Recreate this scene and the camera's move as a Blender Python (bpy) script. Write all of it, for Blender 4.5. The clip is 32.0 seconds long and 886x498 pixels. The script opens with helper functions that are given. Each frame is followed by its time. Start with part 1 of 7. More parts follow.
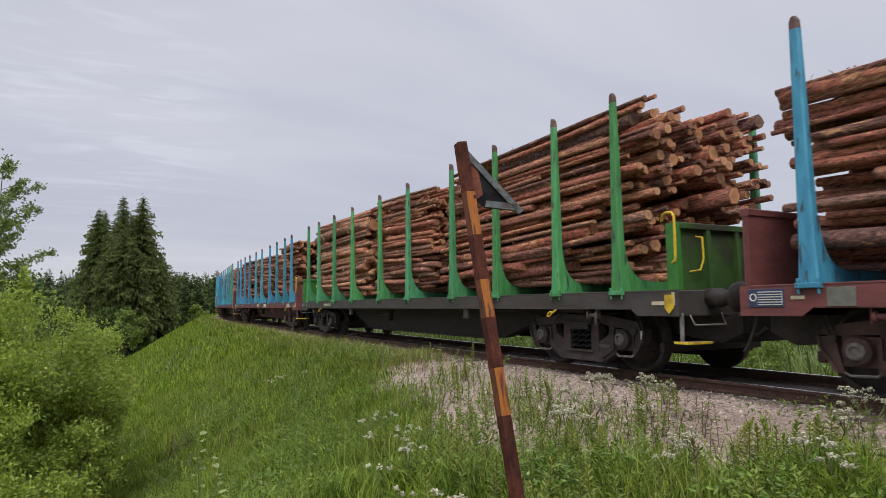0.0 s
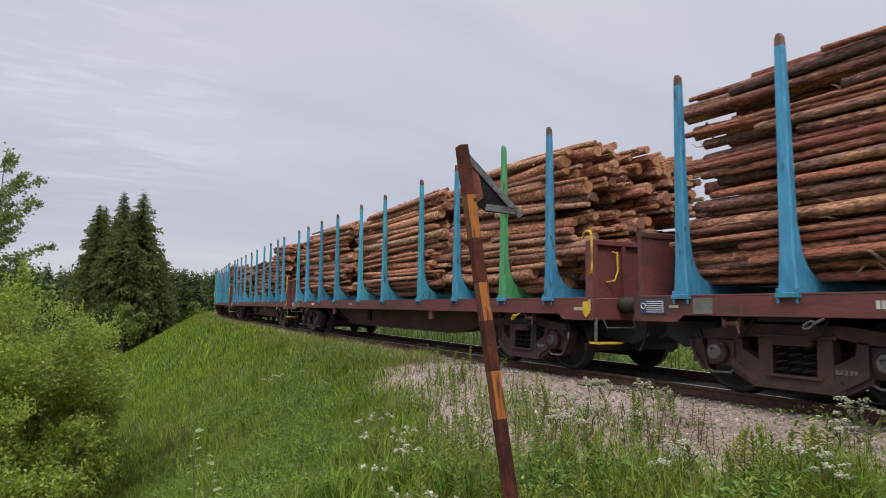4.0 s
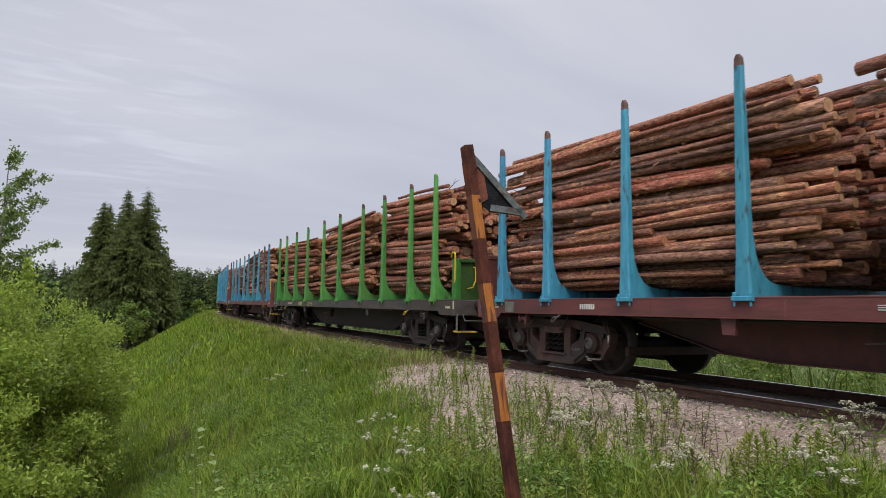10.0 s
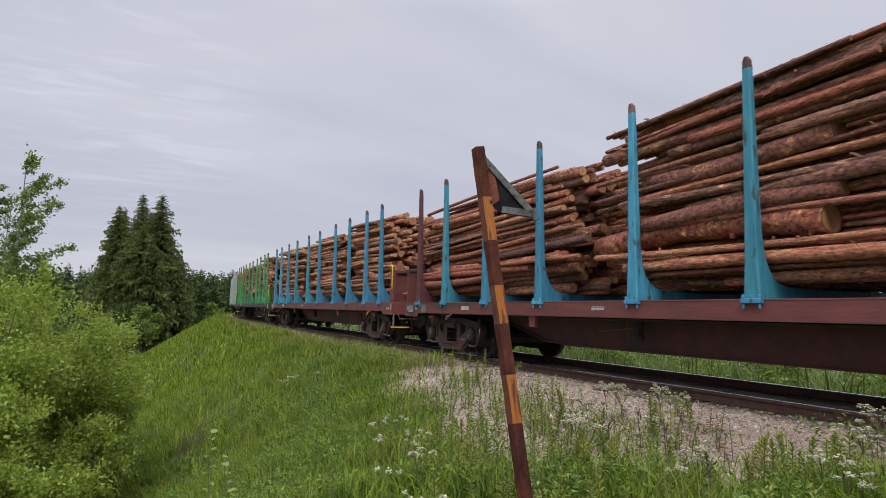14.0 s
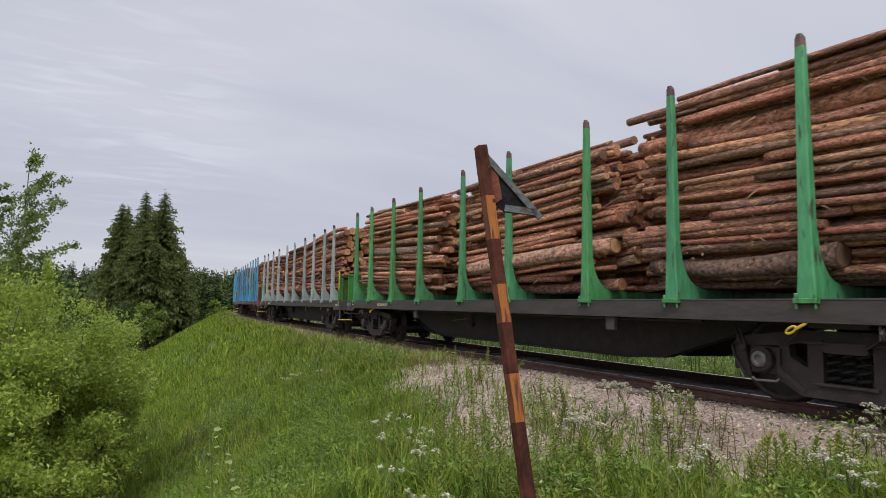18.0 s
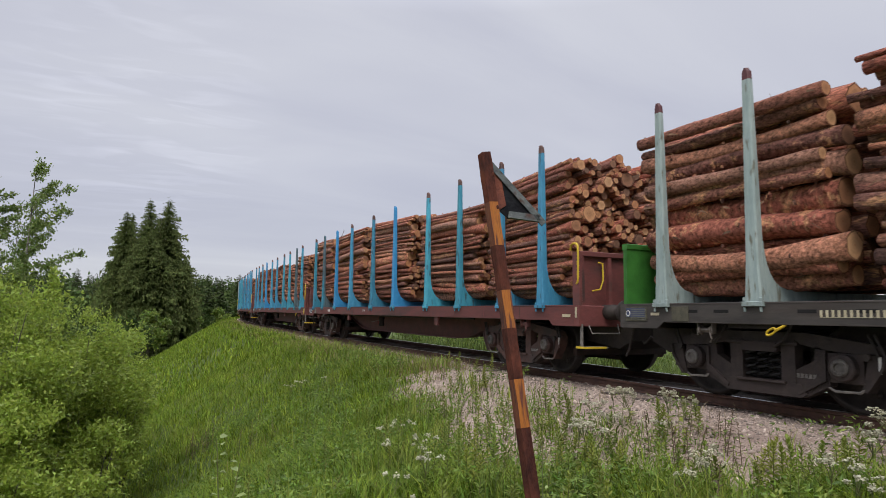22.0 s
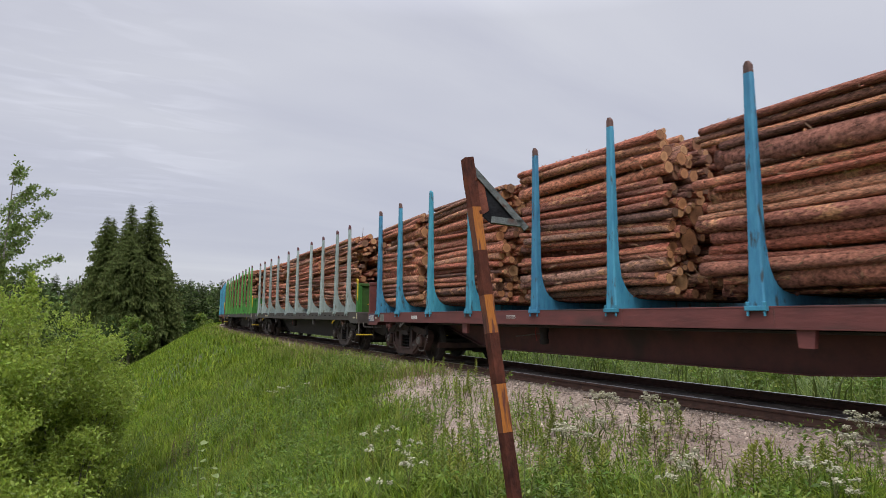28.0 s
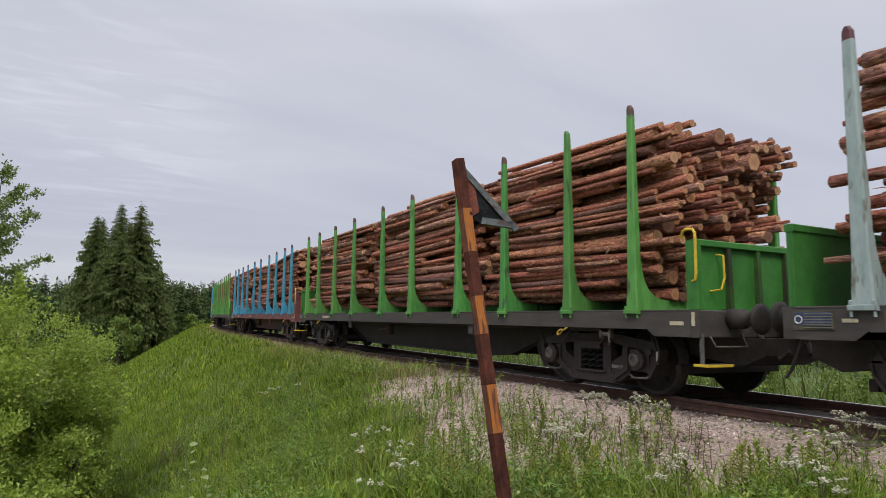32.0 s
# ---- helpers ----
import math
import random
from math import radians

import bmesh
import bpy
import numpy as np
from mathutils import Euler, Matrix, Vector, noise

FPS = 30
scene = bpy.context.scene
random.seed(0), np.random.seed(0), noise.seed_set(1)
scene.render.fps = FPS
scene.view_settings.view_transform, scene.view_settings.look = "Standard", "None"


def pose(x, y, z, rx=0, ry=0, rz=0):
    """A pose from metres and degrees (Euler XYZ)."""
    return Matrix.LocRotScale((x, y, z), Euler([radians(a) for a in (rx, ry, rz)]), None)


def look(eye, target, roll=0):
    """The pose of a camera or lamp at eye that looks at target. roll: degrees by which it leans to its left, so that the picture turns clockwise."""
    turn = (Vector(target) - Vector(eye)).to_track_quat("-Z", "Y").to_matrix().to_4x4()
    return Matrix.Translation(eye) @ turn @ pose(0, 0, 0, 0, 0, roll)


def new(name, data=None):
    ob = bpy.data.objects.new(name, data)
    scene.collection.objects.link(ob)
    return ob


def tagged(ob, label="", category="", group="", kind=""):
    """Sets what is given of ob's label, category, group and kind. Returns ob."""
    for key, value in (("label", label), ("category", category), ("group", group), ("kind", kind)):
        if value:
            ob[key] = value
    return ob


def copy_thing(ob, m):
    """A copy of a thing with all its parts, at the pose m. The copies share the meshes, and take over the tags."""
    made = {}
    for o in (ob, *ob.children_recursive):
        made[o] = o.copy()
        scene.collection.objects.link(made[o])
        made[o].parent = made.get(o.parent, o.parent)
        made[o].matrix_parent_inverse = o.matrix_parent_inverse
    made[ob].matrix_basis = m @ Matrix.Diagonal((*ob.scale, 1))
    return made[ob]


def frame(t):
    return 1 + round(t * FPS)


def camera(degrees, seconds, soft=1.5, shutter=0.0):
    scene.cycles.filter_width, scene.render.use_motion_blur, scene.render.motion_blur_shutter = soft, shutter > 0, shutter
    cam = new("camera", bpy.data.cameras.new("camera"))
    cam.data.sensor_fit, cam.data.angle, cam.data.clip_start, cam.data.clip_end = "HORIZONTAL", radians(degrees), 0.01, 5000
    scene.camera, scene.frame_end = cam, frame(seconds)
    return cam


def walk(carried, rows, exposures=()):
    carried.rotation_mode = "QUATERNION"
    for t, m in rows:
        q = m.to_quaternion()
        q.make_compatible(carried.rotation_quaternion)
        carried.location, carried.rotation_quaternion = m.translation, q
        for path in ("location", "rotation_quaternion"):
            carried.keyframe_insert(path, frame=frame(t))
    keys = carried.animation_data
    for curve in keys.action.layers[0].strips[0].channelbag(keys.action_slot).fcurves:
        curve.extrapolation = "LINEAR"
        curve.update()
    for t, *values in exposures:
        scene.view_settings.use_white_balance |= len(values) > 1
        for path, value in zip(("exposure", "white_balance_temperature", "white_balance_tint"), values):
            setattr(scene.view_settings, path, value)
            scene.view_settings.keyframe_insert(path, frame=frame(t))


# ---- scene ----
import itertools

# ---- camera: hand-held on the embankment, turning a little ----
cam = camera(70.43, 32.0, 0.9, 0.06)
walk(cam, [
    (0.0, pose(-0.0005, 0.0007, 0.9070, 95.352, 0.415, -27.330)),
    (0.5, pose(-0.0017, -0.0027, 0.9104, 95.720, -0.035, -27.570)),
    (1.0, pose(-0.0072, -0.0114, 0.9096, 95.629, 0.053, -27.734)),
    (1.5, pose(-0.0054, -0.0068, 0.9140, 95.650, -0.134, -27.453)),
    (2.0, pose(-0.0080, -0.0157, 0.9088, 95.586, -0.166, -27.362)),
    (2.5, pose(-0.0061, -0.0122, 0.9098, 95.302, -0.597, -27.310)),
    (3.0, pose(-0.0035, -0.0070, 0.9129, 95.417, -0.678, -27.500)),
    (3.5, pose(-0.0026, -0.0064, 0.9092, 95.546, -0.747, -27.455)),
    (5.5, pose(0.0074, 0.0021, 0.9113, 95.413, -0.623, -27.451)),
    (6.0, pose(-0.0006, -0.0077, 0.9104, 95.615, -0.804, -27.437)),
    (6.5, pose(0.0016, 0.0018, 0.9091, 95.137, -0.952, -27.255)),
    (7.0, pose(-0.0010, 0.0014, 0.9119, 95.378, -0.798, -27.242)),
    (7.5, pose(0.0049, 0.0073, 0.9127, 95.386, -0.951, -27.374)),
    (8.0, pose(0.0037, 0.0037, 0.9110, 95.486, -0.787, -27.500)),
    (8.5, pose(0.0047, 0.0068, 0.9096, 95.374, -0.898, -27.553)),
    (9.0, pose(0.0031, 0.0085, 0.9116, 95.340, -0.993, -27.463)),
    (9.5, pose(0.0034, 0.0102, 0.9122, 95.420, -1.041, -27.189)),
    (10.0, pose(0.0021, 0.0113, 0.9129, 95.537, -1.166, -27.201)),
    (10.5, pose(-0.0027, -0.0042, 0.9110, 95.874, -1.236, -27.052)),
    (11.0, pose(-0.0006, 0.0026, 0.9105, 95.839, -1.383, -26.700)),
    (11.5, pose(-0.0006, 0.0035, 0.9138, 95.866, -1.253, -26.457)),
    (12.0, pose(-0.0019, -0.0001, 0.9093, 95.981, -1.247, -26.580)),
    (12.5, pose(0.0013, 0.0045, 0.9128, 96.175, -1.448, -26.668)),
    (13.0, pose(0.0019, 0.0036, 0.9127, 96.005, -1.351, -26.761)),
    (13.5, pose(0.0024, 0.0078, 0.9131, 96.012, -1.280, -26.394)),
    (14.0, pose(0.0052, 0.0121, 0.9086, 95.762, -1.167, -26.120)),
    (14.5, pose(0.0042, 0.0130, 0.9115, 95.876, -1.206, -26.149)),
    (16.5, pose(-0.0014, 0.0090, 0.9134, 95.569, -1.087, -25.931)),
    (17.0, pose(-0.0004, 0.0054, 0.9123, 95.741, -1.240, -25.753)),
    (17.5, pose(0.0025, 0.0109, 0.9080, 95.665, -1.459, -25.900)),
    (18.0, pose(0.0054, 0.0152, 0.9139, 95.541, -1.174, -25.887)),
    (18.5, pose(0.0029, 0.0128, 0.9122, 95.290, -1.059, -25.397)),
    (19.0, pose(0.0036, 0.0149, 0.9125, 95.484, -0.916, -25.136)),
    (19.5, pose(-0.0039, 0.0025, 0.9128, 95.718, -1.044, -24.541)),
    (20.0, pose(-0.0042, -0.0019, 0.9121, 95.951, -1.072, -25.315)),
    (20.5, pose(-0.0072, -0.0072, 0.9115, 96.206, -1.066, -25.733)),
    (21.0, pose(-0.0069, -0.0117, 0.9134, 96.121, -1.019, -25.726)),
    (21.5, pose(-0.0070, -0.0051, 0.9121, 96.170, -0.810, -25.907)),
    (22.0, pose(-0.0070, -0.0008, 0.9130, 96.106, -0.912, -25.539)),
    (22.5, pose(-0.0069, -0.0060, 0.9139, 96.298, -0.939, -25.798)),
    (23.0, pose(-0.0027, -0.0021, 0.9125, 96.103, -0.876, -26.009)),
    (23.5, pose(-0.0022, -0.0066, 0.9118, 96.240, -1.017, -26.023)),
    (24.0, pose(-0.0028, -0.0033, 0.9114, 95.985, -0.952, -26.306)),
    (24.5, pose(0.0002, 0.0003, 0.9092, 95.995, -0.825, -26.208)),
    (25.0, pose(0.0038, 0.0032, 0.9105, 96.079, -0.927, -26.418)),
    (25.5, pose(0.0043, 0.0052, 0.9089, 96.140, -0.960, -26.424)),
    (27.5, pose(0.0026, 0.0013, 0.9112, 96.418, -0.827, -26.684)),
    (28.0, pose(-0.0001, -0.0064, 0.9109, 96.603, -0.826, -26.941)),
    (28.5, pose(0.0011, -0.0088, 0.9107, 96.294, -0.713, -26.916)),
    (29.0, pose(0.0021, -0.0072, 0.9114, 96.818, -0.538, -26.844)),
    (29.5, pose(-0.0013, -0.0032, 0.9127, 96.355, -0.700, -26.516)),
    (30.0, pose(-0.0032, -0.0108, 0.9103, 96.755, -0.765, -26.455)),
    (30.5, pose(0.0009, -0.0084, 0.9112, 96.832, -0.744, -26.740)),
    (31.0, pose(-0.0003, -0.0098, 0.9120, 97.078, -0.770, -27.008)),
    (31.5, pose(0.0014, -0.0133, 0.9097, 97.021, -0.944, -27.258)),
    (32.0, pose(0.0038, -0.0151, 0.9124, 96.675, -0.833, -27.677)),
])

# ---- light: bright overcast sky, soft sun behind the cloud ----
RIPPLES = (-0.02, 0.961, 0.276)                 # where the rippled cloud stands


def make_world():
    w = bpy.data.worlds.new("overcast_sky")
    w.use_nodes = True
    nt = w.node_tree
    nt.nodes.clear()
    N, Lk = nt.nodes.new, nt.links.new
    out, bg = N("ShaderNodeOutputWorld"), N("ShaderNodeBackground")
    sky = N("ShaderNodeTexSky")
    sky.sky_type = "NISHITA"
    sky.sun_disc = False
    sky.sun_elevation, sky.sun_rotation = radians(48), radians(215)
    tc, sep = N("ShaderNodeTexCoord"), N("ShaderNodeSeparateXYZ")
    Lk(tc.outputs["Generated"], sep.inputs[0])
    # cloud sheet: direction flattened on to a plane high above
    add = N("ShaderNodeMath"); add.operation = "MAXIMUM"; add.inputs[1].default_value = 0.0
    Lk(sep.outputs["Z"], add.inputs[0])
    zz = N("ShaderNodeMath"); zz.operation = "ADD"; zz.inputs[1].default_value = 0.16
    Lk(add.outputs[0], zz.inputs[0])
    dv = N("ShaderNodeVectorMath"); dv.operation = "DIVIDE"
    cmb = N("ShaderNodeCombineXYZ")
    for k in range(3):
        Lk(zz.outputs[0], cmb.inputs[k])
    Lk(tc.outputs["Generated"], dv.inputs[0]); Lk(cmb.outputs[0], dv.inputs[1])
    mp = N("ShaderNodeMapping")
    mp.inputs["Rotation"].default_value = (0, 0, radians(28))
    mp.inputs["Scale"].default_value = (0.5, 1.5, 0.0)
    Lk(dv.outputs[0], mp.inputs["Vector"])
    n1, n2 = N("ShaderNodeTexNoise"), N("ShaderNodeTexNoise")
    n1.inputs["Scale"].default_value, n1.inputs["Detail"].default_value, n1.inputs["Roughness"].default_value = 1.1, 5, 0.5
    n1.inputs["Distortion"].default_value = 0.6
    n2.inputs["Scale"].default_value, n2.inputs["Detail"].default_value = 0.35, 2
    Lk(mp.outputs[0], n1.inputs["Vector"]); Lk(mp.outputs[0], n2.inputs["Vector"])
    r1, r2 = N("ShaderNodeValToRGB"), N("ShaderNodeValToRGB")
    r1.color_ramp.elements[0].position, r1.color_ramp.elements[0].color = 0.30, (0.522, 0.530, 0.612, 1)
    r1.color_ramp.elements[1].position, r1.color_ramp.elements[1].color = 0.70, (0.632, 0.640, 0.698, 1)
    r2.color_ramp.elements[0].position, r2.color_ramp.elements[0].color = 0.35, (0.93, 0.93, 0.95, 1)
    r2.color_ramp.elements[1].position, r2.color_ramp.elements[1].color = 0.7, (1.04, 1.04, 1.04, 1)
    Lk(n1.outputs["Fac"], r1.inputs[0]); Lk(n2.outputs["Fac"], r2.inputs[0])
    mul = N("ShaderNodeMix"); mul.data_type, mul.blend_type = "RGBA", "MULTIPLY"; mul.inputs[0].default_value = 1
    Lk(r1.outputs[0], mul.inputs[6]); Lk(r2.outputs[0], mul.inputs[7])
    # a field of thin rippled cloud low ahead
    dt = N("ShaderNodeVectorMath"); dt.operation = "DOT_PRODUCT"; dt.inputs[1].default_value = RIPPLES
    nm = N("ShaderNodeVectorMath"); nm.operation = "NORMALIZE"
    Lk(tc.outputs["Generated"], nm.inputs[0]); Lk(nm.outputs[0], dt.inputs[0])
    mk = N("ShaderNodeMapRange"); mk.inputs[1].default_value, mk.inputs[2].default_value = 0.981, 0.995
    Lk(dt.outputs["Value"], mk.inputs[0])
    m4, n4, r4 = N("ShaderNodeMapping"), N("ShaderNodeTexNoise"), N("ShaderNodeMapRange")
    m4.inputs["Rotation"].default_value, m4.inputs["Scale"].default_value = (0, 0, radians(-14)), (3.4, 11.0, 0.0)
    Lk(dv.outputs[0], m4.inputs["Vector"]); Lk(m4.outputs[0], n4.inputs["Vector"])
    n4.inputs["Scale"].default_value, n4.inputs["Detail"].default_value, n4.inputs["Distortion"].default_value = 1.0, 3, 0.8
    r4.inputs[1].default_value, r4.inputs[2].default_value, r4.inputs[3].default_value, r4.inputs[4].default_value = 0.48, 0.72, 0.0, 0.13
    Lk(n4.outputs["Fac"], r4.inputs[0])
    rp = N("ShaderNodeMath"); rp.operation = "MULTIPLY_ADD"; rp.inputs[2].default_value = 1.0
    Lk(r4.outputs[0], rp.inputs[0]); Lk(mk.outputs[0], rp.inputs[1])
    mul3 = N("ShaderNodeMix"); mul3.data_type, mul3.blend_type = "RGBA", "MULTIPLY"; mul3.inputs[0].default_value = 1
    Lk(mul.outputs[2], mul3.inputs[6]); Lk(rp.outputs[0], mul3.inputs[7])
    mul = mul3
    # an overcast sky is brighter overhead, and pale just over the horizon
    up = N("ShaderNodeValToRGB")
    e = up.color_ramp.elements
    e[0].position, e[0].color = 0.0, (1.10, 1.10, 1.07, 1)
    e[1].position, e[1].color = 1.0, (3.8, 3.8, 3.7, 1)
    for p, v in ((0.05, (0.97, 0.97, 0.96, 1)), (0.10, (0.89, 0.89, 0.91, 1)), (0.20, (0.90, 0.90, 0.915, 1)), (0.45, (1.05, 1.05, 1.03, 1)), (0.62, (2.0, 2.0, 1.97, 1))):
        q = e.new(p)
        q.color = v
    Lk(add.outputs[0], up.inputs[0])
    mul2 = N("ShaderNodeMix"); mul2.data_type, mul2.blend_type = "RGBA", "MULTIPLY"; mul2.inputs[0].default_value = 1
    Lk(mul.outputs[2], mul2.inputs[6]); Lk(up.outputs[0], mul2.inputs[7])
    thin = N("ShaderNodeMix"); thin.data_type, thin.blend_type = "RGBA", "ADD"; thin.inputs[0].default_value = 0.012
    Lk(mul2.outputs[2], thin.inputs[6]); Lk(sky.outputs[0], thin.inputs[7])
    Lk(thin.outputs[2], bg.inputs["Color"])
    bg.inputs["Strength"].default_value = 1.0
    Lk(bg.outputs[0], out.inputs["Surface"])
    scene.world = w


make_world()
sun = new("sun", bpy.data.lights.new("sun", "SUN"))
sun.data.energy, sun.data.angle, sun.data.color = 2.1, radians(22), (1.0, 0.95, 0.88)
sun.matrix_world = look((-6, -9, 14), (0, 0, 0))
scene.view_settings.exposure = 0.0

# ---- materials ----
def surf(name, c1, c2, scale=6.0, c3=None, patch=0.8, rough=0.8, bump=0.25, metal=0.0, rnd=0.0, island=0.0,
         stretch=(1, 1, 1), fine=12.0, spot=0.55, world=False, spec=0.4, translucent=0.0, hue=0.0):
    """A painted, rusty, earthy or woody surface: two-scale colour noise, wear patches, bump, and variation from piece to piece."""
    m = bpy.data.materials.new(name)
    m.use_nodes = True
    nt = m.node_tree
    N, Lk = nt.nodes.new, nt.links.new
    b = nt.nodes["Principled BSDF"]
    b.inputs["Metallic"].default_value, b.inputs["Specular IOR Level"].default_value = metal, spec
    tc, mp, oi = N("ShaderNodeTexCoord"), N("ShaderNodeMapping"), N("ShaderNodeObjectInfo")
    mp.inputs["Scale"].default_value = stretch
    if world:
        geo = N("ShaderNodeNewGeometry")
        Lk(geo.outputs["Position"], mp.inputs["Vector"])
    else:
        ofs = N("ShaderNodeVectorMath"); ofs.operation = "MULTIPLY_ADD"
        ofs.inputs[1].default_value = (37.0, 23.0, 51.0)
        Lk(oi.outputs["Random"], ofs.inputs[0]); Lk(tc.outputs["Object"], ofs.inputs[2])
        Lk(ofs.outputs[0], mp.inputs["Vector"])
    n1, n2 = N("ShaderNodeTexNoise"), N("ShaderNodeTexNoise")
    n1.inputs["Scale"].default_value, n1.inputs["Detail"].default_value, n1.inputs["Roughness"].default_value = scale, 6, 0.65
    n2.inputs["Scale"].default_value, n2.inputs["Detail"].default_value = scale * patch * 0.25, 3
    for n in (n1, n2):
        Lk(mp.outputs[0], n.inputs["Vector"])
    ramp = N("ShaderNodeValToRGB")
    ramp.color_ramp.elements[0].position, ramp.color_ramp.elements[0].color = 0.32, (*c1, 1)
    ramp.color_ramp.elements[1].position, ramp.color_ramp.elements[1].color = 0.68, (*c2, 1)
    Lk(n1.outputs["Fac"], ramp.inputs[0])
    col = ramp.outputs[0]
    if c3:
        st = N("ShaderNodeValToRGB")
        st.color_ramp.elements[0].position, st.color_ramp.elements[1].position = spot, spot + 0.1
        Lk(n2.outputs["Fac"], st.inputs[0])
        mx = N("ShaderNodeMix"); mx.data_type = "RGBA"
        Lk(st.outputs[0], mx.inputs[0]); Lk(col, mx.inputs[6]); mx.inputs[7].default_value = (*c3, 1)
        col = mx.outputs[2]
    else:
        mr = N("ShaderNodeMapRange")
        mr.inputs[3].default_value, mr.inputs[4].default_value = 0.72, 1.25
        Lk(n2.outputs["Fac"], mr.inputs[0])
        mx = N("ShaderNodeMix"); mx.data_type, mx.blend_type = "RGBA", "MULTIPLY"; mx.inputs[0].default_value = 1
        Lk(col, mx.inputs[6]); Lk(mr.outputs[0], mx.inputs[7])
        col = mx.outputs[2]
    if rnd or island:
        src = oi.outputs["Random"]
        if island:
            gi = N("ShaderNodeNewGeometry")
            sm = N("ShaderNodeMath"); sm.operation = "ADD"
            Lk(gi.outputs["Random Per Island"], sm.inputs[0]); Lk(oi.outputs["Random"], sm.inputs[1])
            fr = N("ShaderNodeMath"); fr.operation = "FRACT"
            Lk(sm.outputs[0], fr.inputs[0])
            src = fr.outputs[0]
        amt = max(rnd, island)
        hs = N("ShaderNodeHueSaturation")
        v = N("ShaderNodeMapRange"); v.inputs[3].default_value, v.inputs[4].default_value = 1 - amt, 1 + amt
        Lk(src, v.inputs[0]); Lk(v.outputs[0], hs.inputs["Value"])
        if hue:
            ml = N("ShaderNodeMath"); ml.operation = "MULTIPLY"; ml.inputs[1].default_value = 7.31
            f2 = N("ShaderNodeMath"); f2.operation = "FRACT"
            hv = N("ShaderNodeMapRange"); hv.inputs[3].default_value, hv.inputs[4].default_value = 0.5 - hue, 0.5 + hue
            Lk(src, ml.inputs[0]); Lk(ml.outputs[0], f2.inputs[0]); Lk(f2.outputs[0], hv.inputs[0])
            Lk(hv.outputs[0], hs.inputs["Hue"])
        Lk(col, hs.inputs["Color"])
        col = hs.outputs[0]
    Lk(col, b.inputs["Base Color"])
    rr = N("ShaderNodeMapRange"); rr.inputs[3].default_value, rr.inputs[4].default_value = max(rough - 0.15, 0.05), min(rough + 0.12, 1)
    Lk(n1.outputs["Fac"], rr.inputs[0]); Lk(rr.outputs[0], b.inputs["Roughness"])
    if bump:
        n3, bp = N("ShaderNodeTexNoise"), N("ShaderNodeBump")
        n3.inputs["Scale"].default_value, n3.inputs["Detail"].default_value = scale * fine * 0.25, 5
        Lk(mp.outputs[0], n3.inputs["Vector"])
        bp.inputs["Strength"].default_value, bp.inputs["Distance"].default_value = bump, 0.02
        Lk(n3.outputs["Fac"], bp.inputs["Height"]); Lk(bp.outputs[0], b.inputs["Normal"])
    if translucent:
        tr, ms = N("ShaderNodeBsdfTranslucent"), N("ShaderNodeMixShader")
        Lk(col, tr.inputs[0]); ms.inputs[0].default_value = translucent
        Lk(b.outputs[0], ms.inputs[1]); Lk(tr.outputs[0], ms.inputs[2])
        Lk(ms.outputs[0], nt.nodes["Material Output"].inputs["Surface"])
    return m


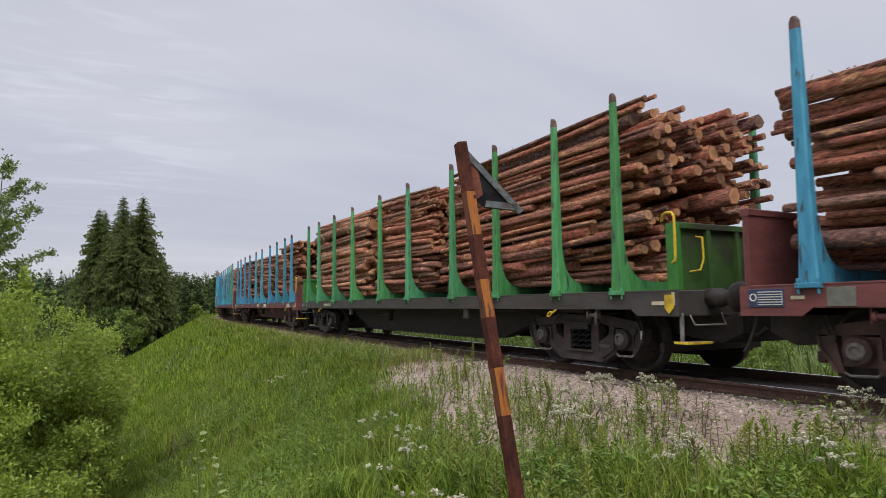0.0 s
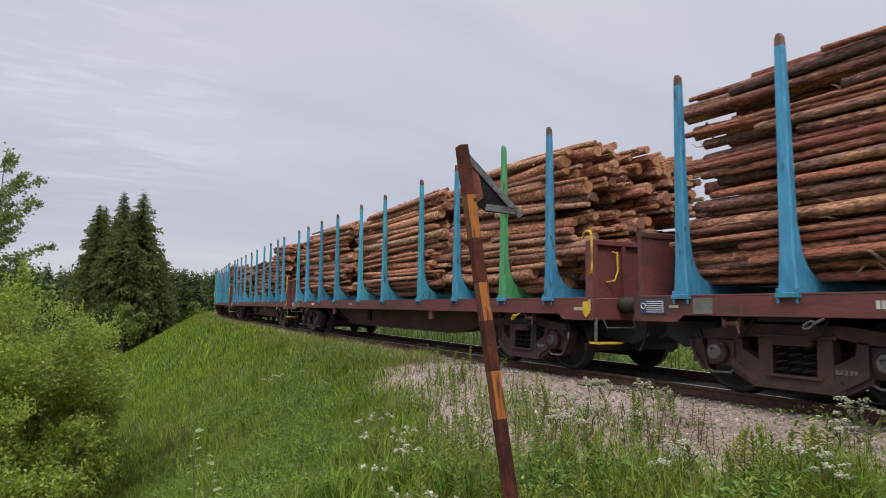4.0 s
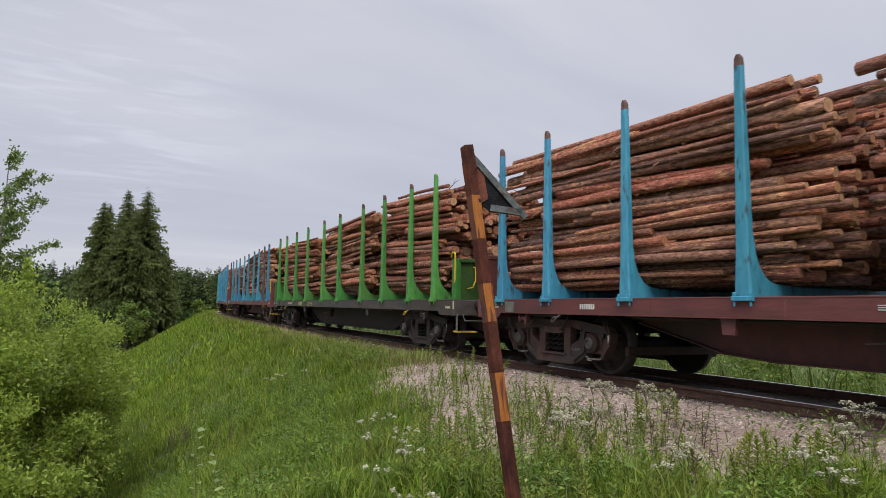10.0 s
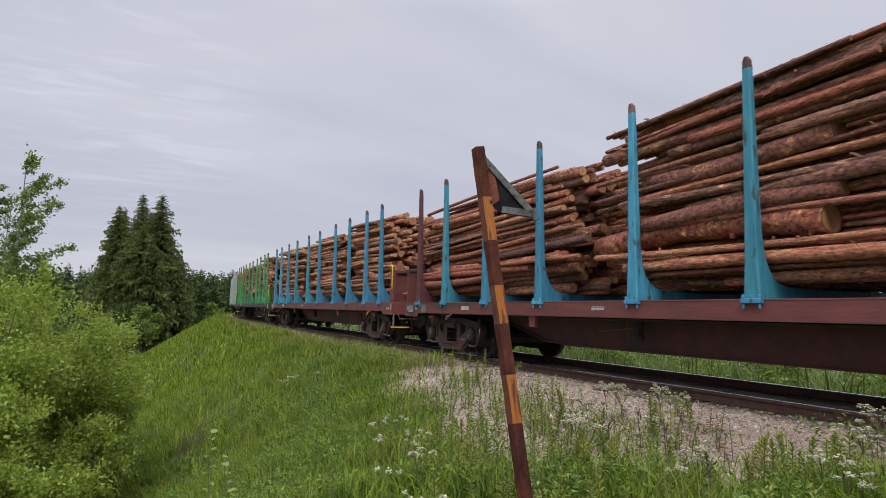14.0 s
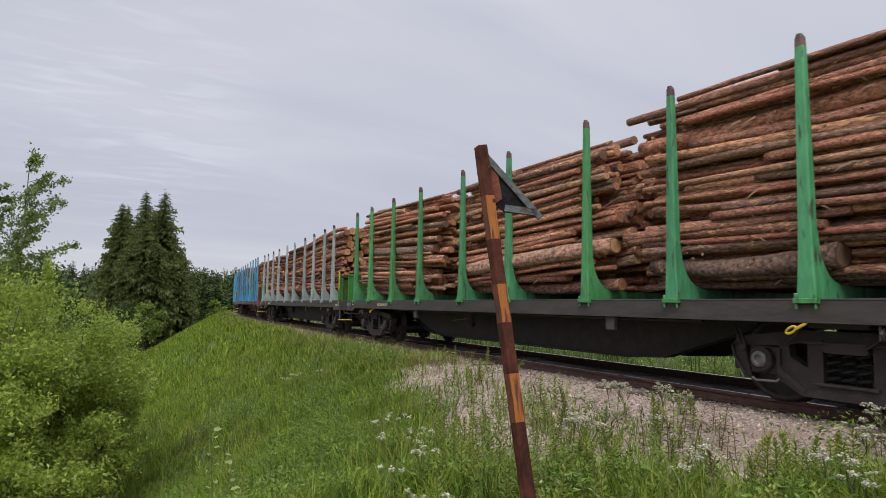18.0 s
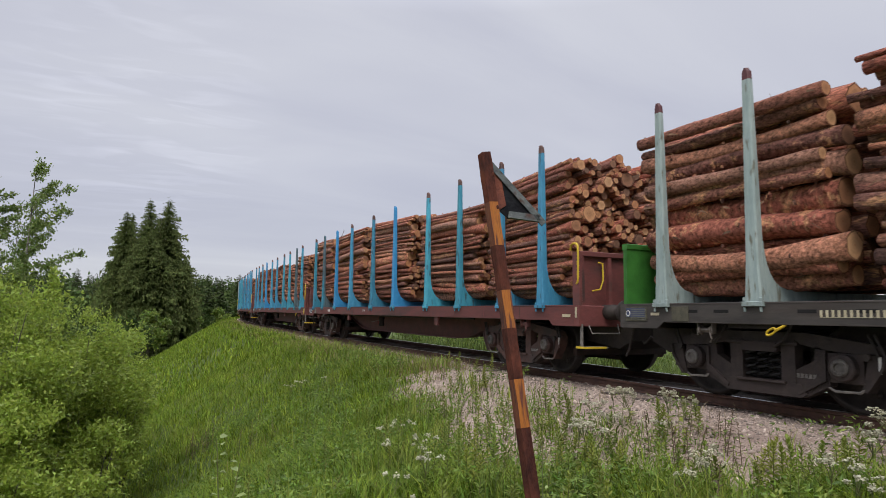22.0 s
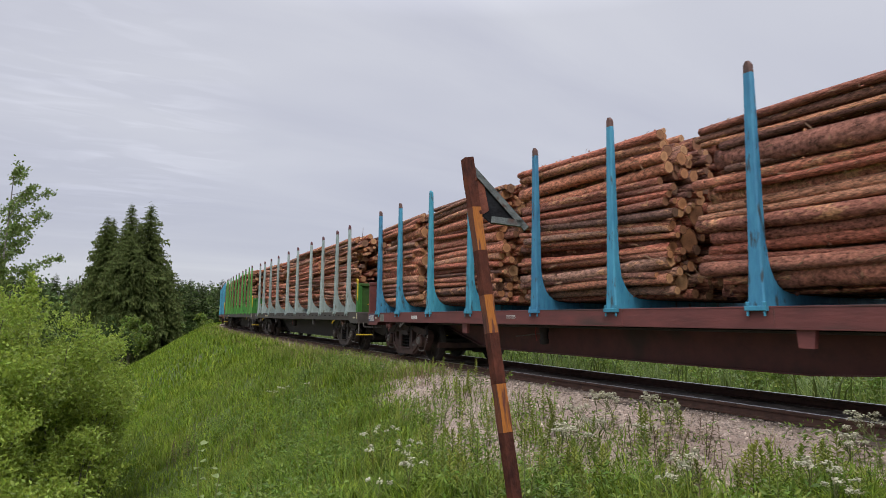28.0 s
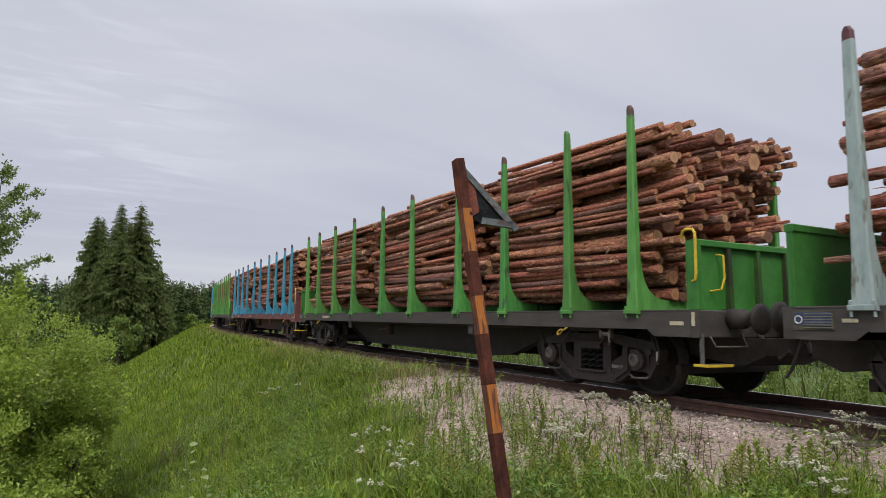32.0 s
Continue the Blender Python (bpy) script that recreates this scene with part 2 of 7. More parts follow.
def end_grain():
    """Sawn log end: pale wood with rings and a darker heart."""
    m = bpy.data.materials.new("sawn_end_grain")
    m.use_nodes = True
    nt = m.node_tree
    N, Lk = nt.nodes.new, nt.links.new
    b = nt.nodes["Principled BSDF"]
    tc, oi, gi = N("ShaderNodeTexCoord"), N("ShaderNodeObjectInfo"), N("ShaderNodeNewGeometry")
    n = N("ShaderNodeTexNoise"); n.inputs["Scale"].default_value, n.inputs["Detail"].default_value = 22, 4
    Lk(tc.outputs["Object"], n.inputs["Vector"])
    sm = N("ShaderNodeMath"); sm.operation = "ADD"
    Lk(gi.outputs["Random Per Island"], sm.inputs[0]); Lk(oi.outputs["Random"], sm.inputs[1])
    fr = N("ShaderNodeMath"); fr.operation = "FRACT"
    Lk(sm.outputs[0], fr.inputs[0])
    r = N("ShaderNodeValToRGB")
    e = r.color_ramp.elements
    e[0].color, e[1].color = (0.46, 0.25, 0.125, 1), (0.58, 0.33, 0.17, 1)
    q = e.new(0.55); q.color = (0.52, 0.235, 0.105, 1)
    q = e.new(0.12); q.color = (0.26, 0.12, 0.065, 1)
    e[0].color = (0.15, 0.085, 0.055, 1)
    Lk(fr.outputs[0], r.inputs[0])
    mr = N("ShaderNodeMapRange"); mr.inputs[3].default_value, mr.inputs[4].default_value = 0.48, 0.98
    Lk(n.outputs["Fac"], mr.inputs[0])
    mx = N("ShaderNodeMix"); mx.data_type, mx.blend_type = "RGBA", "MULTIPLY"; mx.inputs[0].default_value = 1
    Lk(r.outputs[0], mx.inputs[6]); Lk(mr.outputs[0], mx.inputs[7])
    # year rings, a darker heart, and the thin dark line of the bark at the rim
    at = N("ShaderNodeAttribute"); at.attribute_name = "ring"
    wob = N("ShaderNodeMath"); wob.operation = "MULTIPLY_ADD"; wob.inputs[1].default_value = 0.16
    Lk(n.outputs["Fac"], wob.inputs[0]); Lk(at.outputs["Fac"], wob.inputs[2])
    rg = N("ShaderNodeValToRGB")
    e = rg.color_ramp.elements
    e[0].position, e[0].color = 0.10, (0.70, 0.60, 0.52, 1)
    e[1].position, e[1].color = 1.0, (0.42, 0.34, 0.32, 1)
    for p, v in ((0.22, 0.86), (0.36, 0.80), (0.48, 0.95), (0.62, 0.92), (0.74, 1.12), (0.93, 1.15)):
        q = e.new(p); q.color = (v, v, v, 1)
    Lk(wob.outputs[0], rg.inputs[0])
    m3 = N("ShaderNodeMix"); m3.data_type, m3.blend_type = "RGBA", "MULTIPLY"; m3.inputs[0].default_value = 1
    Lk(mx.outputs[2], m3.inputs[6]); Lk(rg.outputs[0], m3.inputs[7])
    Lk(m3.outputs[2], b.inputs["Base Color"])
    b.inputs["Roughness"].default_value = 0.85
    return m


def bark_mat(name="pine_bark", gain=(1, 1, 1), lift=0.0, scrape=0.0):
    """Pine and spruce bark: orange-brown flakes to grey-brown plates, stretched along the stem, varied from log to log."""
    m = bpy.data.materials.new(name)
    m.use_nodes = True
    nt = m.node_tree
    N, Lk = nt.nodes.new, nt.links.new
    b = nt.nodes["Principled BSDF"]
    tc, mp, oi, gi = N("ShaderNodeTexCoord"), N("ShaderNodeMapping"), N("ShaderNodeObjectInfo"), N("ShaderNodeNewGeometry")
    mp.inputs["Scale"].default_value = (1.0, 0.28, 1.0)
    ofs = N("ShaderNodeVectorMath"); ofs.operation = "MULTIPLY_ADD"
    ofs.inputs[1].default_value = (37.0, 23.0, 51.0)
    Lk(oi.outputs["Random"], ofs.inputs[0]); Lk(tc.outputs["Object"], ofs.inputs[2]); Lk(ofs.outputs[0], mp.inputs["Vector"])
    sm = N("ShaderNodeMath"); sm.operation = "ADD"
    Lk(gi.outputs["Random Per Island"], sm.inputs[0]); Lk(oi.outputs["Random"], sm.inputs[1])
    fr = N("ShaderNodeMath"); fr.operation = "FRACT"
    Lk(sm.outputs[0], fr.inputs[0])
    r = N("ShaderNodeValToRGB")
    e = r.color_ramp.elements
    e[0].position, e[0].color = 0.0, (0.090, 0.054, 0.049, 1)
    e[1].position, e[1].color = 1.0, (0.33, 0.155, 0.098, 1)
    for p, c in ((0.16, (0.150, 0.068, 0.055)), (0.32, (0.240, 0.084, 0.060)), (0.45, (0.120, 0.070, 0.060)), (0.58, (0.250, 0.098, 0.069)), (0.74, (0.290, 0.122, 0.081)), (0.86, (0.180, 0.110, 0.092))):
        q = e.new(p); q.color = (*c, 1)
    for q in e:
        q.color = (q.color[0] * gain[0] + lift, q.color[1] * gain[1] + lift * 0.75, q.color[2] * gain[2] + lift * 0.5, 1)
    Lk(fr.outputs[0], r.inputs[0])
    n1, n2, n3 = N("ShaderNodeTexNoise"), N("ShaderNodeTexNoise"), N("ShaderNodeTexNoise")
    for n, s, d in ((n1, 42, 8), (n2, 11.0, 7), (n3, 56, 8)):
        n.inputs["Scale"].default_value, n.inputs["Detail"].default_value, n.inputs["Roughness"].default_value = s, d, 0.68
        Lk(mp.outputs[0], n.inputs["Vector"])
    # dark plates, pale scuffs where the bark is stripped
    mr = N("ShaderNodeMapRange"); mr.inputs[1].default_value, mr.inputs[2].default_value = 0.34, 0.66
    mr.inputs[3].default_value, mr.inputs[4].default_value = 0.38, 2.45
    Lk(n1.outputs["Fac"], mr.inputs[0])
    mx = N("ShaderNodeMix"); mx.data_type, mx.blend_type = "RGBA", "MULTIPLY"; mx.inputs[0].default_value = 1
    Lk(mr.outputs[0], mx.inputs[7])
    st = N("ShaderNodeValToRGB")
    st.color_ramp.elements[0].position, st.color_ramp.elements[1].position = 0.555, 0.615
    # how far the bark is scraped off differs from log to log
    sc, sa = N("ShaderNodeMath"), N("ShaderNodeMath")
    sc.operation, sc.inputs[1].default_value = "MULTIPLY", 13.7
    sf, sg = N("ShaderNodeMath"), N("ShaderNodeMath")
    sf.operation, sg.operation, sg.inputs[1].default_value, sg.inputs[2].default_value = "FRACT", "MULTIPLY_ADD", 0.15, -0.09 + scrape
    Lk(fr.outputs[0], sc.inputs[0]); Lk(sc.outputs[0], sf.inputs[0]); Lk(sf.outputs[0], sg.inputs[0])
    sa.operation = "ADD"
    Lk(n2.outputs["Fac"], sa.inputs[0]); Lk(sg.outputs[0], sa.inputs[1])
    Lk(sa.outputs[0], st.inputs[0])
    half = N("ShaderNodeMath"); half.operation = "MULTIPLY"; half.inputs[1].default_value = 0.85
    Lk(st.outputs[0], half.inputs[0])
    m2 = N("ShaderNodeMix"); m2.data_type = "RGBA"
    Lk(half.outputs[0], m2.inputs[0]); Lk(r.outputs[0], m2.inputs[6]); m2.inputs[7].default_value = (0.43, 0.225, 0.120, 1)
    Lk(m2.outputs[2], mx.inputs[6])
    # pale knots
    mk, vo, kn = N("ShaderNodeMapping"), N("ShaderNodeTexVoronoi"), N("ShaderNodeMapRange")
    mk.inputs["Scale"].default_value = (1.0, 0.55, 1.0)
    Lk(ofs.outputs[0], mk.inputs["Vector"]); Lk(mk.outputs[0], vo.inputs["Vector"])
    vo.inputs["Scale"].default_value = 11.0
    kn.inputs[1].default_value, kn.inputs[2].default_value, kn.inputs[3].default_value, kn.inputs[4].default_value = 0.08, 0.17, 0.6, 0.0
    Lk(vo.outputs["Distance"], kn.inputs[0])
    m3 = N("ShaderNodeMix"); m3.data_type = "RGBA"
    Lk(kn.outputs[0], m3.inputs[0]); Lk(mx.outputs[2], m3.inputs[6]); m3.inputs[7].default_value = (0.46, 0.27, 0.16, 1)
    Lk(m3.outputs[2], b.inputs["Base Color"])
    b.inputs["Roughness"].default_value, b.inputs["Specular IOR Level"].default_value = 0.9, 0.25
    bp = N("ShaderNodeBump"); bp.inputs["Strength"].default_value, bp.inputs["Distance"].default_value = 1.0, 0.05
    Lk(n3.outputs["Fac"], bp.inputs["Height"]); Lk(bp.outputs[0], b.inputs["Normal"])
    return m


BARK, BARK_TAN, BARK_RED, ENDS = bark_mat(gain=(1.16, 1.06, 1.0)), bark_mat("scuffed_tan_bark", (1.24, 1.22, 1.12), 0.03, 0.03), bark_mat("orange_brown_bark", (1.32, 1.25, 1.16)), end_grain()
BLUE = surf("blue_stake_paint", (0.032, 0.182, 0.303), (0.063, 0.292, 0.424), 6, (0.040, 0.070, 0.085), rough=0.6, bump=0.25, rnd=0.2, spot=0.595, hue=0.014, stretch=(2.0, 2.0, 0.5), patch=5.0)
GREEN = surf("green_stake_paint", (0.040, 0.185, 0.065), (0.080, 0.30, 0.12), 6, (0.045, 0.070, 0.045), rough=0.6, bump=0.25, rnd=0.18, spot=0.595, hue=0.02, stretch=(2.0, 2.0, 0.5), patch=5.0)
GREY = surf("grey_stake_paint", (0.20, 0.26, 0.255), (0.31, 0.37, 0.36), 6, (0.13, 0.13, 0.10), rough=0.6, bump=0.25, rnd=0.14, spot=0.60, stretch=(2.0, 2.0, 0.5), patch=5.0)
BROWN = surf("red_brown_frame_paint", (0.105, 0.034, 0.032), (0.165, 0.050, 0.046), 4, (0.065, 0.034, 0.03), rough=0.65, bump=0.2, rnd=0.12, stretch=(1, 0.5, 2))
BLACK = surf("dark_grey_frame_paint", (0.036, 0.031, 0.029), (0.070, 0.060, 0.054), 4, (0.050, 0.038, 0.031), rough=0.65, bump=0.2, rnd=0.12, stretch=(1, 0.5, 2))
PANEL_GREEN = surf("green_headboard_paint", (0.026, 0.12, 0.018), (0.045, 0.19, 0.03), 5, (0.04, 0.06, 0.025), rough=0.6, bump=0.2, rnd=0.15, spot=0.66)
# darker green of the front boards: grime, plus their shade put into the colour
PANEL_GRIME_SHADE = surf("grimed_shaded_green_headboard", (0.020, 0.056, 0.010), (0.040, 0.095, 0.015), 5, (0.028, 0.034, 0.014), rough=0.75, bump=0.2, rnd=0.15, spot=0.50)
UNDER = surf("grimy_underframe_steel", (0.016, 0.013, 0.012), (0.042, 0.032, 0.028), 6, (0.06, 0.036, 0.026), rough=0.75, bump=0.3, rnd=0.15, spot=0.66)
BOGIE = surf("black_grimed_bogie_iron", (0.014, 0.010, 0.010), (0.046, 0.033, 0.029), 7, (0.032, 0.022, 0.020), rough=0.75, bump=0.4, rnd=0.3, spot=0.5)
BOGIE_RED = surf("rusty_brown_bogie_iron", (0.026, 0.015, 0.013), (0.081, 0.041, 0.033), 5, (0.030, 0.022, 0.020), rough=0.75, bump=0.4, rnd=0.35, spot=0.54)
WHEEL = surf("worn_wheel_steel", (0.020, 0.016, 0.015), (0.055, 0.045, 0.040), 9, rough=0.65, bump=0.2, metal=0.3)
AXLE_CAP = surf("greasy_axle_cover", (0.050, 0.044, 0.040), (0.115, 0.104, 0.095), 14, rough=0.6, bump=0.2, rnd=0.4)
CAP = surf("worn_axle_cap", (0.075, 0.068, 0.062), (0.19, 0.175, 0.16), 14, rough=0.6, bump=0.2, rnd=0.4)
YELLOW = surf("yellow_safety_paint", (0.48, 0.32, 0.02), (0.62, 0.44, 0.03), 9, (0.22, 0.13, 0.03), rough=0.55, bump=0.15, spot=0.62)
WHITE = surf("faded_white_marking", (0.42, 0.41, 0.39), (0.62, 0.61, 0.58), 12, rough=0.8, bump=0.1)
TIP = surf("bare_rusty_stake_tip", (0.075, 0.045, 0.04), (0.16, 0.085, 0.075), 12, rough=0.8, bump=0.3, rnd=0.3)
RED_TIP = surf("red_painted_tip", (0.061, 0.022, 0.026), (0.110, 0.034, 0.038), 9, (0.10, 0.05, 0.05), rough=0.6, bump=0.1, rnd=0.2, spot=0.6)
PLATE_GREY = surf("dull_data_plate", (0.10, 0.10, 0.085), (0.17, 0.165, 0.14), 10, rough=0.6, bump=0.1)
PLATE = surf("dark_blue_data_plate", (0.022, 0.032, 0.075), (0.05, 0.065, 0.125), 14, (0.09, 0.09, 0.11), rough=0.6, bump=0.1, spot=0.62)
CREAM = surf("faded_cream_marking", (0.36, 0.31, 0.20), (0.52, 0.46, 0.33), 12, rough=0.8, bump=0.1)
WINCH = surf("worn_bare_steel", (0.062, 0.049, 0.041), (0.161, 0.139, 0.119), 16, (0.10, 0.05, 0.035), rough=0.5, bump=0.2, metal=0.3, spot=0.55)
RAIL = surf("rusty_rail_steel", (0.060, 0.030, 0.022), (0.115, 0.058, 0.042), 8, rough=0.8, bump=0.3, world=True)
RAIL_TOP = surf("polished_rail_head", (0.50, 0.49, 0.48), (0.66, 0.65, 0.64), 6, rough=0.30, bump=0.05, metal=0.9, world=True)
SLEEPER = surf("weathered_tarred_sleeper", (0.042, 0.029, 0.024), (0.105, 0.078, 0.064), 9, rough=0.9, bump=0.5, rnd=0.3, stretch=(1, 6, 6))
STONE = surf("ballast_stone", (0.17, 0.128, 0.107), (0.52, 0.430, 0.370), 18, rough=0.95, bump=0.4, island=0.55, world=True)
RUST = surf("rusted_angle_iron", (0.030, 0.011, 0.009), (0.105, 0.033, 0.021), 20, (0.125, 0.040, 0.018), rough=0.9, bump=0.5, spec=0.15, spot=0.56, stretch=(1, 1, 0.5))
ORANGE = surf("flaking_orange_paint", (0.24, 0.070, 0.012), (0.44, 0.160, 0.018), 22, (0.10, 0.030, 0.018), rough=0.75, bump=0.4, spot=0.50, stretch=(2.4, 2.4, 0.22), patch=4.0)
SIGN_DARK = surf("blackened_sign_face", (0.006, 0.006, 0.008), (0.020, 0.021, 0.024), 16, (0.04, 0.042, 0.046), rough=0.9, bump=0.3, spot=0.70, spec=0.1)
SIGN_RIM = surf("flaked_grey_sign_rim", (0.045, 0.050, 0.053), (0.13, 0.145, 0.145), 22, (0.055, 0.025, 0.018), rough=0.8, bump=0.4, spot=0.55, patch=2.5)
SOIL = surf("meadow_soil_and_moss", (0.050, 0.075, 0.016), (0.100, 0.145, 0.028), 3.5, (0.070, 0.080, 0.026), rough=1.0, bump=0.8, world=True, fine=14)


def earth_mat():
    """Meadow soil that gives way to pinkish gravel beside the track."""
    m = SOIL.copy()
    m.name = "soil_and_gravel"
    nt = m.node_tree
    N, Lk = nt.nodes.new, nt.links.new
    b = nt.nodes["Principled BSDF"]
    soil = b.inputs["Base Color"].links[0].from_socket
    at, geo = N("ShaderNodeAttribute"), N("ShaderNodeNewGeometry")
    at.attribute_name = "gravel"
    n1, n2, vo = N("ShaderNodeTexNoise"), N("ShaderNodeTexNoise"), N("ShaderNodeTexVoronoi")
    n1.inputs["Scale"].default_value, n1.inputs["Detail"].default_value = 4.5, 6
    n2.inputs["Scale"].default_value, n2.inputs["Detail"].default_value = 1.4, 4
    vo.inputs["Scale"].default_value = 52
    for n in (n1, n2, vo):
        Lk(geo.outputs["Position"], n.inputs["Vector"])
    ad = N("ShaderNodeMath"); ad.operation = "ADD"
    sb = N("ShaderNodeMapRange"); sb.inputs[3].default_value, sb.inputs[4].default_value = -0.55, 0.55
    Lk(n1.outputs["Fac"], sb.inputs[0]); Lk(at.outputs["Fac"], ad.inputs[0]); Lk(sb.outputs[0], ad.inputs[1])
    st = N("ShaderNodeMapRange"); st.inputs[1].default_value, st.inputs[2].default_value = 0.35, 0.6
    Lk(ad.outputs[0], st.inputs[0])
    r = N("ShaderNodeValToRGB")
    e = r.color_ramp.elements
    e[0].color, e[1].color = (0.175, 0.127, 0.104, 1), (0.58, 0.465, 0.395, 1)
    Lk(vo.outputs["Color"], r.inputs[0])
    tint = N("ShaderNodeMix"); tint.data_type = "RGBA"
    tint.inputs[7].default_value = (0.300, 0.224, 0.186, 1)
    t2 = N("ShaderNodeMapRange"); t2.inputs[1].default_value, t2.inputs[2].default_value = 0.42, 0.62
    Lk(n2.outputs["Fac"], t2.inputs[0]); Lk(t2.outputs[0], tint.inputs[0]); Lk(r.outputs[0], tint.inputs[6])
    mx = N("ShaderNodeMix"); mx.data_type = "RGBA"
    Lk(st.outputs[0], mx.inputs[0]); Lk(soil, mx.inputs[6]); Lk(tint.outputs[2], mx.inputs[7])
    # darker ballast in the track: oil stain and painted-in shade under the train
    om, ox = N("ShaderNodeMapRange"), N("ShaderNodeMix")
    om.inputs[1].default_value, om.inputs[2].default_value = 1.1, 1.9
    Lk(ad.outputs[0], om.inputs[0])
    ox.data_type, ox.inputs[7].default_value = "RGBA", (0.120, 0.092, 0.078, 1)
    Lk(om.outputs[0], ox.inputs[0]); Lk(mx.outputs[2], ox.inputs[6]); Lk(ox.outputs[2], b.inputs["Base Color"])
    b2 = N("ShaderNodeBump"); b2.inputs["Strength"].default_value, b2.inputs["Distance"].default_value = 0.8, 0.03
    Lk(vo.outputs["Distance"], b2.inputs["Height"]); Lk(b.inputs["Normal"].links[0].from_socket, b2.inputs["Normal"])
    Lk(b2.outputs[0], b.inputs["Normal"])
    return m


EARTH = earth_mat()
GRASS = surf("fresh_meadow_grass", (0.066, 0.120, 0.011), (0.196, 0.270, 0.026), 2.2, rough=0.6, bump=0, island=0.58, world=True, hue=0.022, translucent=0.38, spec=0.25)
# brighter copy of the grass: the light on the far slope is in its colour
GRASS_FAR = surf("sun_tinted_bank_grass", (0.086, 0.148, 0.013), (0.218, 0.290, 0.030), 2.0, rough=0.7, bump=0, island=0.45, world=True, hue=0.018, translucent=0.38, spec=0.2)
GRASS_TALL = surf("yellowish_tall_grass", (0.150, 0.200, 0.030), (0.240, 0.290, 0.055), 1.0, rough=0.6, bump=0, island=0.35, world=True, hue=0.02, translucent=0.4, spec=0.25)
REED = surf("dark_marsh_grass", (0.060, 0.095, 0.018), (0.125, 0.170, 0.036), 1.2, rough=0.6, bump=0, island=0.45, world=True, hue=0.02, translucent=0.35, spec=0.25)
STRAW = surf("dry_grass_stalks", (0.16, 0.125, 0.06), (0.28, 0.22, 0.12), 4, rough=0.8, bump=0, island=0.3, world=True, translucent=0.2)
HERB = surf("herb_leaves", (0.141, 0.188, 0.026), (0.226, 0.273, 0.044), 6, rough=0.55, bump=0.1, rnd=0.25, hue=0.02, translucent=0.35)
HERB_LOW = surf("low_broad_weed_leaves", (0.088, 0.155, 0.022), (0.180, 0.265, 0.042), 1.6, rough=0.5, bump=0, island=0.45, world=True, hue=0.02, translucent=0.35)
HERB_STEM = surf("reddish_green_stem", (0.07, 0.10, 0.03), (0.14, 0.13, 0.05), 9, rough=0.7, bump=0, rnd=0.25)
HERB_DRY = surf("reddish_young_weed", (0.10, 0.06, 0.045), (0.15, 0.12, 0.07), 9, rough=0.8, bump=0, rnd=0.25)
PETAL = surf("white_umbel_flowers", (0.40, 0.39, 0.28), (0.55, 0.53, 0.40), 9, rough=0.8, bump=0, island=0.2, translucent=0.25)
LEAF = surf("willow_leaves", (0.130, 0.192, 0.034), (0.205, 0.280, 0.056), 1.1, rough=0.42, bump=0, island=0.40, hue=0.03, translucent=0.48, spec=0.5)
LEAF_LIGHT = surf("bright_young_willow_leaves", (0.225, 0.305, 0.044), (0.335, 0.425, 0.078), 1.6, rough=0.42, bump=0, island=0.40, hue=0.014, translucent=0.55, spec=0.38)
BIRCH_LEAF = surf("birch_leaves", (0.120, 0.179, 0.043), (0.189, 0.253, 0.069), 1.5, rough=0.55, bump=0, island=0.35, hue=0.02, translucent=0.38, spec=0.3)
NEEDLES = surf("dark_spruce_needles", (0.083, 0.108, 0.034), (0.131, 0.165, 0.052), 1.3, rough=0.8, bump=0, island=0.4, hue=0.02, translucent=0.35, spec=0.2)
WOODS = surf("far_mixed_forest", (0.042, 0.058, 0.022), (0.070, 0.092, 0.034), 0.4, rough=0.8, bump=0, island=0.35, hue=0.02, translucent=0.15, spec=0.15)
TRUNK = surf("grey_brown_tree_bark", (0.055, 0.045, 0.036), (0.13, 0.11, 0.09), 9, rough=0.9, bump=0.5, stretch=(1, 1, 0.3))
BIRCH_BARK = surf("young_birch_bark", (0.13, 0.11, 0.09), (0.30, 0.28, 0.25), 8, (0.06, 0.055, 0.05), rough=0.8, bump=0.3, stretch=(1, 1, 3), spot=0.55)

# ---- mesh helpers ----
rng = np.random.default_rng(7)


def mesh_ob(name, verts, faces, mats, parent=None, label="", face_mats=None, smooth=False):
    me = bpy.data.meshes.new(name)
    me.from_pydata([tuple(v) for v in verts], [], [tuple(f) for f in faces])
    for m in (mats if isinstance(mats, (list, tuple)) else [mats]):
        me.materials.append(m)
    if face_mats is not None:
        me.polygons.foreach_set("material_index", np.asarray(face_mats, dtype=np.int32))
    if smooth:
        me.polygons.foreach_set("use_smooth", np.ones(len(me.polygons), dtype=bool))
    ob = new(name, me)
    if parent:
        ob.parent = parent
    if label:
        ob["label"] = label
    return ob


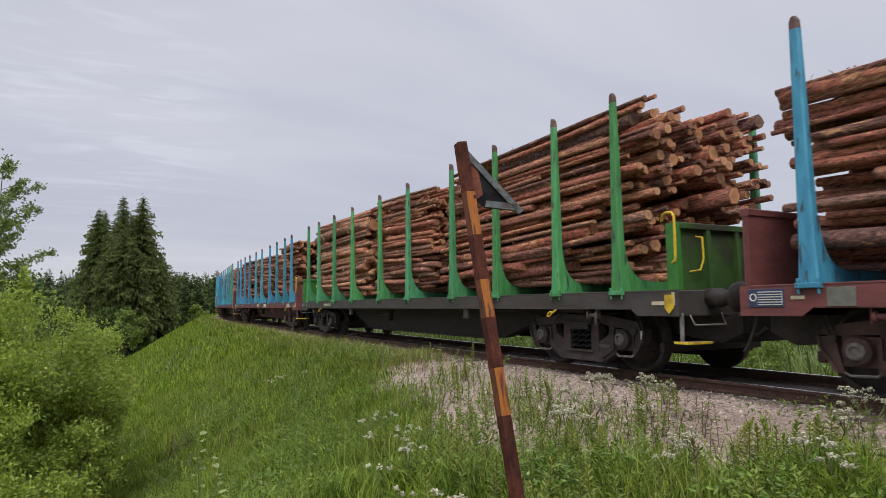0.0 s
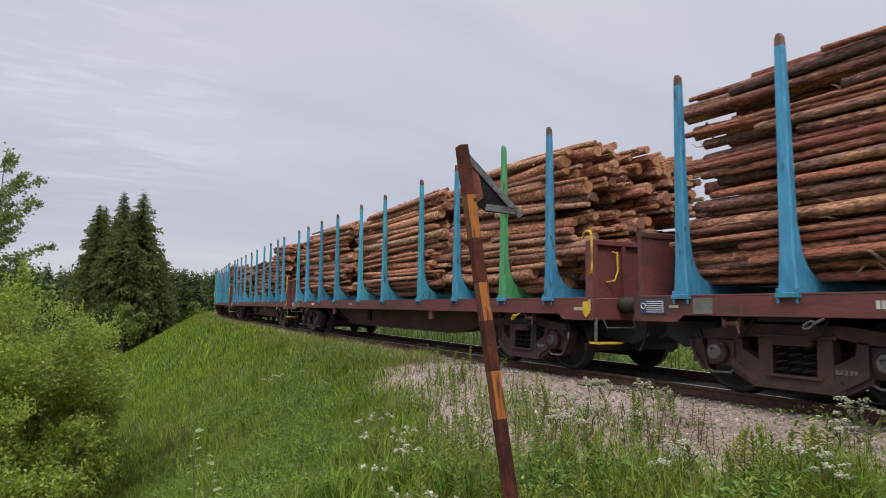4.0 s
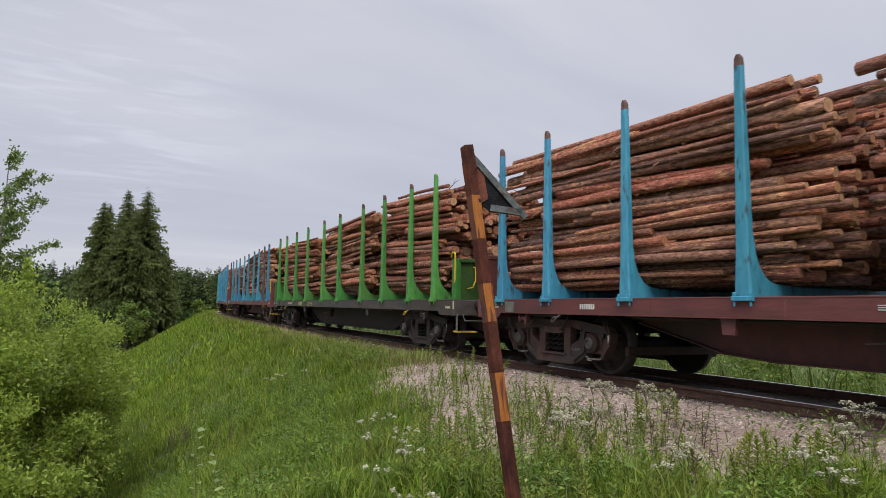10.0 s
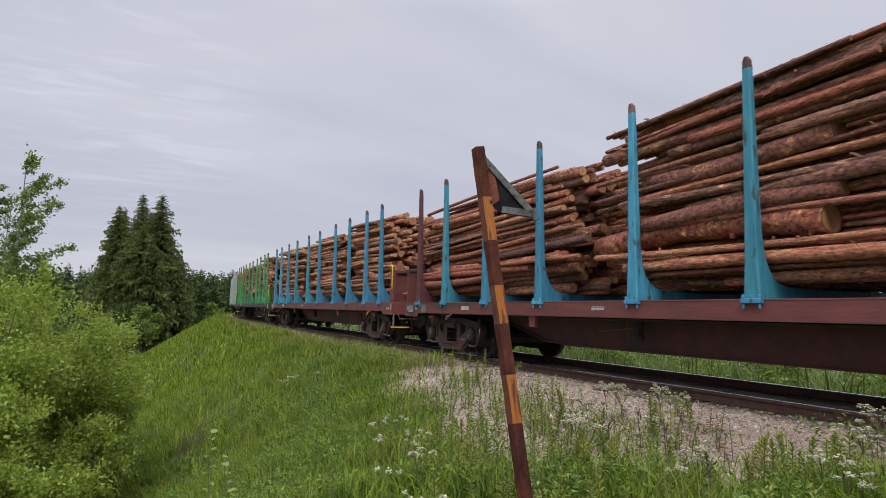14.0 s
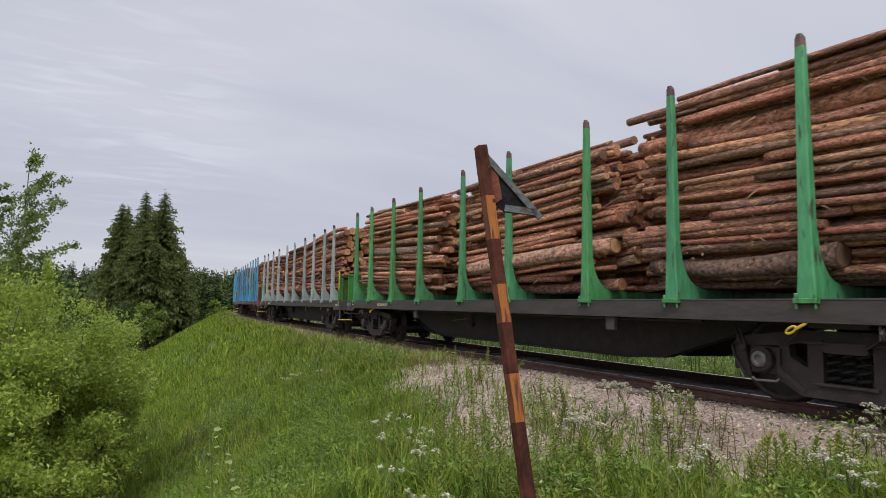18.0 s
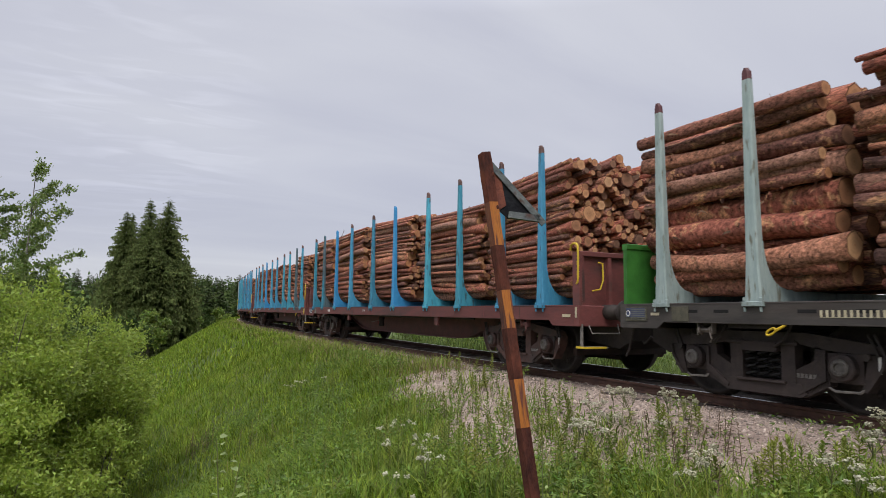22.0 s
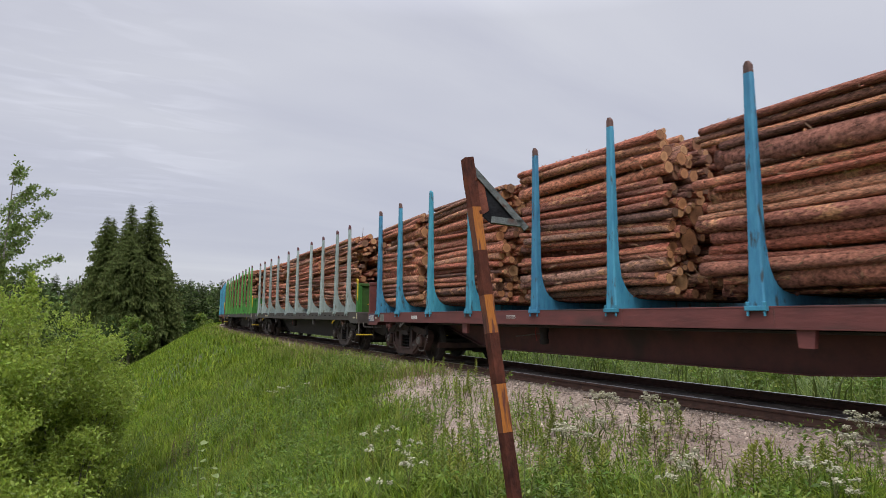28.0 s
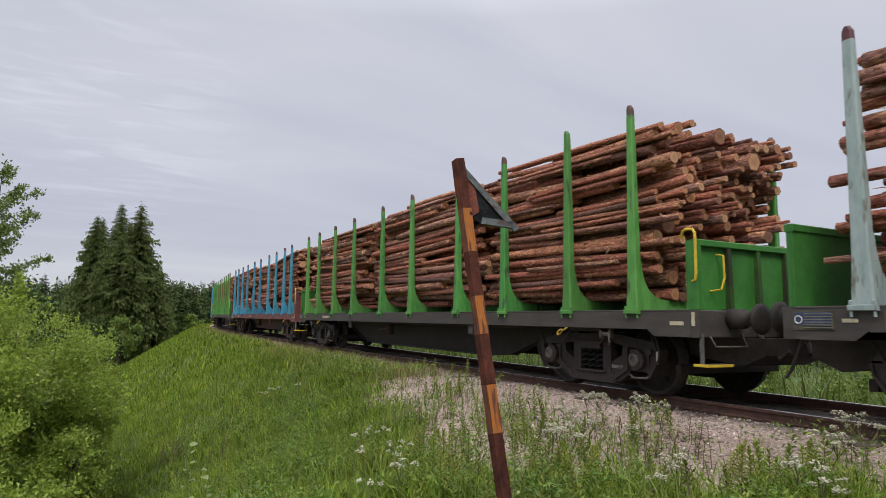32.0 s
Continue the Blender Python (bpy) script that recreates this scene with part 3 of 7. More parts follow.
def big_mesh(name, co, quads=None, tris=None, mats=(), parent=None, label=""):
    """Fast mesh from arrays of corners, for what nobody could count."""
    me = bpy.data.meshes.new(name)
    q = np.zeros((0, 4), int) if quads is None else np.asarray(quads).reshape(-1, 4)
    t = np.zeros((0, 3), int) if tris is None else np.asarray(tris).reshape(-1, 3)
    me.vertices.add(len(co))
    me.vertices.foreach_set("co", np.asarray(co, dtype=np.float32).ravel())
    idx = np.concatenate([q.ravel(), t.ravel()]).astype(np.int32)
    me.loops.add(len(idx))
    me.loops.foreach_set("vertex_index", idx)
    me.polygons.add(len(q) + len(t))
    start = np.concatenate([np.arange(len(q)) * 4, 4 * len(q) + np.arange(len(t)) * 3]).astype(np.int32)
    me.polygons.foreach_set("loop_start", start)
    me.update(calc_edges=True)
    me.validate()
    for m in mats:
        me.materials.append(m)
    ob = new(name, me)
    if parent:
        ob.parent = parent
    if label:
        ob["label"] = label
    return ob


class Shape:
    """Corners and faces gathered for one mesh."""
    def __init__(self):
        self.v, self.f, self.m = [], [], []

    def add(self, verts, faces, mat=0):
        n = len(self.v)
        self.v += [tuple(a) for a in verts]
        self.f += [tuple(n + i for i in f) for f in faces]
        self.m += [mat] * len(faces)
        return self

    def box(self, x0, x1, y0, y1, z0, z1, c=0.008, mat=0):
        """A box with chamfered edges along its longest way."""
        c = min(c, (x1 - x0) / 3, (y1 - y0) / 3, (z1 - z0) / 3)
        L = [x1 - x0, y1 - y0, z1 - z0]
        a = L.index(max(L))
        lo, hi = [x0, y0, z0], [x1, y1, z1]
        u, w = [(1, 2), (2, 0), (0, 1)][a]
        ring = [(lo[u] + c, lo[w]), (hi[u] - c, lo[w]), (hi[u], lo[w] + c), (hi[u], hi[w] - c),
                (hi[u] - c, hi[w]), (lo[u] + c, hi[w]), (lo[u], hi[w] - c), (lo[u], lo[w] + c)]
        vs = []
        for e in (lo[a], hi[a]):
            for p, q in ring:
                k = [0, 0, 0]
                k[a], k[u], k[w] = e, p, q
                vs.append(k)
        fs = [(i, (i + 1) % 8, 8 + (i + 1) % 8, 8 + i) for i in range(8)] + [tuple(range(7, -1, -1)), tuple(range(8, 16))]
        return self.add(vs, fs, mat)

    def prism(self, poly, axis, a0, a1, mat=0):
        """A flat outline (two coordinates in the order of the other axes) carried from a0 to a1 along axis 0, 1 or 2."""
        u, w = [(1, 2), (0, 2), (0, 1)][axis]
        n, vs = len(poly), []
        for e in (a0, a1):
            for p, q in poly:
                k = [0, 0, 0]
                k[axis], k[u], k[w] = e, p, q
                vs.append(k)
        fs = [(i, (i + 1) % n, n + (i + 1) % n, n + i) for i in range(n)] + [tuple(range(n - 1, -1, -1)), tuple(range(n, 2 * n))]
        return self.add(vs, fs, mat)

    def tube(self, pts, r, n=8, mat=0, r1=None):
        pts = [Vector(p) for p in pts]
        vs, fs = [], []
        for i, p in enumerate(pts):
            d = (pts[min(i + 1, len(pts) - 1)] - pts[max(i - 1, 0)]).normalized()
            a = d.orthogonal().normalized() if i == 0 else (a - d * a.dot(d)).normalized()
            b = d.cross(a)
            rr = r if r1 is None else r + (r1 - r) * i / (len(pts) - 1)
            vs += [p + rr * (math.cos(2 * math.pi * k / n) * a + math.sin(2 * math.pi * k / n) * b) for k in range(n)]
        for i in range(len(pts) - 1):
            fs += [(i * n + k, i * n + (k + 1) % n, (i + 1) * n + (k + 1) % n, (i + 1) * n + k) for k in range(n)]
        fs += [tuple(range(n - 1, -1, -1)), tuple(range((len(pts) - 1) * n, len(pts) * n))]
        return self.add(vs, fs, mat)

    def lathe(self, prof, axis, centre, n=20, mat=0):
        """Profile of (radius, place along axis) turned about an axis through centre."""
        u, w = [(1, 2), (2, 0), (0, 1)][axis]
        vs, fs = [], []
        for r, a in prof:
            for k in range(n):
                p = list(centre)
                p[axis] += a
                p[u] += r * math.cos(2 * math.pi * k / n)
                p[w] += r * math.sin(2 * math.pi * k / n)
                vs.append(p)
        for i in range(len(prof) - 1):
            fs += [(i * n + k, i * n + (k + 1) % n, (i + 1) * n + (k + 1) % n, (i + 1) * n + k) for k in range(n)]
        fs += [tuple(range(n - 1, -1, -1)), tuple(range((len(prof) - 1) * n, len(prof) * n))]
        return self.add(vs, fs, mat)


def part(name, sh, mats, parent=None, label="", smooth=False):
    return mesh_ob(name, sh.v, sh.f, mats, parent, label, sh.m, smooth)


# ---- the railway line: straight past the camera, then a long right-hand curve ----
TRACK_X, CURVE_Y, CURVE_R, GRADE = 7.36, 9.42, 692.0, 0.00388
TIGHT_Y, TIGHT_R = 40.0, 700.0                   # from here the curve is tighter still


def on_track(y):
    """Place and heading (radians, leftwards) of the track's middle at the distance y."""
    dy, dt = max(0.0, y - CURVE_Y), max(0.0, y - TIGHT_Y)
    return TRACK_X + dy * dy / (2 * CURVE_R) + dt * dt / (2 * TIGHT_R), GRADE * dy, -math.atan(dy / CURVE_R + dt / TIGHT_R)


# section of the bank: gentle where the path runs beside the camera, a full slope further on
TRACKBED = [(4.7, -0.33), (5.35, -0.185), (5.75, -0.150), (6.15, -0.139), (8.45, -0.150), (8.75, -0.17), (9.4, -0.24), (10.2, -0.45), (11.5, -1.1), (13.5, -2.0), (17, -2.7), (26, -3.15), (40, -3.5), (70, -3.7), (500, -4.5)]
NEAR = [(-400, -5.6), (-60, -5.3), (-14, -4.9), (-8.5, -4.6), (-5.6, -3.9), (-3.4, -2.85), (-1.6, -1.8), (0.0, -1.05), (1.4, -0.74), (2.6, -0.56), (3.7, -0.43)] + TRACKBED
FAR = [(-400, -5.6), (-60, -5.4), (-14, -5.3), (-8.5, -5.25), (-4.1, -5.1), (-3.0, -4.75), (4.0, -0.50), (4.4, -0.31), (4.7, -0.27)] + TRACKBED[1:]


def section(u, y):
    """Height of the bank's section, blended from the near to the far form."""
    k = np.clip((np.asarray(y, float) - 4.5) / 9.0, 0, 1)
    k = k * k * (3 - 2 * k)
    a, b = (np.interp(u, [p[0] for p in f], [p[1] for p in f]) for f in (NEAR, FAR))
    return a * (1 - k) + b * k


def shift(y):
    dy = np.clip(np.asarray(y, float) - CURVE_Y, 0, 330.0)
    dt = np.clip(np.asarray(y, float) - TIGHT_Y, 0, 330.0)
    return dy * dy / (2 * CURVE_R) + dt * dt / (2 * TIGHT_R)


def wav(x, y):
    return (np.sin(x * 1.7 + 0.6 * np.sin(y * 0.9)) * np.sin(y * 1.3 + 0.5 * np.sin(x * 1.1)) * 0.6
            + np.sin(x * 0.53 + y * 0.31 + 1.0) * 0.9 + np.sin(x * 3.9 - y * 2.7) * np.sin(y * 3.3 + x) * 0.22)


def ground_z(x, y):
    """Height of the ground: the embankment's section, following the curve, with small hummocks off the ballast."""
    x, y = np.asarray(x, float), np.asarray(y, float)
    u = x - shift(y)
    z = section(u, y) + GRADE * np.clip(y - CURVE_Y, 0, 330.0) * np.interp(u, [-20, -6, 16, 30], [0, 1, 1, 0])
    rough = np.interp(u, [-9, -3, 2, 4.5, 5.3, 9.4, 11, 16], [0.11, 0.085, 0.06, 0.03, 0.014, 0.006, 0.05, 0.1])
    return z + rough * wav(x, y)


def gravel(x, y):
    """How bare the ground is: 0 meadow, 1 gravel."""
    x, y = np.asarray(x, float), np.asarray(y, float)
    u = x - shift(y)
    edge = np.interp(y, [-20, 1, 2.6, 3.4, 4.1, 4.8, 5.6, 7, 9, 12, 16, 30, 60], [5.3, 5.1, 4.4, 3.85, 3.5, 3.15, 2.85, 2.8, 3.5, 4.5, 4.95, 5.1, 5.3])
    m = (u - edge - 0.3 * wav(u * 2.1 + y, y * 1.9)) / 0.7
    return np.clip(m, 0, 1) * np.clip((10.3 - u) / 0.6, 0, 1)


def make_ground():
    us = np.concatenate([[-900, -400, -150, -60, -30, -20], np.arange(-14, -6, 1.0), np.arange(-6, 5.4, 0.2), np.arange(5.4, 9.5, 0.3),
                         np.arange(9.5, 18, 0.7), [20, 24, 30, 40, 60, 100, 200, 500, 1000]])
    ys = np.concatenate([[-1500, -900, -500], np.arange(-400, -20, 20.0), np.arange(-20, -2, 1.5), np.arange(-2, 16, 0.2), np.arange(16, 40, 0.6),
                         np.arange(40, 120, 2.5), np.arange(120, 340, 10.0), [360, 420, 600, 1000, 1800]])
    U, Y = np.meshgrid(us, ys)
    X = U + shift(Y)
    Z = ground_z(X, Y)
    n, m = U.shape
    i = np.arange(n * m).reshape(n, m)
    q = np.stack([i[:-1, :-1], i[:-1, 1:], i[1:, 1:], i[1:, :-1]], -1).reshape(-1, 4)
    ob = big_mesh("ground", np.stack([X, Y, Z], -1).reshape(-1, 3), q, None, (EARTH,))
    at = ob.data.attributes.new("gravel", "FLOAT", "POINT")
    # past 1 the ballast darkens between the rails and just beside them: oil, and the train's shade painted in
    oil_and_shade = np.clip((1.25 - np.abs(U - TRACK_X)) / 0.35, 0, 1)
    at.data.foreach_set("value", (gravel(X, Y) + oil_and_shade).astype(np.float32).ravel())
    ob.data.polygons.foreach_set("use_smooth", np.ones(len(ob.data.polygons), dtype=bool))
    tagged(ob, "grassy railway embankment with a strip of pinkish gravel", "ground", kind="structure")
    return ob


make_ground()


def make_track():
    """Two rails on wooden sleepers."""
    prof = [(-0.062, -0.128), (0.062, -0.128), (0.062, -0.118), (0.012, -0.106), (0.010, -0.045), (0.034, -0.036), (0.036, -0.008),
            (0.028, 0.0), (-0.028, 0.0), (-0.036, -0.008), (-0.034, -0.036), (-0.010, -0.045), (-0.012, -0.106), (-0.062, -0.118)]
    ys = np.concatenate([np.arange(-320, 9, 20.0), np.arange(9, 400, 4.0)])
    for side in (-0.797, 0.797):
        sh = Shape()
        n = len(prof)
        for y in ys:
            x, z, a = on_track(y)
            for p, q in prof:
                sh.v.append((x + (side + p) * math.cos(a), y + (side + p) * math.sin(a), z + q))
        for i in range(len(ys) - 1):
            for k in range(n):
                sh.f.append((i * n + k, i * n + (k + 1) % n, (i + 1) * n + (k + 1) % n, (i + 1) * n + k))
                sh.m.append(1 if k == 7 else 0)
        tagged(part("rail", sh, [RAIL, RAIL_TOP]), "rusty steel rail with a polished running surface", "rail", "rails", "structure")
    # sleepers: the near ones each on its own, the rest joined
    bed = tagged(new("sleeper_row"), "weathered dark wooden railway sleepers bedded in gravel", "sleepers", kind="structure")
    proto = Shape().box(-1.38, 1.38, -0.12, 0.12, -0.131 - 0.16, -0.128, 0.012)
    base = part("sleeper", proto, SLEEPER)
    far = Shape()
    first = True
    for k, y in enumerate(np.arange(-40, 330, 0.62)):
        x, z, a = on_track(y)
        if -4 < y < 70:
            ob = base if first else base.copy()
            if not first:
                scene.collection.objects.link(ob)
            first = False
            ob.parent = bed
            ob.matrix_basis = pose(x + rng.normal(0, 0.03), y, z - 0.006 - abs(rng.normal(0, 0.014)), rng.normal(0, 0.5), rng.normal(0, 0.35), math.degrees(a) + rng.normal(0, 0.8))
        else:
            m = pose(x, y, z - 0.004, 0, 0, math.degrees(a))
            far.add([m @ Vector(v) for v in proto.v], proto.f)
    fo = part("sleepers_further_off", far, SLEEPER, bed)
    fo["kind"] = "stuff"


make_track()

# ---- the timber train ----
WAGON_L = 18.35
STAKES = (-7.85, -6.53, -4.79, -3.12, -0.92, 0.88, 3.06, 4.83, 6.56, 7.89)
DECK, STAKE_TOP, HALF = 1.115, 3.79, 1.46


def stake_shape(STAKE_TOP):
    """One stake: a tapered column whose foot sweeps inwards into the cross-beam. Stands at x = -HALF, leaning nowhere."""
    sh = Shape()
    o = -HALF
    levels = [(DECK - 0.02, 0.20, 0.105), (DECK + 0.10, 0.165, 0.100), (DECK + 0.24, 0.135, 0.092), (DECK + 0.45, 0.112, 0.080),
              (DECK + 1.2, 0.102, 0.068), (STAKE_TOP - 0.13, 0.076, 0.050), (STAKE_TOP - 0.04, 0.070, 0.046), (STAKE_TOP, 0.048, 0.028)]
    n = 8
    for z, w, h in levels:
        c = 0.016
        ring = [(o + c, -h), (o + w - c, -h), (o + w, -h + c), (o + w, h - c), (o + w - c, h), (o + c, h), (o, h - c), (o, -h + c)]
        sh.v += [(x, y, z) for x, y in ring]
    for i in range(len(levels) - 1):
        for k in range(n):
            sh.f.append((i * n + k, i * n + (k + 1) % n, (i + 1) * n + (k + 1) % n, (i + 1) * n + k))
            sh.m.append(1 if i >= 5 else 0)
    sh.f += [tuple(range(n - 1, -1, -1)), tuple(range((len(levels) - 1) * n, len(levels) * n))]
    sh.m += [0, 1]
    # curved web that runs into the cross-beam
    web = [(o + 0.09, DECK + 0.66), (o + 0.115, DECK + 0.50), (o + 0.145, DECK + 0.40), (o + 0.19, DECK + 0.31), (o + 0.25, DECK + 0.235), (o + 0.33, DECK + 0.18), (o + 0.44, DECK + 0.148),
           (o + 0.60, DECK + 0.138), (o + 0.95, DECK + 0.136), (o + 0.95, DECK + 0.0), (o + 0.09, DECK + 0.0)]
    sh.prism(web, 1, -0.085, 0.085)
    return sh


def clamp_shape():
    sh = Shape().box(-HALF - 0.02, -HALF + 0.04, -0.125, 0.125, DECK - 0.045, DECK + 0.008, 0.006)
    for s in (-0.10, 0.10):
        sh.lathe([(0.02, 0), (0.02, 0.035), (0.012, 0.042)], 2, (-HALF + 0.0, s, DECK + 0.01), 8)
        sh.lathe([(0.013, 0), (0.013, 0.05)], 2, (-HALF + 0.0, s, DECK - 0.10), 6)
    return sh


AXLE = 0.91                                      # half the bogie's wheelbase


def bogie_frame_shape():
    """Cast side frame: humped top chord, slanted jaws round the axle boxes, sloping ties, and a window for the springs."""
    sh = Shape()
    x0, x1 = -1.14, -1.02
    sh.prism([(-1.24, 0.70), (-0.92, 0.745), (-0.50, 0.80), (0.50, 0.80), (0.92, 0.745), (1.24, 0.70), (1.31, 0.60), (1.16, 0.605), (0.66, 0.635), (0.40, 0.69), (-0.40, 0.69), (-0.66, 0.635), (-1.16, 0.605), (-1.31, 0.60)], 0, x0, x1)
    sh.prism([(-0.46, 0.13), (0.46, 0.13), (0.52, 0.17), (0.46, 0.27), (-0.46, 0.27), (-0.52, 0.17)], 0, x0 - 0.02, x1 + 0.02)
    # spring seat and the lips round the openings
    sh.box(x0 - 0.05, x1, -0.30, 0.30, 0.255, 0.285, 0.006)
    sh.box(x0 - 0.035, x0, -0.44, 0.44, 0.66, 0.70, 0.008)
    for s in (-1, 1):
        sh.prism([(s * 1.14, 0.62), (s * 1.31, 0.62), (s * 1.28, 0.48), (s * 1.13, 0.25), (s * 1.06, 0.25), (s * 1.11, 0.44)][::-s], 0, x0, x1)
        sh.prism([(s * 0.72, 0.64), (s * 0.62, 0.66), (s * 0.60, 0.52), (s * 0.30, 0.36), (s * 0.30, 0.14), (s * 0.52, 0.15), (s * 0.76, 0.28)][::s], 0, x0, x1)
        sh.prism([(s * 0.40, 0.72), (s * 0.24, 0.72), (s * 0.24, 0.26), (s * 0.40, 0.26)][::s], 0, x0 - 0.012, x1)
        # raised rims of the sloping tie and of the jaw
        sh.prism([(s * 0.735, 0.60), (s * 0.70, 0.60), (s * 0.70, 0.40), (s * 0.42, 0.20), (s * 0.44, 0.16), (s * 0.735, 0.33)][::s], 0, x0 - 0.03, x0 + 0.01)
        sh.prism([(s * 1.285, 0.60), (s * 1.31, 0.60), (s * 1.285, 0.48), (s * 1.13, 0.25), (s * 1.10, 0.26), (s * 1.26, 0.49)][::-s], 0, x0 - 0.03, x0 + 0.01)
    return sh


def spring_shape(y):
    return Shape().tube([(-1.10 + 0.062 * math.cos(a), y + 0.062 * math.sin(a), 0.30 + 0.0122 * a) for a in np.arange(0, 24, 1.05)], 0.015, 5)


def wheelset_shape():
    sh = Shape()
    for s in (-1, 1):
        prof = [(0.06, -0.07), (0.40, -0.045), (0.41, -0.065), (0.485, -0.065), (0.485, -0.035), (0.462, -0.02), (0.458, 0.065), (0.40, 0.065), (0.395, 0.03), (0.16, 0.0), (0.13, 0.06), (0.06, 0.07)]
        sh.lathe([(r, s * a) for r, a in prof], 0, (s * 0.797, 0, 0), 18)
        for k in range(3):
            a = 2 * math.pi * k / 3
            sh.lathe([(0.035, 0), (0.035, 0.012)], 0, (s * 0.85, 0.28 * math.cos(a), 0.28 * math.sin(a)), 8)
    sh.lathe([(0.075, -1.15), (0.075, 1.15)], 0, (0, 0, 0), 12)
    return sh


def make_bogie(wagon, y, iron):
    b = Shape().box(-0.90, 0.90, -0.34, 0.34, 0.20, 0.53, 0.03)
    bog = part("bogie", b, iron, wagon, "grimy cast-iron four-wheel bogie")
    bog.location = (0, y, 0)
    part("bolster", Shape().box(-1.19, 1.19, -0.22, 0.22, 0.585, 0.685, 0.025).box(-1.0, 1.0, -0.20, 0.20, 0.67, 0.80, 0.03), iron, bog)
    part("centre_plate", Shape().box(-0.35, 0.35, -0.30, 0.30, 0.803, 0.90, 0.03), iron, bog)
    for a in (-1.40, 1.40):
        part("brake_beam", Shape().box(-0.95, 0.95, a - 0.04, a + 0.04, 0.32, 0.44, 0.01), iron, bog)
    for s in (-1, 1):
        f = part("side_frame", bogie_frame_shape(), iron, bog)
        if s > 0:
            f.rotation_euler = (0, 0, math.pi)
        for a in (-AXLE, AXLE):
            ax = Shape()
            lo, hi = (-1.13, -0.99) if s < 0 else (0.99, 1.13)
            ax.prism([(a - 0.165, 0.32), (a + 0.165, 0.32), (a + 0.18, 0.46), (a + 0.17, 0.61), (a - 0.17, 0.61), (a - 0.18, 0.46)], 0, lo, hi)
            part("axle_box", ax, iron, bog)
            hb = Shape().lathe([(0.135, 0), (0.135, 0.075 * s), (0.12, 0.09 * s), (0.05, 0.092 * s)], 0, (s * 1.12, a, 0.47), 18)
            part("bearing_housing", hb, iron, bog)
            cp = Shape().lathe([(0.088, 0), (0.088, 0.022 * s), (0.074, 0.034 * s), (0.050, 0.036 * s), (0.044, 0.020 * s), (0.01, 0.020 * s)], 0, (s * 1.21, a, 0.47), 16)
            for k in range(4):
                t = math.pi / 4 + k * math.pi / 2
                cp.lathe([(0.011, 0), (0.011, 0.016 * s)], 0, (s * 1.236, a + 0.064 * math.cos(t), 0.47 + 0.064 * math.sin(t)), 6)
            part("axle_cap", cp, AXLE_CAP, bog, "worn round axle-box cover with bolts")
            c = a + 0.50 * (1 if a < 0 else -1)
            bk = Shape().prism([(c - 0.05, 0.22), (c + 0.05, 0.22), (c + 0.04, 0.70), (c - 0.04, 0.70)], 0, s * 0.80 - 0.05, s * 0.80 + 0.05)
            part("brake_hanger", bk, UNDER, bog)
            if s > 0:
                continue
            # slanting pair of hanger bolts over the jaw
            hk = Shape()
            for d in (0.0, 0.06):
                q = a + (0.30 if a > 0 else -0.30) + d
                hk.tube([(s * 1.15, q, 0.80), (s * 1.17, q - 0.10, 0.60)], 0.014, 5)
            hk.lathe([(0.038, 0), (0.038, 0.03 * s)], 0, (s * 1.155, a + (0.23 if a > 0 else -0.23), 0.585), 8)
            part("hanger_bolt", hk, UNDER, bog)
            tr = Shape().tube([(s * 1.12, a - 0.20, 0.30), (s * 1.14, a - 0.14, 0.245), (s * 1.14, a + 0.10, 0.235), (s * 1.12, a + 0.20, 0.28)], 0.014, 6)
            part("brake_rod", tr, CAP, bog, "pale worn guard rod")
        if s > 0:
            continue
        # springs coloured black, which paints in the shade of their window
        for d in (-0.15, 0.0, 0.15):
            part("spring", spring_shape(d), HOLE_SHADE, bog)
        for yy in (-0.40, 0.42):
            hs = Shape().tube([(s * 1.18, yy, 0.88), (s * 1.21, yy + 0.06, 0.74), (s * 1.20, yy + 0.20, 0.64)], 0.016, 6)
            part("brake_hose", hs, UNDER, bog)
        part("mark", Shape().box(s * 1.156 - 0.004, s * 1.156 + 0.004, -1.265, -1.235, 0.44, 0.60, 0.002), WHITE, bog, "small upright white mark")
        cast = Shape().prism(comb(5, 0.045, 0.030, 0.045, -0.62, 0.335), 0, s * 1.143 - 0.004, s * 1.143 + 0.004)
        part("cast_marking", cast, CAP, bog, "faint pale bars of a cast mark")
    for a in (-AXLE, AXLE):
        w = part("wheelset", wheelset_shape(), WHEEL, bog, "steel wheels on one axle", True)
        w.location = (0, a, 0.46)
    return bog


def comb(n, pitch, w, h, y, z):
    """Outline of n upright bars that stand on one thin line."""
    pts = [(y, z), (y + pitch * (n - 1) + w, z)]
    for k in reversed(range(n)):
        a = y + pitch * k
        pts += [(a + w, z + h), (a, z + h)] + ([(a, z + 0.004), (a - pitch + w, z + 0.004)] if k else [])
    return pts


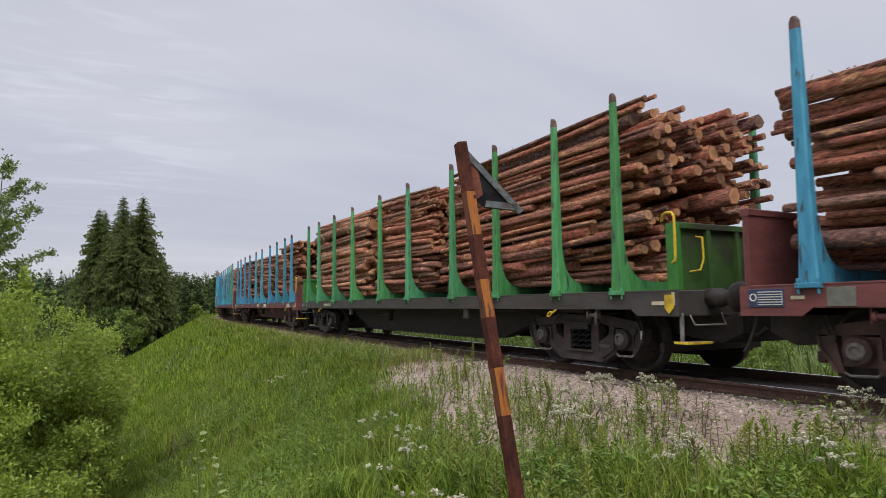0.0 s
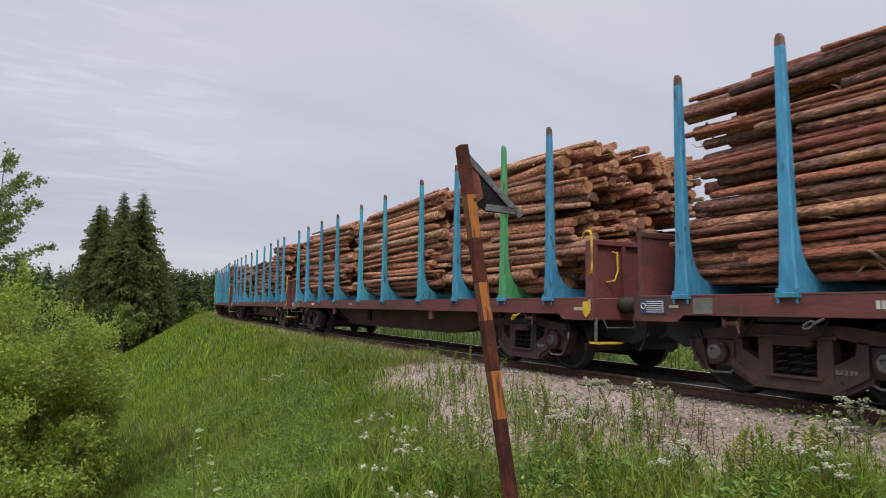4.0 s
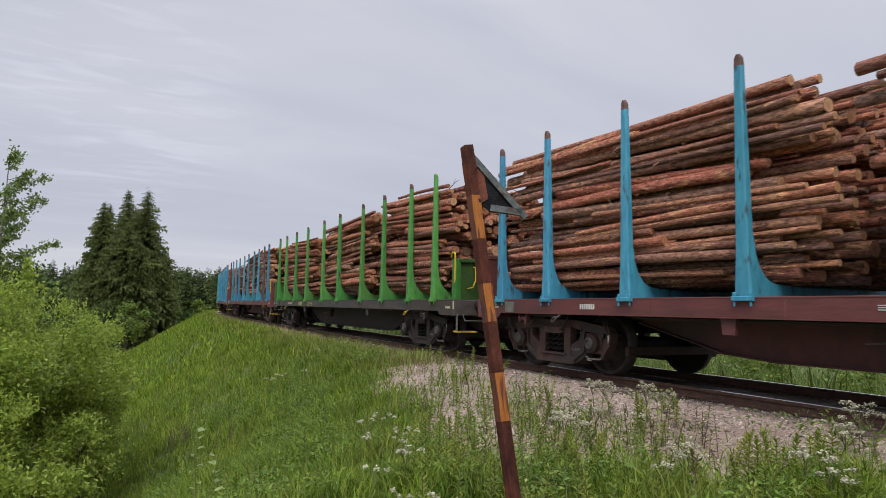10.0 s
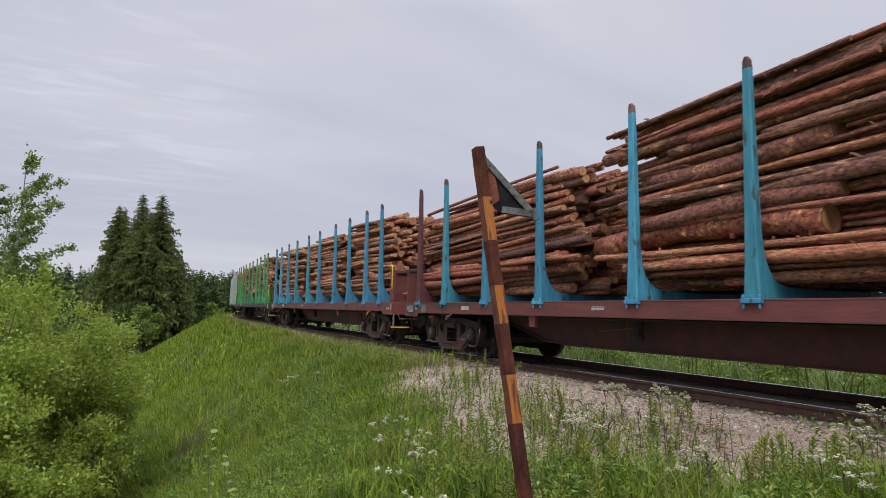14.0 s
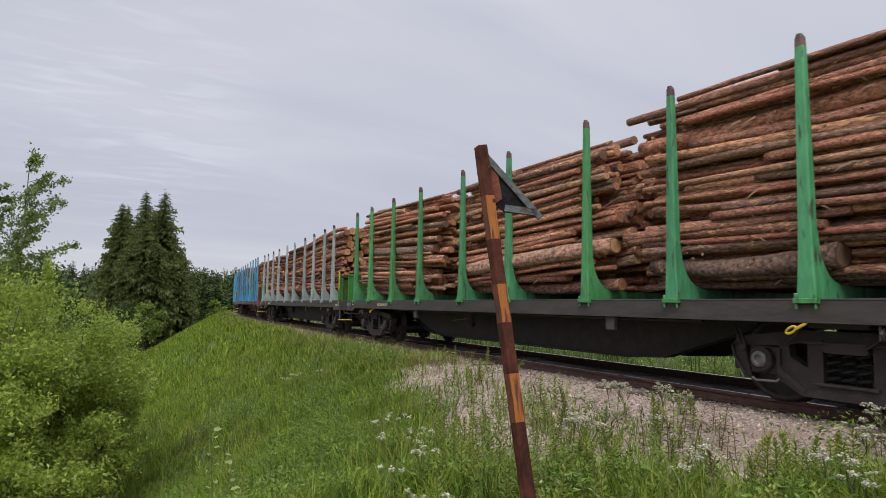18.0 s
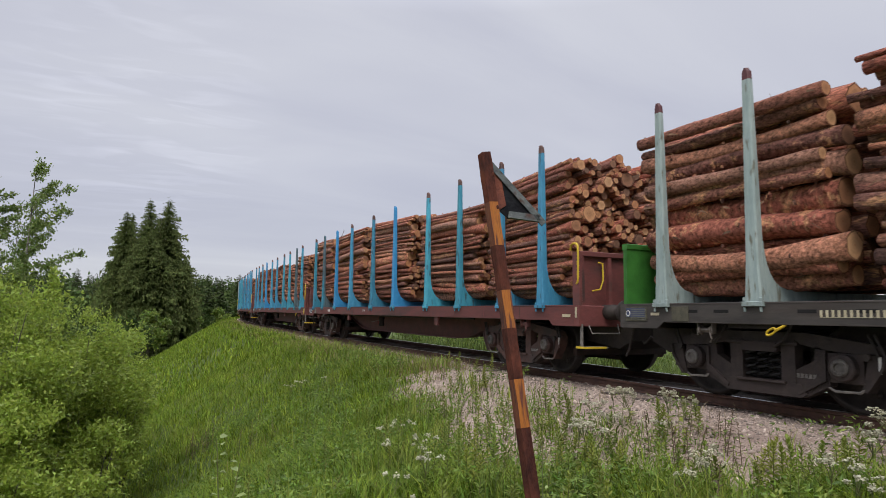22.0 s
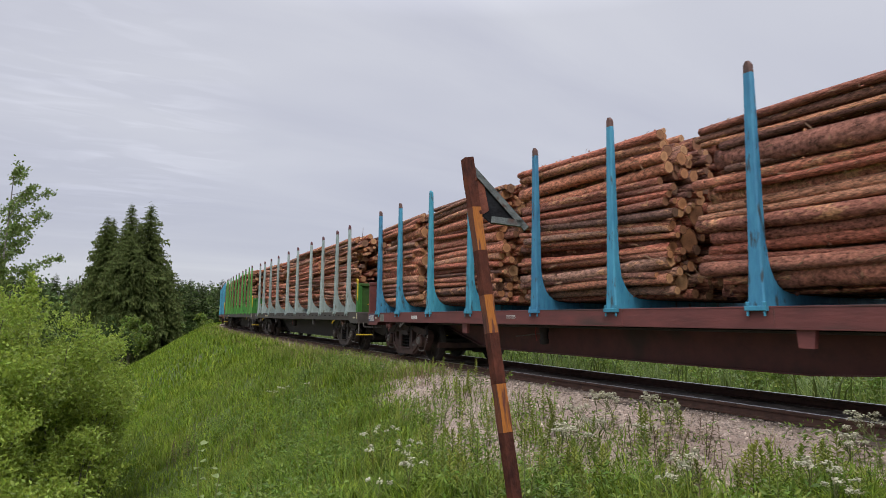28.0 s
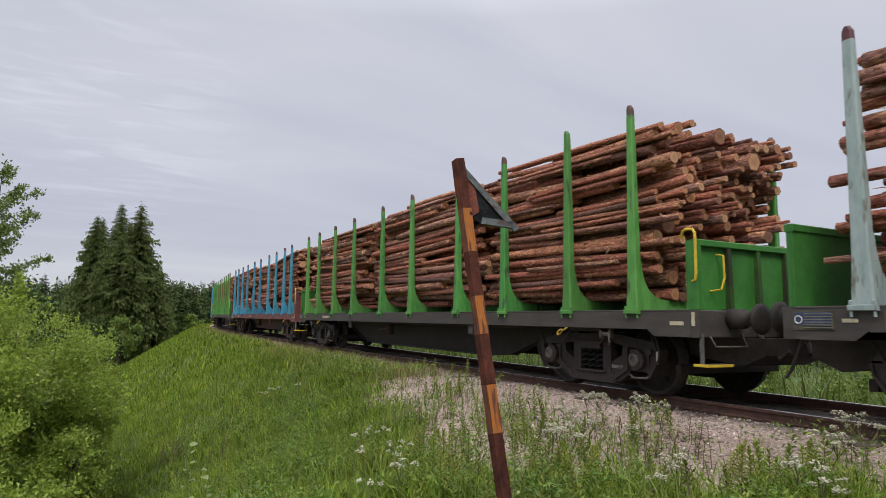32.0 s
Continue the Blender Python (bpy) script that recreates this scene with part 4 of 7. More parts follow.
def make_wagon(stake_mat, frame_mat, head_mat, label, stake_top=3.79, board_mat=None):
    wg = tagged(new("stake_wagon"), label, "freight wagon", "wagons of the timber train")
    BF, BR = 8.74, 8.54                          # distance of the front and rear headboards from the middle
    for s in (-1, 1):
        f = Shape()
        x0, x1 = (-1.43, -1.41) if s < 0 else (1.41, 1.43)
        f.prism([(-BF, 0.80), (-BF + 0.55, 0.80), (-BF + 0.68, 0.895), (BR - 0.68, 0.895), (BR - 0.55, 0.80), (BR, 0.80), (BR, 1.105), (-BF, 1.105)], 0, x0, x1)
        i0, i1 = (-1.43, -1.33) if s < 0 else (1.33, 1.43)
        sill = part("side_sill", f, frame_mat, wg)
        part("top_flange", Shape().box(i0 - 0.004, i1 + 0.004, -BF, BR, 1.0985, 1.118, 0.004), frame_mat, sill)
        part("bottom_flange", Shape().box(i0, i1, -BF + 0.68, BR - 0.68, 0.879, 0.897, 0.004), frame_mat, sill)
        # slots are thin black plates on the sill, their inner shade given as colour
        for i, y in enumerate(STAKES[:-1] if s < 0 and stake_mat is GREY else ()):
            for k in (0.33, 0.66):
                yy = y + (STAKES[i + 1] - y) * k
                part("slot", Shape().box(s * 1.431 - 0.002, s * 1.431 + 0.002, yy - 0.10, yy + 0.10, 1.0, 1.036, 0.001), HOLE_SHADE, wg, "slot in the side sill, its shade painted as a black plate")
        if s < 0 and frame_mat is BROWN:
            for y in (-7.2, -5.9, -4.6, -3.3, -1.1, 0.9, 2.6, 4.4, 5.7, 7.1):
                part("weld_seam", Shape().box(-1.4345, -1.428, y - 0.011, y + 0.011, 0.90, 1.097, 0.002), frame_mat, wg)
        d = 0.29 if frame_mat is BLACK else 0.40      # how low the belly hangs
        low = [(-5.35, 0.80), (-3.9, d + 0.05), (-3.2, d), (3.2, d), (3.9, d + 0.05), (5.35, 0.80)]
        g = Shape().prism([(-5.35, 0.92)] + low + [(5.35, 0.92)], 0, s * 0.62 - 0.012, s * 0.62 + 0.012)
        g.prism(low + [(y, z - 0.015) for y, z in low[::-1]], 0, s * 0.62 - 0.10, s * 0.62 + 0.10)
        part("fishbelly_girder", g, UNDER if frame_mat is BLACK else UNDER_RED, wg)
        for y in (-3.6, 3.3):
            part("bracket", Shape().prism([(y - 0.10, 0.89), (y + 0.10, 0.89), (y + 0.08, 0.70), (y - 0.08, 0.70)], 0, s * 1.36 - 0.03, s * 1.36 + 0.03), frame_mat, wg)
        for y in ((-6.88 if frame_mat is BROWN else -6.35), 6.37):
            e = Shape()
            a = np.linspace(0, 2 * math.pi, 13)
            e.tube([(s * 1.44, y + 0.050 * math.cos(t) - 0.02 * math.sin(t), 0.805 + 0.036 * math.sin(t) - 0.012 * math.cos(t)) for t in a], 0.012, 6)
            e.tube([(s * 1.44, y - 0.045, 0.815), (s * 1.42, y - 0.13, 0.865), (s * 1.40, y - 0.15, 0.90)], 0.015, 6)
            part("towing_eye", e, YELLOW if frame_mat is BLACK or y < 0 else CAP, wg, "ring for the towing hook")
        # number and notices as plain bars
        nb = Shape().prism(comb(7, 0.046, 0.030, 0.075, -s * 5.45, 0.963) if frame_mat is BROWN else comb(13, 0.058, 0.024, 0.070, -s * 5.5 - 0.38, 0.958), 0, s * 1.432 - 0.003, s * 1.432 + 0.003)
        part("number_marking", nb, WHITE if frame_mat is BROWN else CREAM, wg, "small pale painted bars")
        if frame_mat is BROWN:
            nn = Shape().prism([(b, a) for a, b in comb(3, 0.020, 0.009, 0.27, 0.985, -s * 1.6 - 0.14)][::-1], 0, s * 1.432 - 0.003, s * 1.432 + 0.003)
            part("notice_marking", nn, WHITE, wg, "faded white lines of a notice")
        X = s * 1.433
        yb, yg = -s * 8.36, -s * 7.60
        part("load_plate", Shape().box(X - 0.006, X + 0.006, yb - 0.20, yb + 0.20, 0.89, 1.075, 0.002), PLATE if frame_mat is BROWN else PLATE_RUST, wg, "dark blue data plate" if frame_mat is BROWN else "grimy brown data plate with a blue field")
        if frame_mat is BLACK:
            part("plate_field", Shape().box(X + s * 0.008 - 0.003, X + s * 0.008 + 0.003, yb - 0.17, yb + 0.18, 0.94, 1.06, 0.001), PLATE, wg, "faded blue field of the plate")
        lo = yb - 0.185
        pb = Shape().prism([(q, p) for p, q in comb(6, 0.026, 0.010, 0.27, 0.91, lo)][::-1], 0, X + s * 0.011 - 0.003, X + s * 0.011 + 0.003)
        part("plate_lettering", pb, WHITE if frame_mat is BROWN else PLATE_GREY, wg, "pale lines on the plate")
        pr = Shape().tube([(X + s * 0.011, yb + 0.140 + 0.036 * math.cos(t), 0.99 + 0.036 * math.sin(t)) for t in np.linspace(0, 6.2832, 13)], 0.006, 5)
        part("plate_ring", pr, WHITE, wg, "white ring on the plate")
        part("block_mark", Shape().box(X - 0.004, X + 0.004, -s * 8.02 - 0.07, -s * 8.02 + 0.07, 0.965, 1.0, 0.001), CREAM, wg, "faded cream block of paint")
        part("notice_board", Shape().box(X - 0.006, X + 0.006, yg - 0.13, yg + 0.13, 0.895, 1.075, 0.002), PLATE_GREY if frame_mat is BROWN else PLATE_RUST, wg, "dull grey notice plate" if frame_mat is BROWN else "grimy brownish notice plate")
        part("white_block", Shape().box(X - 0.004, X + 0.004, s * 8.55 - 0.10, s * 8.55 + 0.10, 0.935, 0.98, 0.001), CREAM, wg, "faded cream block of paint")
        part("upright_mark", Shape().box(X - 0.004, X + 0.004, s * 8.79 - 0.022, s * 8.79 + 0.022, 0.93, 1.09, 0.001), CREAM, wg, "faded upright cream mark")
    dk = Shape().box(-1.40, 1.40, -BF, BR, 1.075, 1.095, 0.004)
    for y in np.arange(-8, 8.1, 1.0):
        dk.box(-1.38, 1.38, y - 0.04, y + 0.04, 0.94, 1.075, 0.006)
    part("deck", dk, UNDER, wg)
    part("centre_sill", Shape().box(-0.18, 0.18, -BF, BR, 0.80, 1.07, 0.01), UNDER, wg)
    bv = Shape().lathe([(0.02, -0.15), (0.075, -0.14), (0.085, -0.06), (0.07, -0.05), (0.07, 0.06), (0.085, 0.07), (0.085, 0.13), (0.02, 0.14)], 2, (-0.95, 1.3, 0.70), 14)
    bv.box(-0.99, -0.91, 1.24, 1.36, 0.82, 0.90, 0.01)
    part("brake_valve", bv, UNDER, wg)
    part("pull_rod", Shape().tube([(-0.98, 1.32, 0.74), (-0.98, 1.75, 0.70), (-0.99, 2.1, 0.67)], 0.010, 6), WINCH, wg, "thin bare steel pull rod")
    part("release_cord", Shape().tube([(-1.0, 1.46, 0.84), (-1.01, 1.47, 0.75), (-1.0, 1.455, 0.66), (-1.0, 1.44, 0.61)], 0.010, 5), CORD, wg, "faded red release cord")
    pp = Shape().tube([(-1.15, -5.0, 0.86), (-1.15, 5.0, 0.86)], 0.022, 6)
    part("brake_pipe", pp, UNDER, wg)
    for e in (-1, 1):
        B = BF if e < 0 else BR
        sh = Shape().box(-1.428, 1.428, e * (B + 0.065) - 0.065, e * (B + 0.065) + 0.065, 0.80, 1.115, 0.012)
        part("end_beam", sh, frame_mat, wg)
        k = 1.36 if e < 0 else 1.43
        hb = Shape().box(-k, k, e * B - 0.014, e * B + 0.014, 1.115, 1.90, 0.004)
        hb.box(-k - 0.005, k + 0.005, e * (B + 0.02) - 0.05, e * (B + 0.02) + 0.05, 1.86, 1.94, 0.01)
        head = part("headboard", hb, board_mat if board_mat and e < 0 else head_mat, wg)
        for x in (-1.34, -0.8, -0.27, 0.27, 0.8, 1.34):
            w = 0.05 if abs(x) > 1.2 else 0.03
            part("rib", Shape().prism([(e * (B + 0.014), 1.86), (e * (B + 0.065), 1.86), (e * (B + 0.09), 1.118), (e * (B + 0.014), 1.118)], 0, x - w, x + w), head_mat if abs(x) > 1.2 or e > 0 else board_mat or head_mat, head)
        for s in (-1, 1):
            c = Shape().box(s * 1.395 - 0.035, s * 1.395 + 0.035, e * (B + 0.03) - 0.03, e * (B + 0.03) + 0.03, 1.118, 1.86, 0.008) if e > 0 else Shape().box(s * 1.40 - 0.03, s * 1.40 + 0.03, e * (B + 0.045) - 0.085, e * (B + 0.045) + 0.085, 1.118, 1.92, 0.008)
            part("corner_post", c, head_mat, head)
            h = Shape().tube([(s * 1.40, e * (B - 0.12), 1.96), (s * 1.42, e * (B - 0.08), 2.03), (s * 1.43, e * (B - 0.02), 2.055), (s * 1.43, e * (B + 0.07), 2.045), (s * 1.44, e * (B + 0.11), 2.0), (s * 1.44, e * (B + 0.115), 1.92), (s * 1.44, e * (B + 0.115), 1.52), (s * 1.435, e * (B + 0.10), 1.46), (s * 1.42, e * (B + 0.05), 1.44)], 0.017, 7)
            if e < 0:
                part("grab_rail", h, YELLOW, head, "bent yellow grab rail")
            h2 = Shape().tube([(s * 0.98, e * (B + 0.02), 1.78), (s * 0.98, e * (B + 0.12), 1.76), (s * 0.98, e * (B + 0.13), 1.50), (s * 1.04, e * (B + 0.13), 1.36), (s * 1.10, e * (B + 0.02), 1.34)], 0.013, 6)
            if e < 0:
                part("hand_grip", h2, YELLOW, head, "thin yellow hand grip")
            bf = Shape().lathe([(0.115, 0), (0.115, e * 0.26), (0.085, e * 0.27), (0.085, e * 0.40), (0.13, e * 0.43), (0.175, e * 0.455), (0.175, e * 0.478), (0.12, e * 0.492), (0.01, e * 0.497)], 1, (s * 0.89, e * (B + 0.05), 1.02), 18)
            part("buffer", bf, UNDER, wg, "black round buffer", True)
            st = Shape().box(s * 1.18 - 0.22, s * 1.18 + 0.22, e * (B + 0.12) - 0.09, e * (B + 0.12) + 0.09, 0.475, 0.50, 0.004)
            if e > 0:
                hk = Shape().tube([(s * 1.28, e * (B + 0.02), 0.84), (s * 1.26, e * (B + 0.10), 0.66), (s * 1.20, e * (B + 0.22), 0.48), (s * 1.20, e * (B + 0.28), 0.40)], 0.018, 6)
                part("guard_iron", hk, UNDER, wg)
                continue
            part("step", st, CAP, wg, "worn steel step board")
            ed = Shape().box(s * 1.405 - 0.008, s * 1.405 + 0.008, e * (B + 0.12) - 0.10, e * (B + 0.12) + 0.10, 0.472, 0.503, 0.003).box(s * 1.20 - 0.20, s * 1.20 + 0.20, e * (B + 0.215) - 0.008, e * (B + 0.215) + 0.008, 0.472, 0.503, 0.003)
            part("step_edge", ed, YELLOW, wg, "worn yellow edge of the step")
            sr = Shape().box(s * 1.38 - 0.012, s * 1.38 + 0.012, e * (B + 0.12) - 0.025, e * (B + 0.12) + 0.025, 0.50, 0.84, 0.004)
            part("step_hanger", sr, CAP, wg, "bare grey strap of the step")
            gp = Shape().tube([(s * 1.25, e * (B + 0.12), 0.82), (s * 1.25, e * (B + 0.2), 0.70), (s * 0.75, e * (B + 0.22), 0.70), (s * 0.7, e * (B + 0.12), 0.84)], 0.011, 6)
            part("under_grip", gp, CAP, wg, "pale bent grip under the end beam")
        cp = Shape().box(-0.10, 0.10, e * (B + 0.28) - 0.22, e * (B + 0.28) + 0.22, 0.90, 1.12, 0.02)
        cp.tube([(0, e * (B + 0.3), 0.95), (0.05, e * (B + 0.44), 0.72), (0.02, e * (B + 0.50), 0.62)], 0.035, 8)
        part("coupling", cp, UNDER, wg)
        # draft gear under the end, tapering down to the uncoupling lever
        dg = Shape().prism([(e * (B - 1.05), 0.80), (e * (B - 0.75), 0.56), (e * (B + 0.05), 0.46), (e * (B + 0.36), 0.60), (e * (B + 0.36), 0.80)][::-e], 0, -0.62, 0.62)
        part("draft_gear", dg, UNDER, wg, "black draft gear under the wagon's end")
        for x in (-0.42, 0.38):
            ho = Shape().tube([(x, e * (B + 0.08), 0.92), (x, e * (B + 0.22), 0.74), (x * 0.9, e * (B + 0.36), 0.56), (x * 0.8, e * (B + 0.46), 0.66)], 0.03, 7)
            part("air_hose", ho, UNDER, wg, "hanging black air hose")
    for y in STAKES:
        part("cross_beam", Shape().box(-0.52, 0.52, y - 0.080, y + 0.080, DECK - 0.02, DECK + 0.138, 0.01), stake_mat, wg)
        for s in (-1, 1):
            st = part("stake", stake_shape(stake_top), [stake_mat, RED_TIP if stake_mat is GREY else TIP], wg)
            st.location = (0, y, 0)
            if s > 0:
                st.rotation_euler = (0, 0, math.pi)
            part("foot_clamp", clamp_shape(), stake_mat, st)
    for y in (-6.72, 6.72):
        part("body_bolster", Shape().box(-1.30, 1.30, y - 0.30, y + 0.30, 0.83, 1.07, 0.01), UNDER, wg)
        make_bogie(wg, y, BOGIE if frame_mat is BLACK else BOGIE_RED)
        # ratchet winch for the lashing, hung under the sill
        k = y + (0.55 if y > 0 else -0.55)
        wn = Shape().lathe([(0.045, -0.09), (0.055, -0.085), (0.055, -0.07), (0.03, -0.065), (0.03, 0.065), (0.055, 0.07), (0.055, 0.085), (0.045, 0.09)], 1, (-1.36, k, 0.80), 12)
        wn.box(-1.40, -1.32, k - 0.11, k - 0.095, 0.76, 0.90, 0.004).box(-1.40, -1.32, k + 0.095, k + 0.11, 0.74, 0.90, 0.004)
        wn.tube([(-1.40, k - 0.08, 0.78), (-1.42, k - 0.12, 0.70), (-1.41, k - 0.09, 0.66)], 0.010, 5)
        part("lashing_winch", wn, WINCH if frame_mat is BLACK else UNDER_RED, wg, "small worn steel lashing winch")
    return wg


CORD = surf("faded_red_cord", (0.20, 0.03, 0.03), (0.34, 0.07, 0.06), 9, rough=0.8, bump=0)
PLATE_RUST = surf("grimy_brown_plate", (0.045, 0.042, 0.032), (0.095, 0.088, 0.060), 14, (0.035, 0.030, 0.026), rough=0.8, bump=0.2, spot=0.55)
# near-black colour that stands for the shade inside slots and spring windows
HOLE_SHADE = surf("painted_hollow_shade", (0.004, 0.004, 0.004), (0.008, 0.007, 0.007), 6, rough=0.9, bump=0)
UNDER_RED = surf("grimy_red_brown_girder", (0.075, 0.030, 0.028), (0.130, 0.048, 0.043), 4, (0.06, 0.034, 0.03), rough=0.75, bump=0.25, rnd=0.15)
WAGON_KINDS = {
    "B": make_wagon(BLUE, BROWN, BROWN, "red-brown flat wagon with worn blue stakes, loaded with logs"),
    "G": make_wagon(GREEN, BLACK, PANEL_GREEN, "dark grey flat wagon with green stakes, loaded with logs", 3.81, PANEL_GRIME_SHADE),
    "Y": make_wagon(GREY, BLACK, PANEL_GREEN, "dark grey flat wagon with pale grey stakes and green ends", 3.72, PANEL_GRIME_SHADE),
}
ORDER = "BGBBBBGBBGYBBBYGBGB"
WAGONS, used = [], set()
for k in ORDER:
    if k in used:
        WAGONS.append(copy_thing(WAGON_KINDS[k], pose(0, 0, 0)))
    else:
        WAGONS.append(WAGON_KINDS[k])
        used.add(k)

# hand-painted letters on some sills, stroke by stroke in a unit square
SCRAWL = surf("pale_scrawled_paint", (0.46, 0.42, 0.34), (0.62, 0.58, 0.48), 9, rough=0.8, bump=0)
SCRAWL_OLD = surf("faded_yellowish_green_paint", (0.20, 0.20, 0.075), (0.31, 0.30, 0.12), 9, rough=0.8, bump=0)
STROKES = {
    "L": [[(0.1, 1), (0.0, 0.05), (0.9, 0.0)]], "i": [[(0.5, 0.65), (0.45, 0.0)], [(0.5, 0.85), (0.52, 0.97)]], "I": [[(0.5, 1), (0.45, 0)]],
    "M": [[(0.0, 0.0), (0.1, 1.0), (0.5, 0.35), (0.9, 1.0), (1.0, 0.0)]], "E": [[(0.9, 1.0), (0.1, 0.95), (0.0, 0.0), (0.9, 0.02)], [(0.05, 0.5), (0.75, 0.52)]],
    "B": [[(0.0, 0.0), (0.08, 1.0), (0.7, 0.92), (0.75, 0.65), (0.1, 0.5), (0.85, 0.42), (0.85, 0.1), (0.0, 0.0)]],
    "P": [[(0.0, 0.0), (0.1, 1.0), (0.75, 0.95), (0.8, 0.6), (0.08, 0.45)]], "F": [[(0.0, 0.0), (0.1, 1.0), (0.9, 1.0)], [(0.08, 0.52), (0.7, 0.55)]],
    "S": [[(0.9, 0.9), (0.4, 1.0), (0.1, 0.75), (0.75, 0.4), (0.7, 0.08), (0.0, 0.05)]], "C": [[(0.9, 0.85), (0.45, 1.0), (0.05, 0.6), (0.15, 0.1), (0.9, 0.1)]],
    "O": [[(0.5, 1.0), (0.08, 0.7), (0.1, 0.2), (0.5, 0.0), (0.9, 0.3), (0.88, 0.75), (0.5, 1.0)]], "U": [[(0.05, 1.0), (0.08, 0.2), (0.5, 0.0), (0.88, 0.2), (0.95, 1.0)]],
    "D": [[(0.0, 0.0), (0.08, 1.0), (0.7, 0.85), (0.9, 0.45), (0.6, 0.05), (0.0, 0.0)]]}


def paint_word(wagon, word, y0, y1, paint, z0=0.912, z1=1.05, wide=0.014, label="pale hand-painted letter"):
    step = (y1 - y0) / len(word)
    for k, ch in enumerate(word):
        sh = Shape()
        for line in STROKES[ch]:
            sh.tube([(-1.434, y0 + step * (k + 0.90 * u), z0 + (z1 - z0) * v) for u, v in line], wide, 4)
        part("painted_letter", sh, paint, WAGONS[wagon], label)


paint_word(2, "LiMBE", -1.63, -2.44, SCRAWL)
paint_word(2, "PFS", 0.21, -0.33, SCRAWL)
paint_word(2, "LIMBE", -7.06, -7.87, SCRAWL)
paint_word(6, "MOUD", 4.03, 3.48, SCRAWL_OLD, wide=0.014, label="faded yellowish hand-painted letter")
paint_word(6, "CLPS", 2.74, 2.02, SCRAWL_OLD, wide=0.014, label="faded yellowish hand-painted letter")
part("paint_line", Shape().tube([(-1.434, -2.62, 0.93), (-1.434, -2.64, 1.02), (-1.434, -2.98, 1.025), (-1.434, -3.0, 0.99)], 0.005, 4), SCRAWL, WAGONS[2], "thin bent line of pale paint")
for w in (1, 3, 9, 12):
    part("corner_mark", Shape().prism([(-8.80, 1.06), (-8.80, 0.90), (-8.73, 0.83), (-8.66, 0.90), (-8.66, 1.06)][::-1], 0, -1.445, -1.434), YELLOW, WAGONS[w], "worn yellow corner mark")

# a few stakes that were replaced or repainted: (wagon, stake from the front, paint)
BLUE_NEW = surf("fresh_bright_blue_paint", (0.03, 0.21, 0.45), (0.05, 0.27, 0.54), 5, rough=0.5, bump=0.1)
DARK_STAKE = surf("bare_blackened_stake", (0.035, 0.03, 0.03), (0.10, 0.09, 0.09), 9, (0.05, 0.18, 0.25), rough=0.7, bump=0.3, spot=0.58, stretch=(1.5, 1.5, 0.5), patch=2.0)
WORN_STAKE = surf("weathered_blue_grey_stake", (0.045, 0.075, 0.09), (0.10, 0.15, 0.175), 9, (0.035, 0.20, 0.30), rough=0.7, bump=0.3, spot=0.56, stretch=(1.5, 1.5, 0.35))
MAROON = surf("maroon_primer_stake", (0.07, 0.022, 0.026), (0.12, 0.04, 0.045), 6, (0.05, 0.2, 0.3), rough=0.7, bump=0.2, spot=0.66)
for w, k, mats in ((3, 1, (GREEN, TIP)), (7, 1, (DARK_STAKE, TIP)), (7, 9, (MAROON, TIP)), (11, 4, (BLUE_NEW, RED_TIP)), (11, 7, (BLUE_NEW, RED_TIP)), (11, 8, (WORN_STAKE, TIP)), (12, 1, (WORN_STAKE, TIP)),
                   (4, 3, (BLUE, RED_TIP)), (6, 0, (GREEN, RED_TIP)), (6, 6, (GREEN, RED_TIP)), (10, 4, (GREY, RED_TIP)), (10, 5, (GREY, RED_TIP)),
                   (12, 6, (BLUE_NEW, RED_TIP)), (15, 1, (GREEN, RED_TIP)), (13, 1, (BLUE, RED_TIP)), (13, 7, (BLUE, RED_TIP))):
    for ob in WAGONS[w].children:
        if ob.name.split(".")[0] == "stake" and abs(ob.location.y - STAKES[k]) < 0.01 and abs(ob.rotation_euler.z) < 0.1:
            me = ob.data.copy()
            me.materials.clear()
            for m in mats:
                me.materials.append(m)
            ob.data = me

# three of the green wagons wear a yellower paint
LEAF_GREEN = surf("leaf_green_stake_paint", (0.050, 0.185, 0.034), (0.095, 0.29, 0.062), 6, (0.045, 0.065, 0.035), rough=0.6, bump=0.25, rnd=0.18, spot=0.62, hue=0.015, stretch=(1.8, 1.8, 0.45), patch=3.2)
repainted = {}
for w in (6, 15, 17):
    for ob in WAGONS[w].children_recursive:
        if ob.type == "MESH" and GREEN in list(ob.data.materials):
            if ob.data.name not in repainted:
                me = ob.data.copy()
                for k, m in enumerate(me.materials):
                    if m is GREEN:
                        me.materials[k] = LEAF_GREEN
                repainted[ob.data.name] = me
            ob.data = repainted[ob.data.name]

for ob in WAGONS[15].children:
    if ob.name.split(".")[0] == "headboard":
        ob.data = ob.data.copy()
        ob.data.materials[0] = PANEL_GREEN

